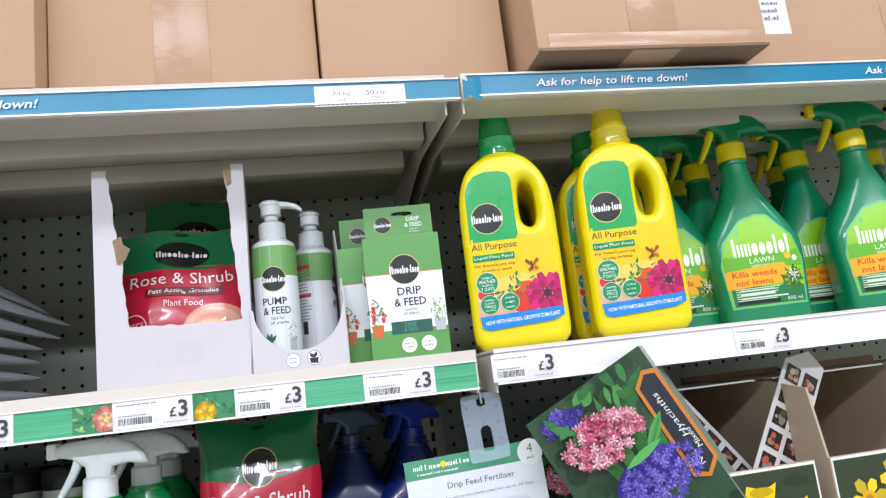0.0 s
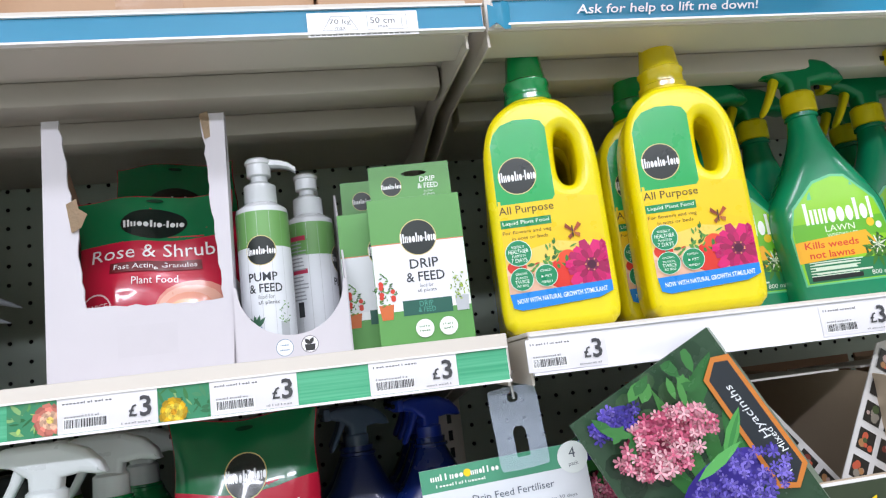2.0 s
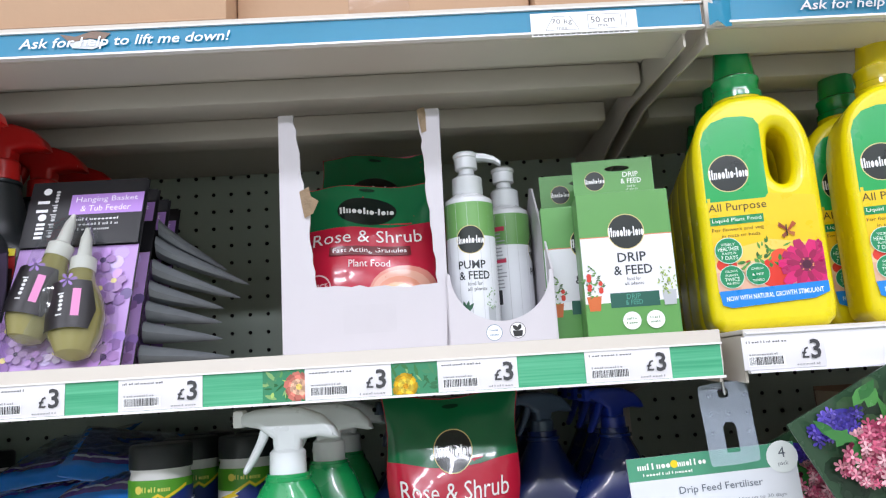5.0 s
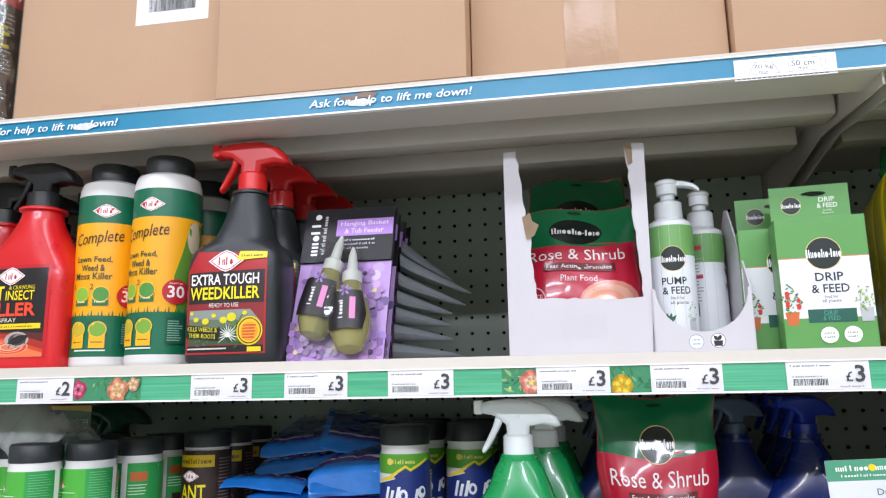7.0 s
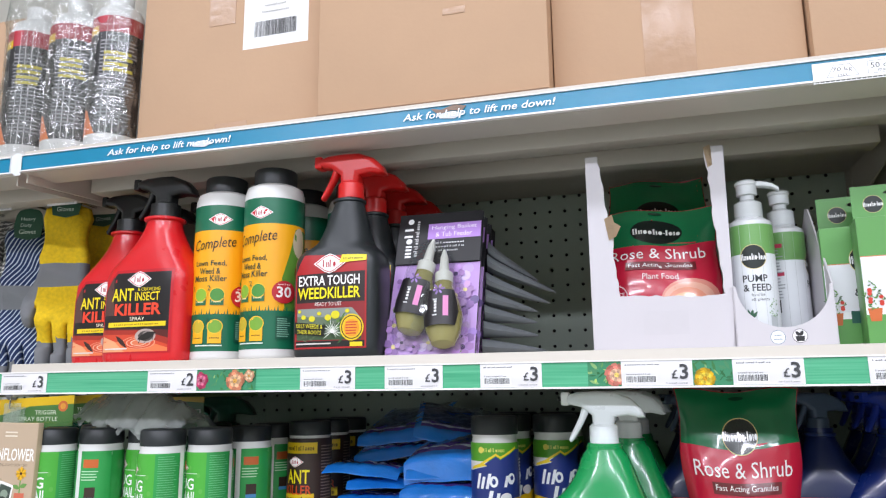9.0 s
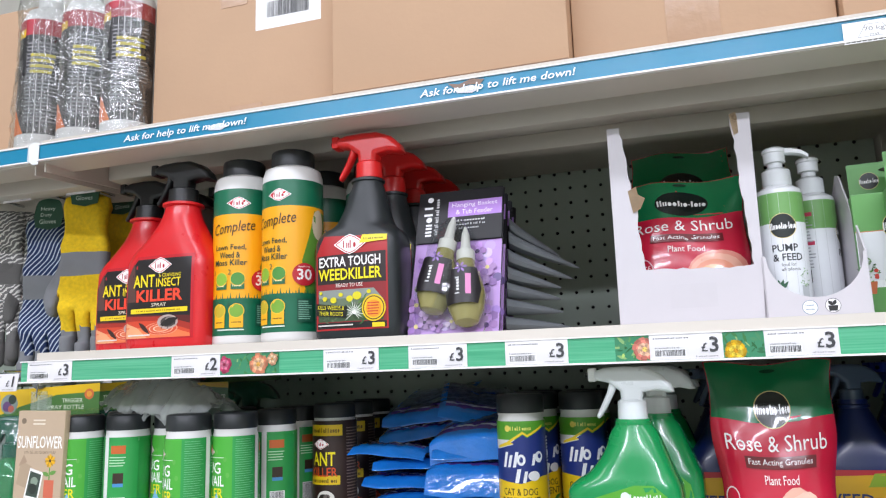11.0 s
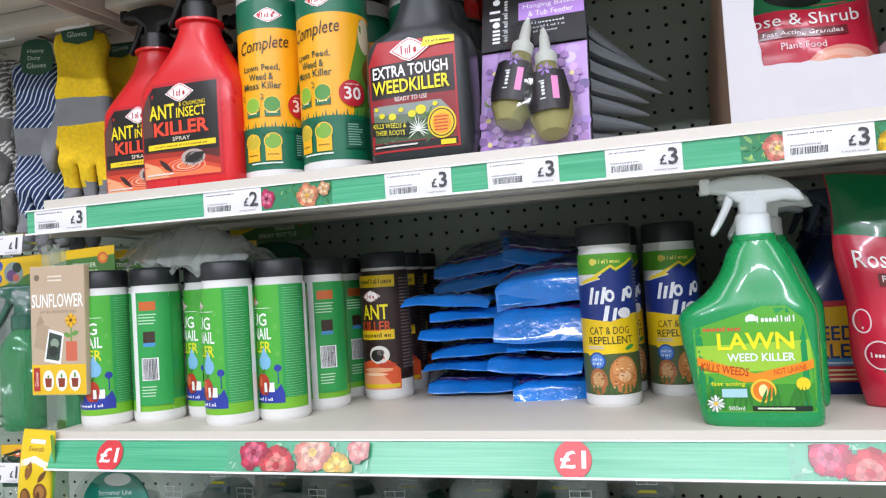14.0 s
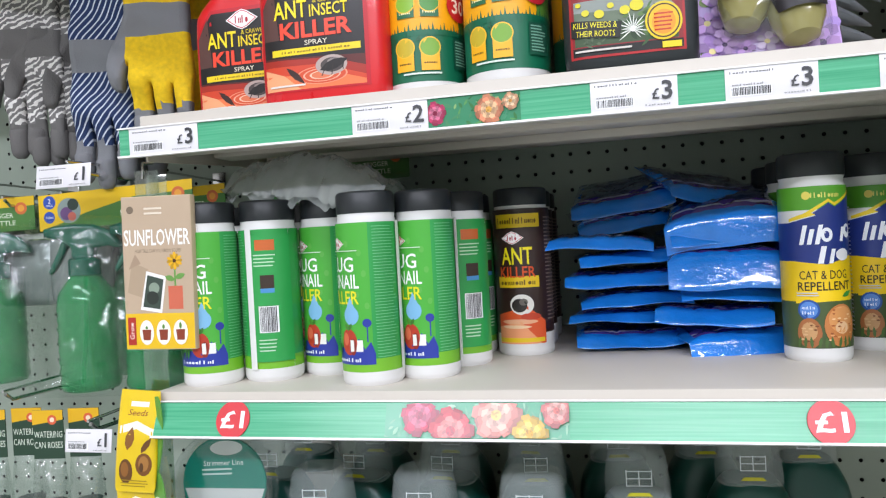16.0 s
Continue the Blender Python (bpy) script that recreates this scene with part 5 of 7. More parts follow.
# ---- cartons on the top shelf ----
def carton(x0, x1, y0, y1, h, label, rz=0.0, tone=CARD, flap=True, tape=None, rx=0.0, z=TOP + 0.002):
    ob = thing("cardboard_carton", (x0 + x1) / 2, y0, z, label, "carton", rz=rz, rx=rx, group="cartons")
    w, d = (x1 - x0) / 2, y1 - y0
    part("body", Geo().add(*bx(-w, 0, 0, w, d, h, 0.003), tone), ob)
    if flap:
        part("bottom_flap", Geo().add(*bx(-w + 0.001, -0.0035, -0.0005, w - 0.001, 0.05, 0.0035, 0.001), CARD_IN).add(*bx(-w + 0.002, -0.0018, 0.0040, w - 0.002, 0.02, 0.0062, 0.0006), tone), ob)
    if tape:
        a, b, z0, z1 = tape
        part("tape", Geo().add(*bx(a, -0.0008, z0, b, 0.0, z1, 0.0003), TAPE), ob, "clear brown packing tape")
    return ob


c1 = carton(-1.053, -0.742, 0.905, 1.30, 0.30, "brown cardboard carton with a white barcode label")
art("barcode_label", c1, [R("f2f0ee", 18, 135, 122, 250)] + barcode(36, 152, 68, 24, 9) + bars("8a8a8a", 16, 70, 190, 44, 3, 4) + bars("9a9a9a", 12, 70, 200, 36, 3, 5), flat(0.0))
part("tape", Geo().add(*bx(-0.04, -0.0008, 0.18, 0.004, 0.0, 0.30), TAPE), c1)
part("tape", Geo().add(*bx(-0.022, -0.0008, 0.012, 0.03, 0.0, 0.026), TAPE), c1)
carton(-0.741, -0.432, 0.868, 1.29, 0.31, "large brown cardboard carton pulled to the shelf edge", tape=(0.02, 0.05, 0.12, 0.13))
carton(-0.431, -0.139, 0.902, 1.30, 0.30, "plain brown cardboard carton sealed with tape", tape=(-0.035, 0.025, 0.0, 0.30))
carton(-0.1365, 0.086, 0.888, 1.28, 0.28, "brown cardboard carton standing on a folded edge", z=TOP + 0.006)
c5 = carton(0.098, 0.385, 0.815, 1.12, 0.2, "brown carton overhanging the shelf with a taped base", tape=(-0.13, 0.14, 0.0, 0.022), z=TOP + 0.004)
part("tape", Geo().add(*bx(-0.03, -0.001, 0.022, 0.03, 0.0, 0.19, 0.0003), TAPE), c5)
part("tape", Geo().add(*bx(-0.03, 0.0, -0.001, 0.03, 0.30, 0.0, 0.0003), TAPE), c5)
c6 = carton(0.39, 0.78, 0.90, 1.3, 0.28, "brown carton with a white typed label", tape=(0.05, 0.1, 0.02, 0.25))
rn = random.Random(5)
sh = [R("eceaec", -190, 60, -95, 150)]
for k in range(6):
    sh += bars("8a8a90", 11, -142, 138 - 11 * k, 70, 6, k + 2)
art("typed_label", c6, sh, flat(0.0))
carton(0.785, 1.15, 0.91, 1.3, 0.28, "brown cardboard carton at the shelf's far part")
carton(-1.72, -1.31, 0.93, 1.3, 0.27, "brown cardboard carton over the glove bay")

# shrink-wrapped bottles on the top shelf
def wrapped(x0, y0, n, m, r, h):
    ob = thing("bottle_pack", x0, y0, TOP + 0.001, "shrink-wrapped pack of white bottles with black labels", "bottle pack")
    for i in range(n):
        for j in range(m):
            cx, cy = r + i * 2.06 * r, r + j * 2.06 * r
            b = part("bottle", Geo().add(*lathe([(r * 0.9, 0), (r, 0.008), (r, h * 0.8), (r * 0.8, h * 0.88), (r * 0.45, h * 0.92), (r * 0.45, h)], 28, cx, cy), WHITE_P), ob)
            if j == 0:
                hw = math.pi * r * 500
                sh = [R("2b2a2c", -hw, 22, hw, h * 760), R("b02838", -hw, h * 700, hw, h * 800), R("e8c018", -hw * 0.9, h * 690, -hw * 0.4, h * 740), P("e87a30", (-hw, 22), (-hw * 0.3, 22), (-hw * 0.6, 60), (-hw, 70)), R("f2f2f2", hw * 0.75, 18, hw, h * 800)] + lines("8a8a8c", -hw * 0.3, hw * 0.6, h * 640, 22, 6, 2.2, i + 2) + lines("c8b820", -hw * 0.2, hw * 0.5, h * 560, 4, 9, 5, i + 5)
                art("bottle_label", b, sh, turned(r, cx, cy, 0.5), step=0.008)
    W, D = n * 2.06 * r, m * 2.06 * r
    v, f, nn = [], [], 60
    for j in range(22):
        for i in range(nn):
            a = 2 * math.pi * i / nn
            c, s = math.cos(a), math.sin(a)
            k = 0.004 + 0.0035 * noise.noise(Vector((c * 6, s * 6, j * 0.7))) - (0.004 if 8 < j < 18 else 0) * abs(math.sin(a * 6))
            v.append((W / 2 + (W / 2 + k) * math.copysign(abs(c) ** 0.35, c), D / 2 + (D / 2 + k) * math.copysign(abs(s) ** 0.35, s), 0.004 + h * 1.01 * j / 21))
    for j in range(21):
        for i in range(nn):
            f.append((j * nn + i, j * nn + (i + 1) % nn, j * nn + nn + (i + 1) % nn, j * nn + nn + i))
    part("shrink_film", Geo().add(v, f, SHRINK), ob, "crinkled clear shrink film")


wrapped(-1.303, 0.872, 3, 2, 0.0393, 0.262)

# ---- lower shelf ----
# slug tubs
R2 = 0.0315
h3 = math.pi * R2 * 1000 * 0.998


def slug_art(back=False):
    sh = [R("2f9c4c", -h3, 14, h3, 172), R("76b82e", -h3, 14, h3, 28)]
    sh += [P("4cac3c", (-44, 28), (18, 28), (18, 172), (-44, 172))] + [C("5fb04a", x, y, 2.6, 3.6, n=10) for x, y in ((-6, 150), (8, 140), (12, 118), (-2, 128), (4, 96), (14, 84), (-34, 152), (-26, 90))]
    sh += lozenge(-22, 150, 26) + [T("f4f6f2", "SLUG", -20, 128, 15, 44, bold=0.012), T("f4f6f2", "& SNAIL", -16, 110, 14, 46, bold=0.012), T("e6e02a", "KILLER", -16, 93, 13, 44, bold=0.012)]
    sh += [C("7fb8dc", -4, 74, 9, 10), P("7fb8dc", (-11, 78), (3, 78), (-4, 94)), P("2a3a9a", (-44, 22), (20, 22), (20, 34), (16, 46), (10, 38), (4, 50), (-4, 36), (-20, 40), (-44, 34)), C("b83c28", -8, 46, 10, 14), C("d86a4a", -12, 49, 4, 7), C("8a2a1c", -3, 41, 4, 9), leaf("3f7a2a", -8, 58, 9, 4, 60), leaf("4f8a30", -8, 58, 9, 4, 120), R("ecece4", -6, 36, 8, 48), C("2a3a9a", 13, 66, 4.5), R("2a3a9a", 12.4, 46, 13.6, 64)] + bars("e8ecf4", 9, -12, 27, 40, 4, 3)
    sh += lines("74bf88", 22, 49, 167, 44, 3.2, 0.8, 6) + lines("cfe8c8", -34, 10, 142, 1, 4, 1.0, 3) + [C("8fc85a", -30, 60, 5, 7), C("b4dc7a", -28, 62, 2, 3)] + [leaf("2f7a2a", -42 + 5 * k, 30, 16, 3, 75 + 11 * (k % 3)) for k in range(5)]
    sh += [R("e2e1de", 50.5, 13, 58, 173), R("2f9c4c", 58, 22, h3, 166), R("c8642e", 62, 148, 82, 160)] + lines("bcdcbc", 60, 84, 142, 4, 4, 1.4, 3) + [R("3a2a20", 66, 104, 80, 120), R("4a90c8", 66, 100, 80, 105)] + barcode(64, 56, 18, 28, 4) + lines("bcdcbc", 62, 84, 46, 4, 4, 1.4, 5)
    return sh


slug = shaker("slug_killer_tub", -0.985, 0.920, LOW, R2, 0.193, 0.021, "white slug killer tub with a green label and black cap", "slug killer tubs", None, neck=0.93)
slug_print = [(c, [(p[0], 14 + (p[1] - 14) * 0.935) for p in w]) if isinstance(w, list) else (c, (*w[:3], 14 + (w[3] - 14) * 0.935, *w[4:])) for c, w in slug_art()]
art("label", slug, slug_print, turned(R2, 0, 0, -0.22), "green wraparound label", step=0.006)
row_back(slug, ((-1.168, 0.922, 34), (-1.108, 0.946, -100), (-1.051, 0.978, 6), (-0.933, 0.953, 6), (-0.911, 1.022, -84), (-0.918, 1.102, -60), (-1.10, 1.06, 10), (-1.19, 1.04, 30), (-1.02, 1.09, 0)))

ant = shaker("ant_killer_tub", -0.848, 1.09, LOW, 0.0335, 0.197, 0.02, "white ant killer tub with a dark brown label", "ant killer tubs", None, neck=0.93)
h4 = math.pi * 33.5 * 0.97
sh = [R("33211d", -h4, 26, h4, 172), R("e8c41c", -34, 150, 24, 166)] + bars("7a5a10", 14, -5, 158, 50, 7, 3) + lozenge(-10, 138, 28) + [T("f2e01c", "ANT", -6, 117, 20, 38, bold=0.015), T("d8501c", "KILLER", -6, 98, 13, 44, bold=0.012), R("e8c41c", -32, 80, 20, 93)] + bars("6a5010", 9, -6, 86, 44, 6, 5)
sh += [P("e0582a", (-34, 14), (26, 14), (26, 40), (4, 58), (-34, 48)), P("f2a070", (-34, 14), (20, 14), (-4, 40), (-34, 34)), C("e8e4dc", -2, 60, 14, 12), C("2a2420", -5, 59, 9, 8), C("6a625c", 0, 63, 5, 4), C("f0b088", -6, 40, 22, 3), C("f8d0a8", -10, 34, 18, 2), C("c84020", 8, 46, 12, 4)] + [R("e8c41c", -34, 16, 24, 21)] + lines("8a7a70", 30, 58, 160, 28, 4.4, 1.5, 3)
art("label", ant, sh, turned(0.0335, 0, 0, 0.08), "dark brown label with an ant", step=0.006)
row_back(ant, ((-0.85, 1.165, 10), (-0.85, 1.24, 0)))

# blue wipe packets in two stacks
BLUE = M("1a7cda", 0.1, vary=0.3, scale=25, bump=1.0, bscale=70, coat=0.9)
WHITE_PRINT = M("c8d0e8", 0.12, vary=0.1, bump=0.8, bscale=70, coat=0.8)


# navy of the top face: dark print and painted shading in one colour
NAVY_TOP = M("163a7a", 0.1, vary=0.25, scale=30, bump=1.0, bscale=70, coat=0.9)
PURPLE_PRINT = M("523a94", 0.12, vary=0.3, scale=90, bump=0.9, bscale=70, coat=0.8)


def packet(x, y, z, w, d, puff, seed, rz, ry=0.0, rx=0.0, droop=0.011, corner=0.0):
    """A flat pillow pack: a filled pouch with a crimped seal hanging down in front."""
    ob = thing("wipe_packet", x, y, z, "shiny blue plastic packet lying in a stack", "packet", rz=rz, rx=rx, ry=ry, group="blue packets")
    n, q, v, f = 30, 36, [], []
    seal = -0.74
    for s in (-1, 1):
        for j in range(q + 1):
            for i in range(n + 1):
                a, b = -1 + 2 * i / n, -1 + 2 * j / q
                bb = min(1.0, max(-1.0, (b - (1 + seal) / 2) / ((1 - seal) / 2)))
                t = max(0, 1 - abs(a) ** 6) ** 0.6 * max(0, 1 - abs(bb) ** 4) ** 0.6
                crease = abs(noise.noise(Vector((a * 2.2 + seed, b * 3.1, s + seed))))
                wr = -0.0026 * max(0.0, 0.16 - crease) / 0.16 + 0.0012 * noise.noise(Vector((a * 9, b * 8 + seed, s)))
                zz = puff * (0.5 + 0.5 * s * t) + wr * t + 0.0004 * s
                yy = b * d / 2
                if b < seal:
                    k = (seal - b) / (1 + seal)
                    zz += -droop * k ** 1.1 + 0.0012 * math.sin(a * 4.5 + seed) * k - corner * k * max(0.0, -a) ** 3
                    yy = seal * d / 2 - k * 0.010 + 0.0015 * math.sin(a * 3 + seed * 2) * k
                v.append((a * w / 2 * (1 - 0.03 * t), yy, zz + 0.004 * math.sin(seed) * a * a))
    k = (n + 1) * (q + 1)
    for j in range(q):
        for i in range(n):
            a = j * (n + 1) + i
            f += [(a, a + n + 1, a + n + 2, a + 1), (k + a, k + a + 1, k + a + n + 2, k + a + n + 1)]
    for i in range(n):
        for j in (0, q):
            a = j * (n + 1) + i
            f.append((a, a + 1, k + a + 1, k + a))
    for j in range(q):
        for i in (0, n):
            a = j * (n + 1) + i
            f.append((a, a + n + 1, k + a + n + 1, k + a))
    g = Geo()
    g.slot(BLUE), g.slot(NAVY_TOP), g.slot(PURPLE_PRINT), g.slot(WHITE_PRINT)
    g.v, g.f = [tuple(p) for p in v], f
    for q4 in f:
        col, row = (min(q4) % (n + 1)) / n, ((min(q4) % k) // (n + 1)) / q
        high = min(q4) >= k and 0.05 < col < 0.93
        g.m.append(0 if not high or row < 0.17 else 3 if row < 0.19 or 0.24 < row < 0.265 else 2 if row < 0.33 else 1)
    part("wrapper", g, ob, angle=50)
    return ob


rn = random.Random(12)
zz = LOW + 0.009
for k, (dx, dy, turn, nod, lean) in enumerate(((0, 0, 3, 1, -1), (0.002, 0.006, -6, -2, 1), (0.006, -0.002, 4, 0, -2), (-0.004, 0.0, -3, 1, -1), (0.004, 0.004, 6, -1, -3), (-0.026, -0.004, -4, 2, 3), (0.0, 0.03, 8, 10, -6), (0.004, 0.055, -5, 16, -7))):
    packet(-0.728 + dx, 1.145 + dy, zz, 0.126, 0.168 + rn.uniform(-0.008, 0.01), 0.0125, 2 + k * 1.7, turn, lean, nod, 0.006 + rn.uniform(0, 0.005))
    zz += 0.0235 + (0.005 if k > 4 else 0)
zz = LOW + 0.012
for k, (dx, dy, turn, nod, lean, fat, droop) in enumerate(((0.004, -0.004, 12, 2, -3, 0.017, 0.020), (-0.008, 0.002, -8, 0, 2, 0.013, 0.012), (0.006, 0.0, 5, 0, 4, 0.014, 0.010), (0.002, -0.012, -3, 0, 0, 0.030, 0.030), (0.0, 0.006, 4, 2, -3, 0.018, 0.010), (0.006, -0.002, -9, 14, -5, 0.027, 0.028), (-0.012, 0.045, 16, 15, 9, 0.016, 0.008))):
    packet(-0.622 + dx, 1.11 + dy, zz, 0.122, 0.162 + rn.uniform(-0.008, 0.01), fat, 31 + k * 2.3, turn, lean, nod, droop, 0.010 if k == 0 else 0.0)
    zz += max(fat, 0.0185) + 0.0065

# pet repellent tubs
R3 = 0.0315
h5 = math.pi * R3 * 1000 * 0.98
pet = shaker("pet_repellent_tub", -0.543, 1.018, LOW, R3, 0.207, 0.023, "white cat and dog repellent tub with a bright label", "pet repellent tubs", None, neck=0.97)
sh = [R("58a02c", -h5, 150, h5, 173), P("23357f", (-h5, 92), (h5, 92), (h5, 166), (34, 164), (10, 152), (4, 156), (-12, 146), (-8, 144), (-34, 138), (-h5, 138)), P("efc81a", (-h5, 60), (h5, 60), (h5, 104), (30, 104), (0, 96), (-30, 100), (-h5, 100)), P("efd030", (-34, 139), (-8, 145), (-12, 147), (4, 157), (10, 153), (34, 165), (34, 168), (10, 156), (4, 160), (-18, 147), (-34, 142)), R("4a5a34", -h5, 14, h5, 60), P("f0ca1e", (-30, 58), (30, 62), (30, 72), (-30, 72))]
sh += [C("e8d860", -16, 164, 4), *bars("e8e070", 9, 2, 164, 28, 5, 4)]
sh += [P("f4f6fa", (x, y), (x + w, y), (x + w + h * 0.22, y + h), (x + h * 0.22, y + h)) for x, y, w, h in ((-24, 116, 4, 19), (-17, 116, 4, 15), (-10, 116, 4, 19), (14, 118, 4, 14), (-8, 97, 5, 17), (2, 97, 4, 14))] + [C("f4f6fa", 1, 125, 5.5, 7), C("23357f", 1, 125, 2.4, 3.6), C("f4f6fa", 25, 128, 6, 7), C("23357f", 26, 129, 2.6, 3), C("f0eef0", 17, 105, 8, 6)]
sh += [T("2c2c20", "CAT & DOG", -2, 86, 8.5, 46), T("2c2c20", "REPELLENT", -1, 75, 8.5, 52, bold=0.008), leaf("3a8a3a", 14, 64, 14, 5, 20), C("1f4f9a", -18, 52, 10), C("5a8ad0", -18, 52, 8)] + bars("e0e8f8", 5, -18, 54, 12, 3, 2) + bars("e0e8f8", 5, -18, 49, 12, 3, 4)
rn = random.Random(21)
sh += [C("c47c44", 12, 36, 17, 21), C("d8965a", 12, 42, 13, 13), C("e6bc90", 12, 34, 7, 6), C("a8683c", -18, 29, 11, 15), C("c89a68", -18, 31, 7, 9)] + [C(rn.choice(("a85c30", "e0a870", "8f4e2a", "f0c898")), rn.uniform(0, 24), rn.uniform(20, 54), rn.uniform(1.2, 2.6), 0.8, n=7) for _ in range(26)] + [C(rn.choice(("7a4a2a", "d8b080")), rn.uniform(-25, -11), rn.uniform(18, 42), rn.uniform(1.2, 2.4), 0.9, n=7) for _ in range(12)] + [leaf("4d6a34", -28 + 6 * k, 14, 12, 3, 80 + 7 * (k % 3)) for k in range(10)] + lines("c8ccd8", -28, -8, 68, 2, 2.4, 0.9, 4)
sh += lines("d8d8e8", 40, 80, 150, 30, 4.2, 1.4, 3)
art("label", pet, sh, turned(R3, 0, 0, 0.12), "green, blue and yellow wraparound label", step=0.006)
row_back(pet, ((-0.470, 1.082, 4), (-0.538, 1.100, 18), (-0.47, 1.155, 0), (-0.54, 1.175, 0)))

# bright green lawn spray
LAWN = M("0d8f4c", 0.25, coat=0.35, bump=0.03, bscale=40)
MILK = M("e6ecec", 0.28, trans=0.08, vary=0.03)
rows = [(0.0, 0.048, 0.028, 4, 0.004), (0.005, 0.054, 0.033, 5, 0.004), (0.05, 0.058, 0.034, 5, 0.0), (0.092, 0.062, 0.034, 4.6, -0.003), (0.108, 0.060, 0.034, 4, -0.002), (0.124, 0.046, 0.031, 3.2, 0.006), (0.145, 0.034, 0.027, 2.6, 0.010), (0.165, 0.026, 0.022, 2.2, 0.010), (0.174, 0.020, 0.020, 2, 0.010), (0.180, 0.019, 0.019, 2, 0.010)]
ob, lf = bottle("lawn_spray", -0.402, 0.914, LOW, rows, LAWN, "bright green lawn weed killer spray with a milky trigger", "lawn sprays", (0.010, 0.174, 0.0165), -4)
spray_top(ob, 0.010, 0.190, MILK, MILK, MILK, M("eef0ee", 0.35), 0.94, 6)
sh = [P("58a832", (-50, 14), (50, 14), (52, 60), (44, 100), (30, 112), (10, 112), (-52, 92)), P("9cc83a", (-50, 50), (50, 54), (48, 80), (-50, 76)), P("3c8f2c", (-49, 15), (49, 15), (50, 40), (-50, 40)), C("e4ecec", 0, 100, 5)] + bars("e8eeea", 10, 22, 100, 34, 6, 3)
sh += bars("d84a3a", 11, -26, 92, 34, 4.5, 5) + [T("f2e21e", "LAWN", 2, 80, 16, 66, bold=0.02), T("eef4fa", "WEED KILLER", 6, 65, 7.5, 58, bold=0.015), P("f08c1e", (-50, 58), (-50, 66), (0, 50), (50, 62), (50, 54), (8, 42), (-10, 42)), T("b8300c", "KILLS WEEDS", -26, 54, 8, 42, turn=-8, bold=0.015), T("c8400c", "NOT LAWNS", 30, 53, 5.5, 28, turn=9, bold=0.01), T("f0e820", "fast acting", -24, 40, 5, 30), C("f2c43a", 6, 34, 11), C("e07a1c", 6, 34, 9), C("f2e4a0", 6, 34, 4, 6), C("f2d024", 40, 40, 6)]
sh += [leaf("2f7a28", -46 + 6 * k, 16, 22, 3, 70 + 9 * (k % 4)) for k in range(16)] + bloom("f6f6f2", -36, 22, 8, 12, "f0c020", 3, 0.2) + [R("a8d0d8", -30, 28 - 0, -8, 36)] + [R("16241a", -4, 15.5, 46, 20)] + lines("d8e8c0", 0, 44, 17, 1, 2, 1.6) + [T("e8f0e0", "500ml", -18, 18, 4, 14)]
art("label", ob, sh, lf.face, "lime green front label with yellow lettering", step=0.009)
row_back(ob, ((-0.378, 1.010, -4), (-0.37, 1.10, -4)))

# standing pouch of rose feed
pouch("plant_food_pouch", -0.241, 0.985, LOW, 0.146, 0.238, 0.034, "tall glossy crimson and green rose plant food pouch", rose_art(0.146, 0.238), rx=-2, seed=5, foot=0.68, group="standing pouches")

# blue weed killer sprays
NAVY = M("10245c", 0.3, coat=0.2, bump=0.03)
rows = [(0.0, 0.056, 0.03, 4, 0), (0.005, 0.062, 0.034, 5, 0), (0.09, 0.064, 0.035, 4.5, 0), (0.115, 0.058, 0.033, 3.6, 0), (0.14, 0.036, 0.028, 2.6, 0), (0.165, 0.023, 0.021, 2.2, 0), (0.178, 0.0175, 0.0175, 2, 0), (0.188, 0.0175, 0.0175, 2, 0)]
ob, lf = bottle("weed_killer_spray", -0.130, 1.115, LOW, rows, NAVY, "navy blue weed killer spray with a red and yellow label", "blue sprays", (0.0, 0.178, 0.016))
SMOKE = M("4a5c70", 0.35)
spray_top(ob, 0.0, 0.192, SMOKE, SMOKE, SMOKE, SMOKE, 0.8, 20)
sh = [R("c02c34", -58, 14, 58, 104), P("e0b020", (-56, 70), (56, 74), (52, 100), (-52, 96)), P("8fb030", (0, 84), (52, 86), (50, 102), (8, 100)), P("e8a81c", (-56, 40), (56, 40), (56, 74), (-56, 70)), T("1c2f6a", "WEED", -24, 68, 16, 58, bold=0.015), T("1c2f6a", "KILLER", -20, 48, 16, 66, bold=0.015), R("4a90c8", -56, 32, 56, 40)] + lines("e8e8e8", -50, 40, 34, 1, 3, 2) + lines("f0d8a0", -48, 40, 26, 3, 5, 2)
art("label", ob, sh, lf.face, "red and yellow label with blue lettering", step=0.01)
row_back(ob, ((-0.285, 1.085, 0), (-0.13, 1.20, 0), (-0.29, 1.17, 0)))
BLUE_P = M("16329a", 0.3, coat=0.2)
ob, lf = bottle("blue_spray", 0.0 - 0.048, 1.10, LOW, rows, M("10286e", 0.25, coat=0.4), "blue spray bottle with a glossy blue trigger", "glossy blue sprays", (0.0, 0.178, 0.016), -4)
spray_top(ob, 0.0, 0.192, BLUE_P, BLUE_P, BLUE_P, BLUE_P, 0.82, 25)
row_back(ob, ((-0.045, 1.18, -4), (-0.043, 1.26, -4)))

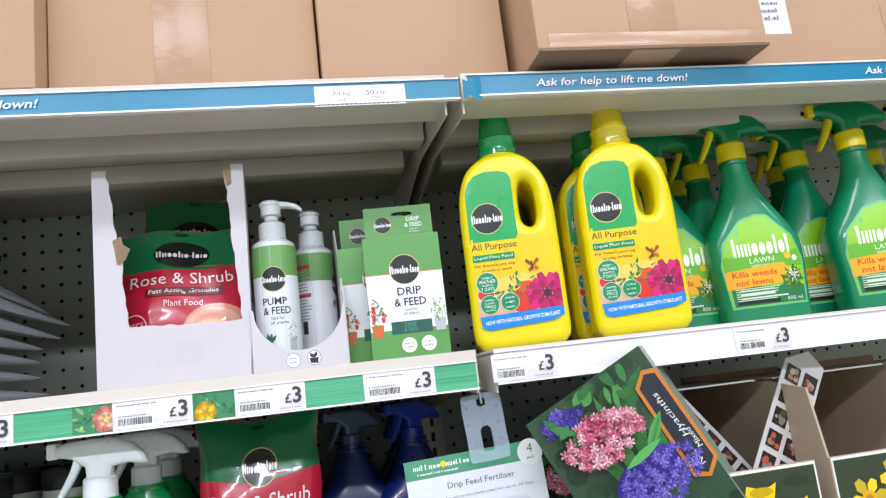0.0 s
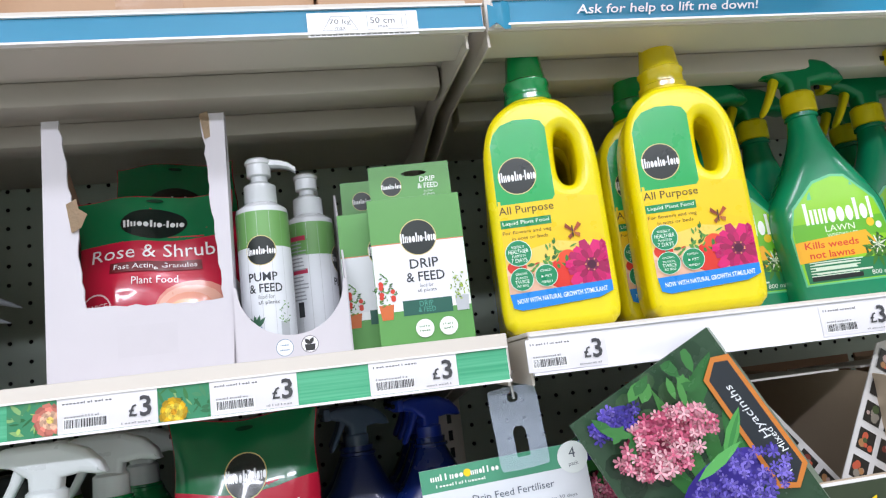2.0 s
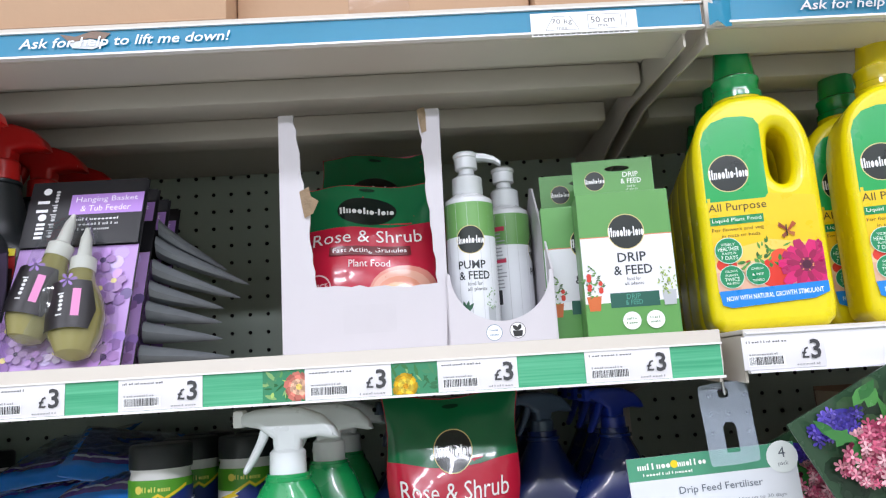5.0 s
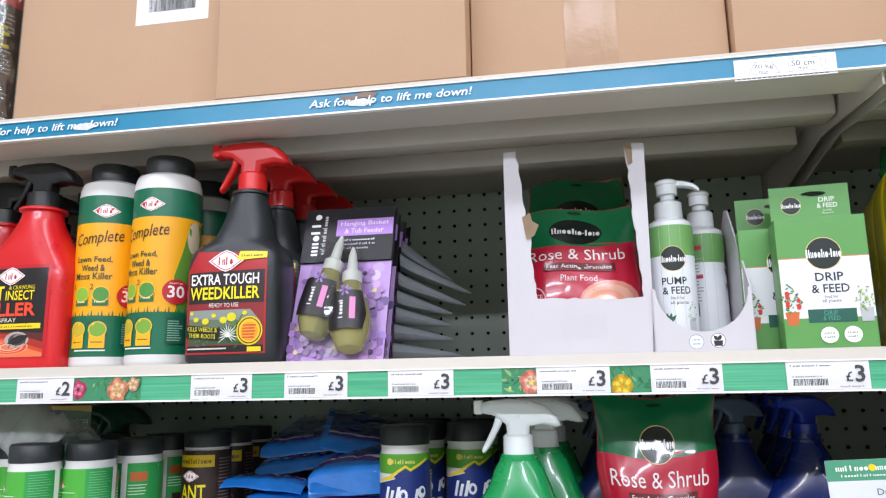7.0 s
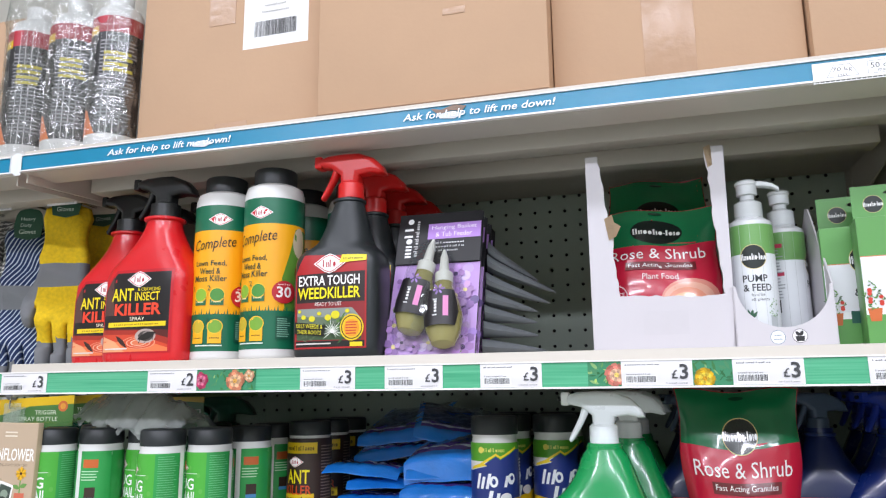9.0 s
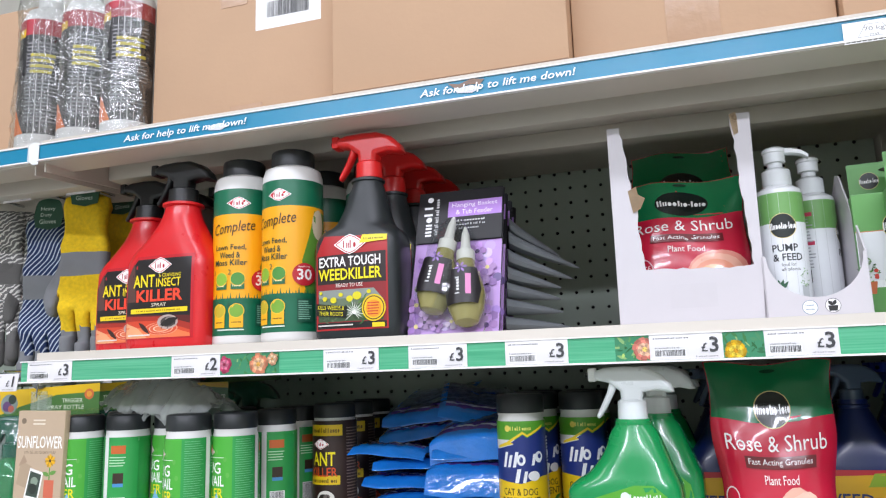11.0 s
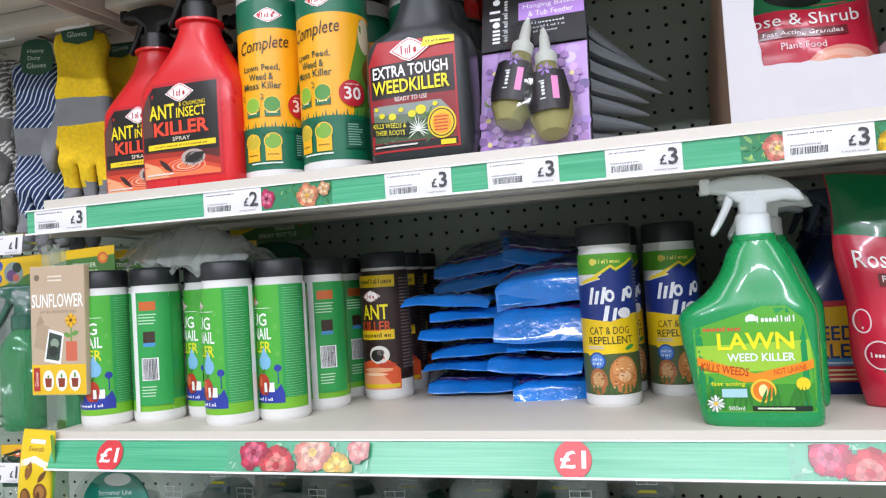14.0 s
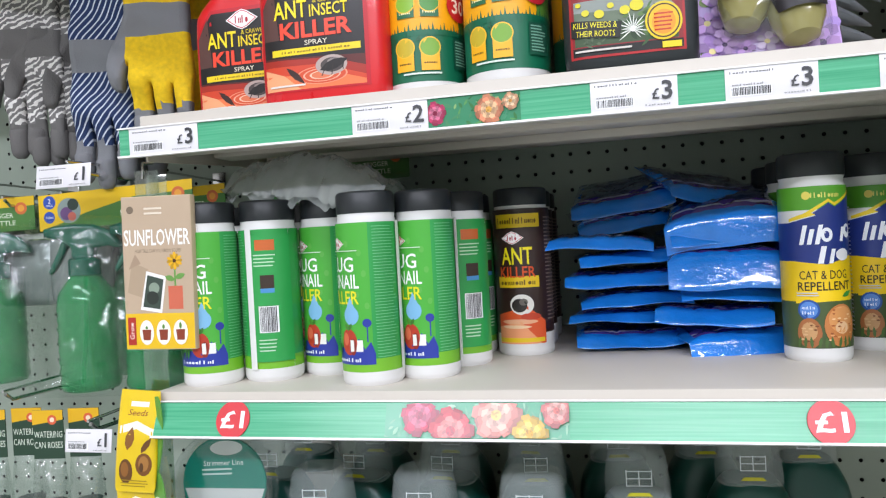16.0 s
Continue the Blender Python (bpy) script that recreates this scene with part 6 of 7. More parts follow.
# drip feeder card on a clear hanging tab
ob = thing("feeder_pack", -0.008, 0.900, 1.30, "white and green drip feed card on a clear hanging tab", "blister card", rz=-3, ry=-3)
hole = outline([(-6, 108), (-14, 106), (-18, 111), (-6, 113), (0, 117), (6, 113), (18, 111), (14, 106), (6, 108)], 2)
part("card", Geo().add(*slab([mm([(-74, -40), (76, -40), (76, 118), (-74, 118)]), mm(hole)], 0.0012), M("e3e6e8", 0.3)), ob)
sh = [R("4f9a78", -74, 98, 76, 118), R("dfe2e6", -74, -40, 76, 98)] + bars("f4f4ee", 7, -50, 110, 30, 5.5, 2) + [C("f0d020", -32, 110, 3.4)] + bars("f4f4ee", 7, -16, 110, 26, 5.5, 6) + bars("e8f0e8", 16, -38, 103, 46, 2.6, 3) + [T("5a6470", "Drip Feed Fertiliser", 6, 86, 8, 74), T("8a9098", "Provides the nutrients plants need for up to 30 days", 2, 74, 3.8, 120), C("e8eeea", 64, 106, 14), T("5a6068", "4", 64, 110, 9), T("5a6068", "pack", 64, 100, 4.5)]
art("print", ob, sh, flat(-0.0006), "green and white print")
bl = Loft([(-0.04, 0.05, 0.012, 3, 0), (-0.02, 0.058, 0.02, 3, 0), (0.05, 0.058, 0.02, 3, 0), (0.064, 0.05, 0.004, 3, 0)], 10, 28)
part("blister", Geo().add(*bl.geo(), BLISTER), ob)
ob = thing("hanging_tab", 0.004, 0.884, 1.405, "clear plastic hanging tab with a slot", "hang tab", ry=-4)
part("tab", Geo().add(*slab([mm(outline([(-22, 6), (-22, 30), (-22, 66), (-16, 72), (16, 72), (22, 66), (22, 30), (22, 6), (16, 2), (-16, 2)], 3)), mm([(-6, 12), (6, 12), (6, 34), (3, 38), (-3, 38), (-6, 34)]), mm(outline([(-4, 60), (4, 60), (4, 67), (-4, 67)], 3))], 0.0012), FROST), ob)
part("hook", Geo().add(*tube([(0, 0.03, 0.066), (0, 0.0, 0.066), (0, -0.004, 0.062), (0, -0.003, 0.078), (0.004, -0.003, 0.086)], 0.0014), CHROME), ob)

# hyacinth bag tilted out of its carton
def bent_card(name, pts, depth, mat, shapes, m, label, category, curl=0.0):
    ob = new(name)
    ob.matrix_basis = m
    tagged(ob, label, category)
    vf = slab([mm(pts)], depth)
    part("card", Geo().add(*vf, mat), ob)
    if shapes:
        art("print", ob, shapes, flat(-depth / 2), rough=0.25)
    return ob


rn = random.Random(3)
sh = [R("2f4a34", -88, -150, 60, 62)] + [C(rn.choice(("24402a", "3c5a3a", "1f3524")), rn.uniform(-80, 55), rn.uniform(-140, 55), rn.uniform(5, 12), n=9) for _ in range(40)]
sh += [leaf(rn.choice(("3c7a3c", "2f6a34", "4a8a44")), -30 + 10 * k, -60, rn.uniform(80, 120), 16, 100 - 14 * k) for k in range(8)] + [leaf("3a7a3e", -10, -40, 70, 18, 20), leaf("2f6a34", 0, 10, 60, 18, 35)]


def hyacinth(cx, cy, rx, ry, cols, n, seed):
    q, out = random.Random(seed), []
    for _ in range(n):
        a, r = q.uniform(0, 2 * math.pi), q.random() ** 0.5
        out += bloom(q.choice(cols), cx + rx * r * math.cos(a), cy + ry * r * math.sin(a), q.uniform(3.6, 6), 6, q.choice(cols), q.randrange(99), 0.35)
    return out


sh += [C("40369a", -56, 44, 19, 10), C("b84a6c", -30, 8, 40, 21), C("463a98", -6, -52, 44, 23)] + hyacinth(-56, 44, 22, 12, ("5a4ab8", "7a68d0", "4a3ca0"), 40, 3) + hyacinth(-30, 8, 44, 24, ("d8708c", "e898a8", "c85478", "f0b4bc"), 130, 5) + bush(-20, 40, 60, 16, ("3c7a3c", "2f6a34", "4a8a44"), 16, 7) + hyacinth(-30, 8, 42, 23, ("e07a94", "eca0b0", "d4607f", "f4bcc4"), 70, 15) + hyacinth(-6, -52, 48, 26, ("6a5cc0", "8474d4", "5244a4"), 115, 8) + [leaf("4f9a4c", -6, -24, 44, 11, 38), leaf("3c8442", -6, -25, 42, 4, 38), leaf("5aa858", -34, -24, 48, 9, 6)]
sh = [(c, [(max(-88, min(60, p[0])), max(-150, min(62, p[1]))) for p in w]) for c, w in sh]
hy = bent_card("bulb_bag", [(-88, -150), (60, -150), (60, 62), (-88, 62)], 0.002, M("2f4a34", 0.3), sh, pose(0.142, 0.838, 1.425, 0, -27, -6), "printed hyacinth bulb bag tilting out of its carton", "bulb bag")
part("side_fold", Geo().add([(0.060, 0.0, -0.15), (0.085, 0.05, -0.15), (0.085, 0.05, 0.05), (0.060, 0.0, 0.062)], [(0, 1, 2, 3)], M("8a9a86", 0.4)), hy)
art("chalkboard_label", hy, [P("c8782a", (28, -78), (44, -88), (62, -76), (61, 34), (46, 40), (29, 28)), P("1c242a", (32, -74), (44, -83), (58, -73), (57, 30), (46, 35), (33, 25)), T("e4e8e8", "Hyacinths", 46, -14, 9, 54, turn=94, shear=0.2), T("e4e8e8", "Mixed", 52, -46, 6, 24, turn=94, shear=0.2), T("e4e8e8", "N", 44, -70, 7, 6, turn=90)], flat(-0.0035), "dark chalkboard label with an orange border", rough=0.6)
# second hyacinth bag behind
copy_thing(hy, pose(0.150, 0.955, 1.385, 0, -24, 0))

# bulb cartons on the bottle bay's lower shelf
KRAFT = M("b7a58e", 0.7, vary=0.06, bump=0.1)


def bulb_carton(x0, x1, petals, mid, seed, trumpet):
    ob = thing("bulb_carton", (x0 + x1) / 2, 0.838 + 0.036, 1.235, "open bulb carton with printed yellow flowers in front", "carton", group="bulb cartons")
    w, d, h = (x1 - x0) / 2, 0.26, 0.130
    part("front_panel", Geo().add(*bx(-w, -0.036, 0.0, w, -0.033, h, 0.0008), KRAFT), ob)
    part("side_panel", Geo().add([(x, y, z) for x in (-w, -w + 0.003) for y, z in ((-0.033, 0), (d, 0), (d, 0.22), (0.05, 0.215), (-0.02, h + 0.075), (-0.033, h))], [(0, 1, 2, 3, 4, 5), (11, 10, 9, 8, 7, 6)] + [(i, 6 + i, 6 + (i + 1) % 6, (i + 1) % 6) for i in range(6)], KRAFT), ob, smooth=False)
    part("back_panel", Geo().add(*bx(-w, d - 0.003, 0, w, d, 0.225), CARD_IN), ob)
    part("top_flap", Geo().add(*bx(-w + 0.003, 0.04, 0.217, w - 0.004, 0.16, 0.219), M("c9c6c0", 0.6)), ob)
    q = random.Random(seed)
    W, H = w * 1000 - 3, h * 1000
    sh = [R("e6e4e0", -W - 2, 1, W + 2, H - 1), R("35402c", -W, 2, W, H - 4)] + [C(q.choice(("2a3524", "48553a", "586a40", "6a3038")), q.uniform(-W + 9, W - 9), q.uniform(12, H - 16), q.uniform(4, 9), n=9) for _ in range(40)]
    for k in range(3):
        cx, cy = -W * 0.55 + k * W * 0.52, H * (0.58 + 0.14 * (k % 2))
        sh.append(R("5a8a30", cx - 2, 4, cx + 2, cy))
        if trumpet:
            sh += bloom(petals, cx, cy + 6, 24, 6, mid, seed + k, 0.42) + [C(mid, cx, cy + 6, 9), C(shade(mid, 0.8), cx, cy + 6, 5)]
        else:
            sh += [P(petals, (cx - 5, cy - 26), (cx + 4, cy - 26), (cx + 16, cy + 10), (cx + 19, cy + 20), (cx + 4, cy + 14), (cx - 16, cy + 20), (cx - 19, cy + 12)), C(shade(petals, 0.8), cx, cy + 12, 14, 5), R(mid, cx - 1.5, cy, cx + 1.5, cy + 14)]
    art("print", ob, sh, flat(-0.0365), "printed yellow flowers", rough=0.3)
    return ob


bulb_carton(0.212, 0.350, "f0cc14", "d89a10", 3, False)
bulb_carton(0.368, 0.53, "f2d030", "e8a814", 6, True)
bulb_carton(0.54, 0.70, "f2d030", "e8a814", 8, True)
pc = thing("photo_card", 0.350, 0.895, 1.372, "white card strip with rows of small flower photographs", "photo card", ry=33, rz=8)
part("card", Geo().add(*slab([mm([(-28, -40), (28, -40), (28, 118), (0, 128), (-28, 104)])], 0.0014), M("d6d4d0", 0.45)), pc)
q = random.Random(6)
sh = []
for r in range(5):
    for c in range(2):
        cx, cy = -13 + c * 26, -22 + r * 28
        sh += [R("2c2a26", cx - 10, cy - 10, cx + 10, cy + 11)] + [C(q.choice(("7a3a30", "a87a50", "4a5a38", "8a8478", "b09890", "c05a40")), cx + q.uniform(-6, 6), cy + q.uniform(-6, 6), q.uniform(2, 4.5), n=8) for _ in range(7)]
art("photo_print", pc, sh, flat(-0.0007))
copy_thing(pc, pose(0.300, 0.94, 1.352, 0, -38, 0))

# capped bottles below
TEAL = M("0a4a40", 0.3)
capm = M("c6d2d0", 0.25, coat=0.4, alpha=0.26)
# rearmost row, y 1.20 to 1.22, is added to darken the lit back panel
for k, (x, y) in enumerate(((-1.188, 0.985), (-1.078, 0.985), (-0.957, 0.985), (-0.838, 0.985), (-1.19, 1.10), (-1.07, 1.10), (-0.955, 1.10), (-0.846, 1.10), (-0.728, 1.06), (-0.60, 1.12), (-1.19, 1.21), (-1.08, 1.21), (-0.97, 1.21), (-0.86, 1.21), (-0.75, 1.20), (-0.64, 1.22), (-0.52, 1.21))):
    if k == 0:
        cbm = thing("concentrate_bottle", x, y, 0.93, "teal bottle with a large frosted measuring cap", "bottle", group="capped bottles")
        part("body", Geo().add(*Loft([(0, 0.045, 0.03, 4, 0), (0.006, 0.05, 0.036, 4, 0), (0.10, 0.05, 0.036, 4, 0), (0.135, 0.04, 0.032, 3, 0), (0.15, 0.03, 0.028, 2.4, 0)], 20, 32).geo(), TEAL), cbm)
        part("cap", Geo().add(*Loft([(0.148, 0.036, 0.028, 4, 0), (0.16, 0.036, 0.028, 4, 0), (0.19, 0.0325, 0.025, 4, 0), (0.199, 0.030, 0.022, 3.5, 0), (0.203, 0.024, 0.018, 3, 0)], 16, 32).geo(), capm), cbm)
        art("scale_print", cbm, [R("e2e8e8", -14, 166, 14, 167), R("e2e8e8", -14, 174, 14, 175), R("e2e8e8", -14, 182, 14, 183), R("e2e8e8", -14, 166, -13, 184), R("e2e8e8", 13, 166, 14, 184), R("e2e8e8", -0.5, 166, 0.5, 184), P("c8c420", (-14, 155), (14, 155), (10, 159), (-10, 159))], flat(-0.0285))
    else:
        copy_thing(cbm, pose(x, y, 0.93 + (0.004 if k > 3 else 0), 0, 0, (k * 37) % 13 - 6))
reel = thing("line_reel_pack", -1.165, 0.925, 1.06, "clear pack of strimmer line with a teal card", "reel pack", rz=10)
part("card", Geo().add(*slab([[(0.046 * math.cos(a * 0.1963), 0.07 + 0.05 * math.sin(a * 0.1963)) for a in range(32)]], 0.003), M("0f8a78", 0.35)), reel)
art("print", reel, [C("e8ecea", 4, 108, 18, 8)] + [T("e8f4f0", "Strimmer Line", 0, 92, 6, 44)] + lines("c8e4dc", -24, 22, 84, 2, 5, 2) + [P("e6e8e6", (-36, 40), (36, 40), (44, 62), (-44, 66))], flat(-0.0016))
part("bubble", Geo().add(*slab([[(0.058 * math.cos(a * 0.1963), 0.066 + 0.062 * math.sin(a * 0.1963)) for a in range(32)]], 0.03, 0.01, 3), BLISTER), reel)
setp = Geo().add(*bx(-0.06, 0, 0, 0.06, 0.10, 0.13, 0.004), M("d8cfbe", 0.5))
solo("paper_box", setp, "cream paper box with small print on the lower shelf", "box", m=pose(-1.15, 1.17, 0.93))


# ---- glove bay ----
def hook(x, z, y1, label="chrome wire display hook"):
    ob = thing("display_hook", x, BACK, z, label, "display hook", group="display hooks")
    d = BACK - y1
    part("arm", Geo().add(*tube([(0, 0, 0), (0, -d * 0.5, 0.001), (0, -d + 0.01, 0.004), (0, -d, 0.012)], 0.0024), CHROME), ob)
    part("tag_arm", Geo().add(*tube([(0, 0, 0.016), (0, -d * 0.5, 0.02), (0, -d - 0.004, 0.016)], 0.0018), CHROME), ob)
    part("back_plate", Geo().add(*bx(-0.012, -0.004, -0.01, 0.012, 0.0, 0.03, 0.001), CHROME), ob)


GLOVE = [(-30, 2), (-34, -60), (-36, -95), (-50, -120), (-58, -150), (-56, -176), (-44, -180), (-38, -160), (-34, -150), (-33, -190), (-30, -222), (-20, -232), (-12, -222), (-10, -180), (-6, -180), (-5, -232), (2, -246), (12, -238), (14, -182), (17, -182), (20, -226), (28, -236), (36, -226), (37, -180), (38, -120), (34, -60), (32, 2)]


def glove(x, y, z, mat, grey, label, rz, k=1.0, flip=1, header=True, cuff=None):
    ob = thing("garden_glove", x, y, z, label, "glove", rz=rz, group="garden gloves")
    pts = outline([(a * flip, b) for a, b in GLOVE], 3)
    if flip < 0:
        pts = pts[::-1]
    vf = slab([mm(pts, 0.001 * k)], 0.026, 0.009, 3)
    bm = bmesh.new()
    bv = [bm.verts.new(p) for p in vf[0]]
    for f in vf[1]:
        bm.faces.new([bv[i] for i in f])
    cuts = [(Vector((0, 0, -0.012 * i * k)), Vector((0, 0, 1))) for i in range(0, 21)] + [(Vector(((-0.054 + 0.009 * i) * k, 0, 0)), Vector((1, 0, 0))) for i in range(12)]
    for co, no in cuts:
        bmesh.ops.bisect_plane(bm, geom=bm.verts[:] + bm.edges[:] + bm.faces[:], plane_co=co, plane_no=no)
    for p in bm.verts:
        x, y, z = p.co
        y *= 0.8 + 0.5 * noise.noise(Vector((x * 30, 0.3, z * 18)))
        y += 0.005 * math.sin(z * 70 + x * 40) + 0.004 * noise.noise(Vector((x * 60, 3.7, z * 60)))
        p.co.y = y
    bm.verts.index_update()
    g = Geo()
    s0, s1 = g.slot(mat), g.slot(grey)
    g.v, g.f = [tuple(p.co) for p in bm.verts], [tuple(p.index for p in f.verts) for f in bm.faces]
    for f in bm.faces:
        c = f.calc_center_median()
        g.m.append(s1 if (c.z < -0.2 * k or c.x * flip < -0.036 * k or -0.12 * k < c.z < -0.085 * k) else s0)
    bm.free()
    part("hand_piece", g, ob, angle=70)
    for fx, fz in ((-21, -216), (4, -226), (28, -218)):
        part("finger_tip", Geo().add(*moved(Loft([(-0.032, 0.006, 0.006, 2, 0), (-0.024, 0.011, 0.012, 2, 0), (0.0, 0.012, 0.0145, 2.4, 0), (0.006, 0.0115, 0.012, 2.4, 0)], 10, 20).geo(), pose(fx * 0.001 * k * flip, 0, fz * 0.001 * k)), grey), ob)
    if header:
        part("header_card", Geo().add(*slab([mm(outline([(-22, 0), (-22, 40), (-10, 50), (12, 50), (24, 40), (24, 0)], 2))], 0.0012), M("1f4a34", 0.5)), ob)
        hd = ob.children[-1]
        hd.matrix_basis = pose(0.004, -0.018, -0.012)
        art("header_print", hd, [T("c8d4c8", "Heavy", 0, 32, 8, 26), T("c8d4c8", "Duty", -3, 21, 8, 20), T("c8d4c8", "Gloves", 0, 10, 8, 30)], flat(-0.0006))
    return ob


GREY_K = M("7d7f82", 0.85, bump=0.3, bscale=500)
NAVY_S = stripes("navy_striped_knit", "22355c", "c9d2de", 46, turn=55, edge=0.8)
YEL_S = M("e6be14", 0.85, vary=0.3, scale=160, bump=0.4, bscale=300)
ZIG = stripes("grey_zigzag_knit", "7a7876", "e8e5e0", 42, turn=35, zig=6.0)
gy = glove(-1.292, 1.04, 1.795, YEL_S, GREY_K, "yellow dotted garden glove with grey finger tips", 12, 1.12)
gb = glove(-1.385, 1.055, 1.765, NAVY_S, GREY_K, "navy and white striped garden glove with grey tips", 14, 1.15, -1)
copy_thing(gb, pose(-1.37, 1.12, 1.765, 0, 3, 6))
gz = glove(-1.505, 1.065, 1.79, ZIG, M("6a6866", 0.9, bump=0.4, bscale=500), "grey and white zigzag garden glove on a hook", 20, 1.08, header=False)
for k in range(3):
    copy_thing(gz, pose(-1.475 + 0.028 * k, 1.09 + 0.02 * k, 1.79 - 0.006 * k, 0, 4 - 3 * k, 40 + 12 * k))
copy_thing(gy, pose(-1.28, 1.12, 1.795, 0, -3, 4))
hook(-1.29, 1.812, 1.02)
hook(-1.385, 1.812, 1.02)
hook(-1.50, 1.812, 1.03)
price(-1.282, 1.012, 1.797, 0.062, 0.027, 1, "small white price label reading £1 on a glove hook", 41, rx=-10)
price(-1.42, 1.012, 1.797, 0.062, 0.027, 1, "white price label reading £1 on a second glove hook", 42, rx=-10)

# spray bottle twin packs
hook(-1.39, 1.487, 0.985)
price(-1.392, 0.975, 1.4705, 0.078, 0.0285, 1, "white hook price label reading £1 over spray bottles", 43, rx=-8)


def twin_pack(x, y, z, rz=0.0, header=True):
    ob = thing("spray_bottle_pack", x, y, z, "clear bag of two green spray bottles under a yellow header", "spray pack", rz=rz, group="spray packs")
    if header:
        hd = part("header_card", Geo().add(*slab([mm([(-108, 214), (112, 222), (112, 272), (-108, 262)])], 0.0012), M("3a6a34", 0.4)), ob)
        sh = [P("4a7a38", (-108, 214), (112, 222), (112, 272), (-108, 262)), P("e6bc1c", (-108, 214), (-104, 214), (-40, 236), (30, 254), (112, 258), (112, 272), (-108, 262)), C("8a9a94", -64, 240, 17), C("6a4a7a", -68, 236, 9), C("c86a5a", -60, 232, 6), C("2c3c34", -58, 248, 8), C("2f4fa8", -92, 252, 9), T("eef2f8", "2", -92, 254, 6), T("eef2f8", "PACK", -92, 248, 3, 10), C("2f4fa8", -93, 232, 8), T("eef2f8", "330ml", -93, 232, 3, 11), T("e8ecd8", "SPRAY BOTTLE", 46, 233, 7, 74), C("d8703a", 92, 254, 9), C("e8a03a", 92, 254, 5), T("e8ecd8", "TRIGGER", 60, 244, 7, 40)]
        art("header_print", hd, sh, flat(-0.0006))
    for bx0 in (-0.046, 0.048):
        glass = GREEN_PET
        bt = part("bottle", Geo().add(*lathe([(0.034, 0.0), (0.038, 0.006)] + [(0.038 - 0.0018 * (k % 2), 0.012 + 0.007 * k) for k in range(15)] + [(0.034, 0.13), (0.02, 0.15), (0.014, 0.158)], 28, bx0), glass), ob, "see-through green bottle")
        part("dip_tube", Geo().add(*tube([(bx0, 0, 0.16), (bx0 - 0.004, 0, 0.08), (bx0 - 0.012, 0, 0.006)], 0.0025), M("2a8a5a", 0.4)), bt)
        m = pose(bx0, 0, 0.166, 0, 0, 12) @ Matrix.Scale(1.2, 4)
        tm = M("0d5c48", 0.25, coat=0.5)
        part("spray_head", Geo().add(*moved(lathe([(0.0155, -0.012), (0.0172, -0.011), (0.0168, 0.006), (0.012, 0.01)], 28, wob=lambda q: 1 + 0.02 * (q % 2)), m), tm).add(*moved(slab([mm(HEAD, 0.0009)], 0.022, 0.005), m), tm).add(*moved(slab([mm(outline(TRIG, 2), 0.0009)], 0.012, 0.003), m), tm), ob)
    n, v, f = 48, [], []
    for s in (-1, 1):
        for j in range(27):
            for i in range(n + 1):
                a, b = -1 + 2 * i / n, j / 26
                t = max(0, 1 - abs(a) ** 4) ** 0.5 * max(0, 1 - abs(2 * b - 1) ** 4) ** 0.5
                w = 0.012 * noise.noise(Vector((a * 3.2, b * 4, s * 3.0))) + 0.004 * noise.noise(Vector((a * 9, b * 9, s))) + 0.012 * max(0.0, 0.25 - abs(noise.noise(Vector((a * 5 + b * 2.2, b * 1.6 - a, s + 4)))))
                v.append((a * (0.122 + 0.012 * (1 - b)), s * (0.048 * t + 0.001) + w * (0.3 + t) * s, -0.012 + 0.245 * b))
    k = (n + 1) * 27
    for q in (0, k):
        for j in range(26):
            for i in range(n):
                a = q + j * (n + 1) + i
                f.append((a, a + 1, a + n + 2, a + n + 1))
    part("bag", Geo().add(v, f, BAG), ob, "crinkled clear bag")
    return ob


tp = twin_pack(-1.386, 1.058, 1.208, 6)
copy_thing(tp, pose(-1.40, 1.17, 1.21, 0, 0, 3))
hook(-1.68, 1.487, 1.03)
twin_pack(-1.68, 1.10, 1.208, 12)


def leaf_packet(x, y, z, seed, rz):
    """A flat hanging packet with a leafy print over a clear pouch."""
    ob = thing("leaf_print_packet", x, y, z, "hanging packet with a leafy green print over a silvery pouch", "packet", rz=rz, group="leaf print packets")
    q = random.Random(seed)
    part("header_card", Geo().add(*slab([mm([(-48, 96), (48, 96), (48, 150), (-48, 150)])], 0.0012), M("3d5a3a", 0.45)), ob)
    art("header_print", ob, [R("54704a", -48, 96, 48, 150)] + bush(0, 122, 44, 24, ("6f8a5c", "94a87c", "3c5434", "b4bc98"), 90, seed) + [R("e2e4da", -20, 100, 34, 108)], flat(-0.0007))
    puffy = Loft([(0.0, 0.044, 0.002, 3, 0), (0.012, 0.047, 0.012, 2.8, 0), (0.05, 0.047, 0.017, 2.6, 0), (0.085, 0.047, 0.008, 2.8, 0), (0.098, 0.046, 0.001, 3, 0)], 18, 32)
    part("pouch", Geo().add(*puffy.geo(), M("8a918f", 0.2, metal=0.3, vary=0.3, scale=40, bump=1.0, bscale=60)), ob, "crinkled silvery pouch")
    return ob


lp = leaf_packet(-1.50, 1.13, 1.318, 3, 8)
copy_thing(lp, pose(-1.60, 1.14, 1.316, 0, 0, 6))
copy_thing(lp, pose(-1.495, 1.17, 1.319, 0, 0, 8))
copy_thing(lp, pose(-1.70, 1.15, 1.318, 0, 0, 4))
for x in (-1.50, -1.60, -1.70):
    hook(x, 1.462, 1.10)
# packs pushed in behind the tubs
copy_thing(tp, pose(-1.135, 1.24, LOW + 0.013, 0, 0, -4))

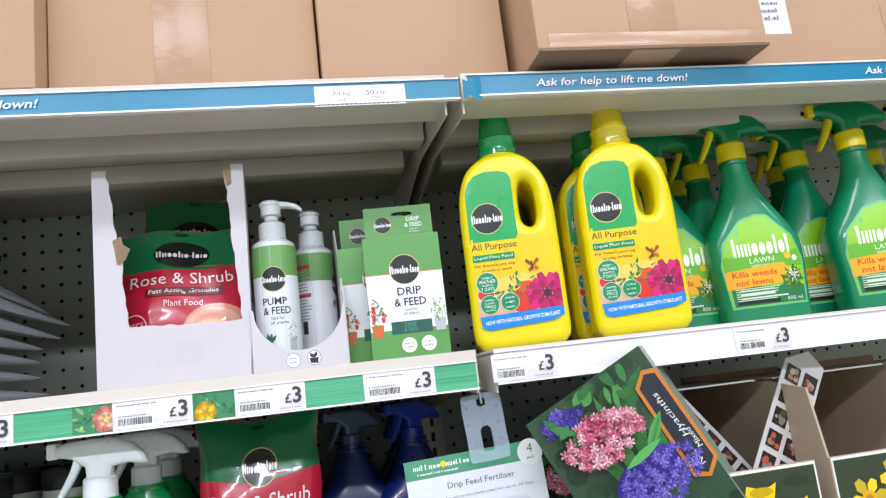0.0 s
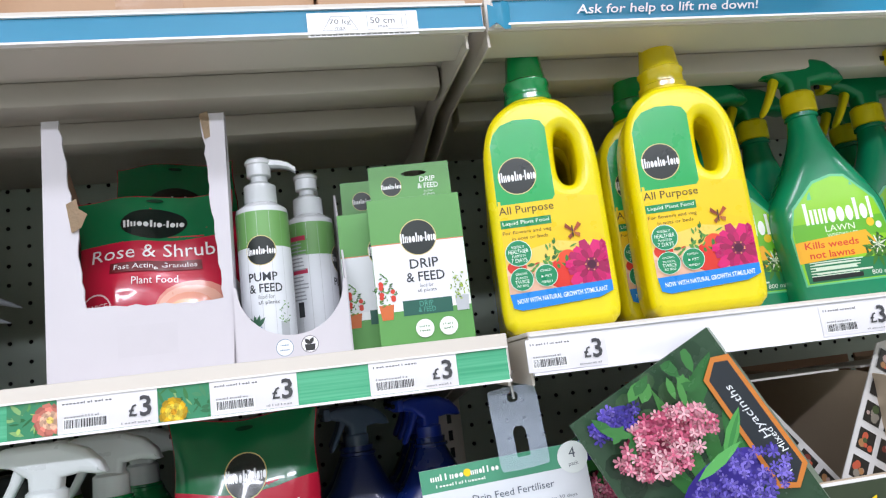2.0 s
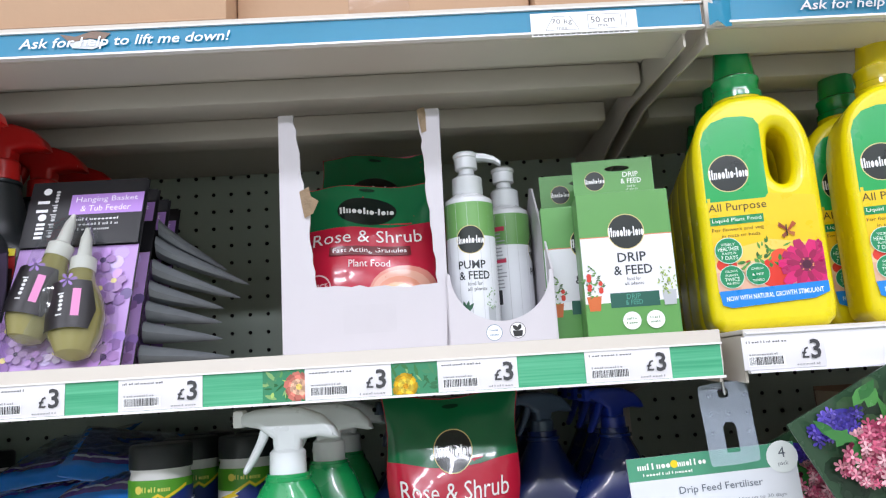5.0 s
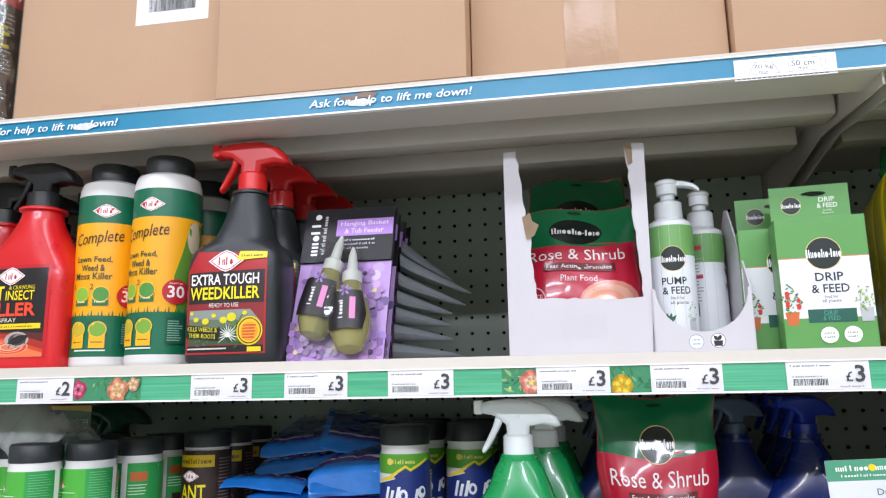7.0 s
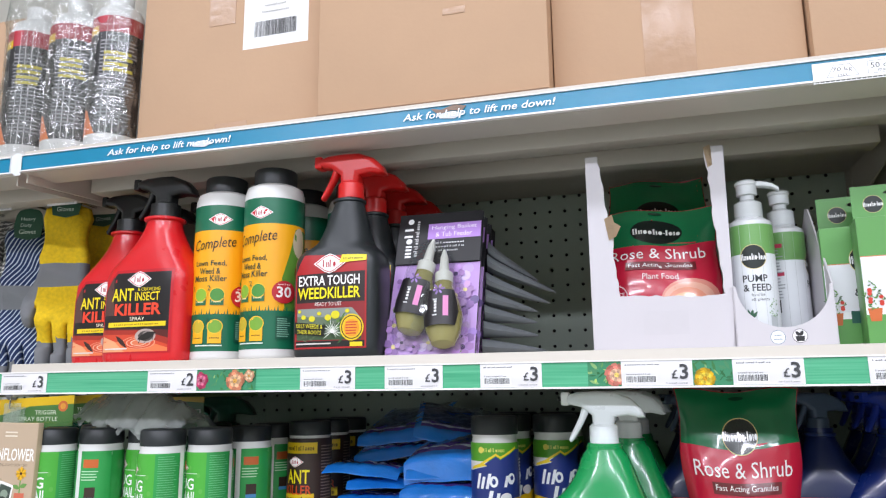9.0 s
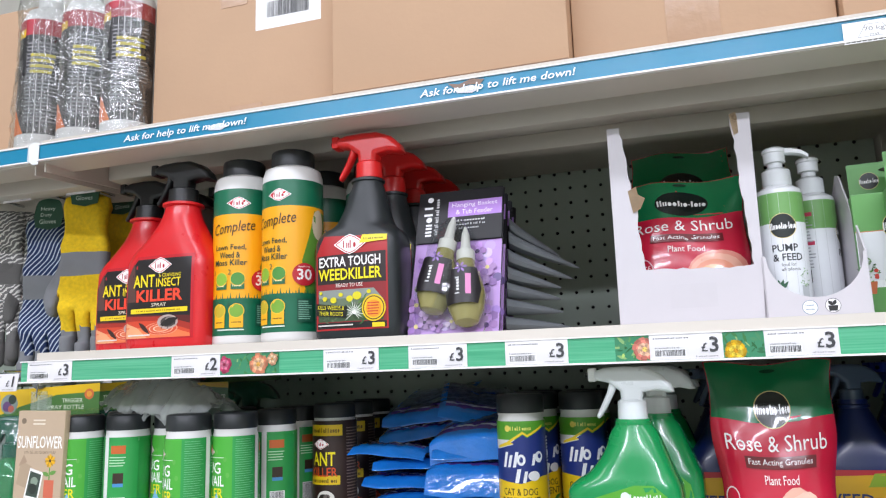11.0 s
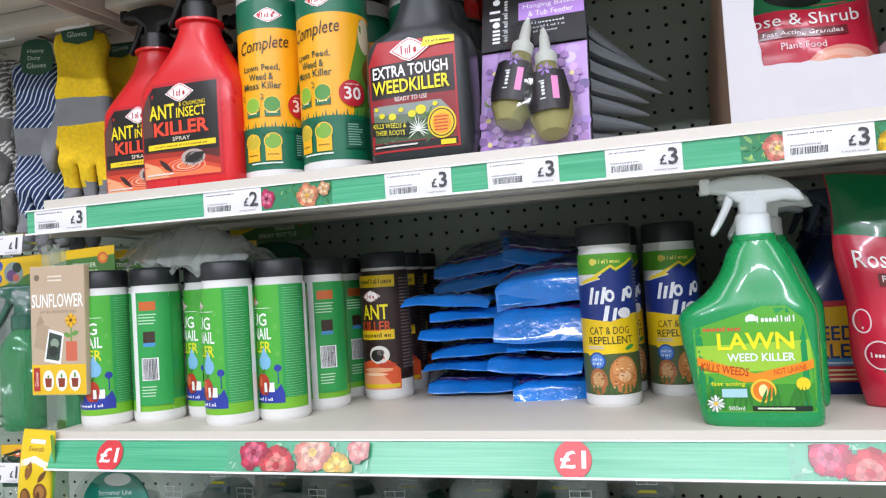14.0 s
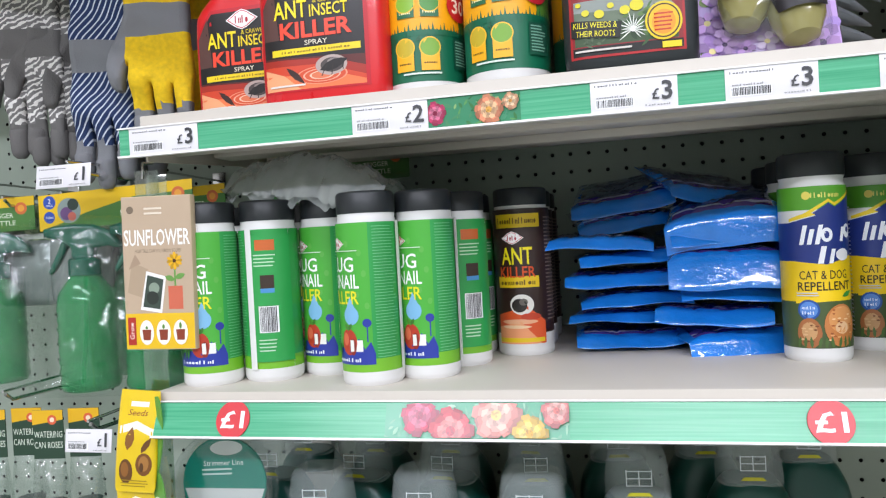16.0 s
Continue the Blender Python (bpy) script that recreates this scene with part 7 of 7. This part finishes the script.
sp = thing("roses_header", -1.135, 1.155, 1.425, "printed green header reading trigger spray bottle", "header card", rz=-3)
part("card", Geo().add(*slab([mm([(-70, 0), (56, 0), (56, 50), (-70, 50)])], 0.0012), M("35703a", 0.4)), sp)
art("print", sp, [R("35703a", -70, 0, 56, 50), P("e2b81e", (-70, 34), (-10, 44), (56, 40), (56, 50), (-70, 50)), T("e8eede", "TRIGGER", -38, 24, 11, 48), T("e8eede", "SPRAY BOTTLE", -30, 9, 10, 76), T("e8eede", "TRIGGER", 32, 24, 10, 40), C("d8663a", -20, 40, 6)], flat(-0.0006))
n, v, f = 60, [], []
for j in range(17):
    for i in range(n + 1):
        a, b = i / n, j / 16
        v.append((0.19 * a - 0.095, 0.11 * (b - 0.5), 0.052 * math.sin(b * math.pi) * (0.55 + 0.45 * math.sin(a * math.pi)) - 0.03 * a + 0.006 * noise.noise(Vector((a * 9, b * 6, 2))) + 0.014 * max(0.0, 0.3 - abs(noise.noise(Vector((a * 14 + b * 3, b * 3, 5)))))))
for j in range(16):
    for i in range(n):
        a = j * (n + 1) + i
        f.append((a, a + 1, a + n + 2, a + n + 1))
solo("plastic_bag", Geo().add(v, f, CRUMPLED).add([(p[0] * 0.96, p[1] * 0.9, p[2] - 0.006 + 0.004 * math.sin(p[0] * 160)) for p in v], f, CRUMPLED), "crumpled clear plastic bag lying on the tubs", "plastic bag", m=pose(-1.06, 0.985, LOW + 0.206, 0, 0, -8))

# sunflower seed cards on a clip strip
ss = thing("clip_strip", -1.215, 0.884, 1.05, "clear hanging clip strip with seed packets", "clip strip", rz=4)
part("strip", Geo().add(*slab([mm([(-13, -60), (15, -60), (17, 420), (-10, 420)])], 0.001), STRIP), ss)
part("hook", Geo().add(*tube([(0.0, 0.02, 0.43), (0.0, 0.0, 0.428), (0.002, -0.004, 0.42), (0.0, -0.002, 0.412)], 0.0012), CHROME), ss)
sc = thing("seed_card", -1.202, 0.882, 1.283, "beige sunflower seed kit card with a yellow foot", "seed card", rz=4, ry=1)
part("card", Geo().add(*bx(-0.040, -0.002, 0.0, 0.038, 0.008, 0.160, 0.0008), M("c9b494", 0.6, vary=0.05)), sc)
part("tab", Geo().add(*bx(-0.012, -0.001, 0.158, 0.012, 0.0, 0.182, 0.0004), STRIP), sc)
sh = [R("bfa88e", -39.5, 1, 37.5, 159), R("e8bc20", -39.5, 1, 37.5, 38), T("f6f4ee", "SUNFLOWER", -1, 117, 17, 74, bold=0.012), T("6a5a48", "HOW TALL CAN YOU GROW YOURS?", 0, 103, 3.6, 52), C("7a6a58", -30, 146, 4), P("b09a80", (-36, 60), (-18, 54), (-12, 84), (-30, 92)), P("a89078", (-34, 84), (-20, 90), (-26, 100)), P("f0eeea", (-22, 42), (2, 38), (8, 76), (-14, 82)), P("3c4a40", (-19, 45), (0, 42), (5, 73), (-13, 78)), C("8a9a88", -6, 64, 6), C("28302a", -8, 54, 7), R("cf6a50", 10, 42, 26, 66), R("6a9a4a", 17, 66, 19, 88)] + bloom("e8b01c", 18, 92, 9, 12, "4a2a10", 3) + [leaf("6a9a4a", 18, 74, 12, 6, 20), leaf("6a9a4a", 18, 72, 12, 6, 160), R("b03026", -37, 5, -28, 34)] + [C("f4f0e4", -16 + 19 * k, 18, 8, 13) for k in range(3)] + [P("8a3a24", (-20 + 19 * k, 10), (-12 + 19 * k, 10), (-11 + 19 * k, 21), (-21 + 19 * k, 21)) for k in range(3)] + [leaf("5a8a3a", -16 + 19 * k, 21, 4 + 2 * k, 3, 90) for k in range(3)] + [T("f4e8dc", "Grow", -32.5, 20, 5, 18, turn=90)] + lines("e8dcc8", -14, 14, 146, 2, 5, 2)
art("print", sc, sh, flat(-0.002), "beige and yellow print")
for k, (z, tilt) in enumerate(((1.142, 7), (1.062, -4))):
    sd = thing("seed_packet", -1.226, 0.856 + 0.012 * k, z, "yellow seed packet with brown seed prints", "seed packet", ry=tilt, rz=14, group="seed packets")
    puffy = Loft([(0.0, 0.019, 0.0012, 3, 0), (0.006, 0.0205, 0.002, 3, 0), (0.03, 0.021, 0.0065, 2.6, 0), (0.06, 0.021, 0.0075, 2.6, 0), (0.09, 0.0205, 0.003, 3, 0), (0.104, 0.0195, 0.0012, 3, 0)], 16, 28)
    part("packet", Geo().add(*puffy.geo(), M("e6c414", 0.3, coat=0.4, bump=0.4, bscale=60)), sd)
    art("print", sd, [P("f0eedc", (-17, 60), (0, 66), (17, 58), (17, 66), (0, 74), (-17, 68)), C("7a4c20", 9, 30, 8, 12), C("a8743a", 9, 31, 5, 8), C("5a3818", 7, 27, 2, 5), C("6a4420", -9, 22, 7, 13), C("94602c", -10, 24, 4, 8), leaf("8a5a2a", -8, 44, 24, 9, 80), leaf("6a4420", 6, 42, 18, 6, 60), R("f4f2ea", -8, 88, 10, 93), T("8a3020", "Seeds", 0, 82, 6, 20, shear=0.3)] + lines("a88a20", -14, 14, 12, 3, 3, 1.0, 4), puffy.face, "brown seed print", step=0.006)
    lf2 = thing("seed_leaf_card", -1.205, 0.864, z + 0.06, "green leaf-shaped seed hanger", "hang card", ry=tilt + 12, rz=-30, group="leaf cards")
    part("card", Geo().add(*slab([mm(outline([(0, -70), (-17, -40), (-18, 0), (-6, 36), (8, 30), (18, 0), (16, -40)], 4))], 0.0012), M("5c9a40", 0.45, vary=0.15, scale=60)), lf2)
    art("print", lf2, [C("dfe8d0", 0, 4, 9), C("5c9a40", 0, 4, 6)] + [leaf("3f7a30", 0, -60, 46, 12, 90)], flat(-0.0006))

# watering rose packs below
for k, x in enumerate((-1.515, -1.472, -1.43, -1.388, -1.55)):
    rp = thing("watering_rose_pack", x, 0.97 + 0.012 * (k % 2), 1.03, "clear pack with a dark green watering roses header", "header pack", rz=8, group="watering rose packs")
    hd = part("header_card", Geo().add(*slab([mm([(-20, 108), (20, 108), (20, 168), (-20, 168)])], 0.0012), M("24402e", 0.45)), rp)
    art("header_print", hd, [P("e2b01c", (-20, 150), (20, 156), (20, 168), (-20, 168)), C("d8603a", 6, 156, 6), C("f0d8c0", 6, 156, 3), T("dce4d4", "WATERING", 0, 138, 8, 37), T("dce4d4", "CAN ROSES", 0, 125, 8, 37)], flat(-0.0006))
    part("bag", Geo().add(*Loft([(-0.03, 0.018, 0.006, 2.5, 0), (0.0, 0.021, 0.014, 2.5, 0), (0.06, 0.021, 0.016, 2.5, 0), (0.108, 0.02, 0.003, 2.5, 0)], 14, 24).geo(), CLEAR), rp, "clear bag")
    part("rose_head", Geo().add(*lathe([(0.006, 0.0), (0.007, 0.03), (0.016, 0.05), (0.017, 0.055)], 20), M("1c3a30", 0.4)), rp)
hook(-1.47, 1.21, 0.95)
price(-1.302, 0.884, 1.173, 0.058, 0.0245, 1, "white hook price label reading £1 over watering roses", 44, rx=-8)
hook(-1.302, 1.19, 0.89)
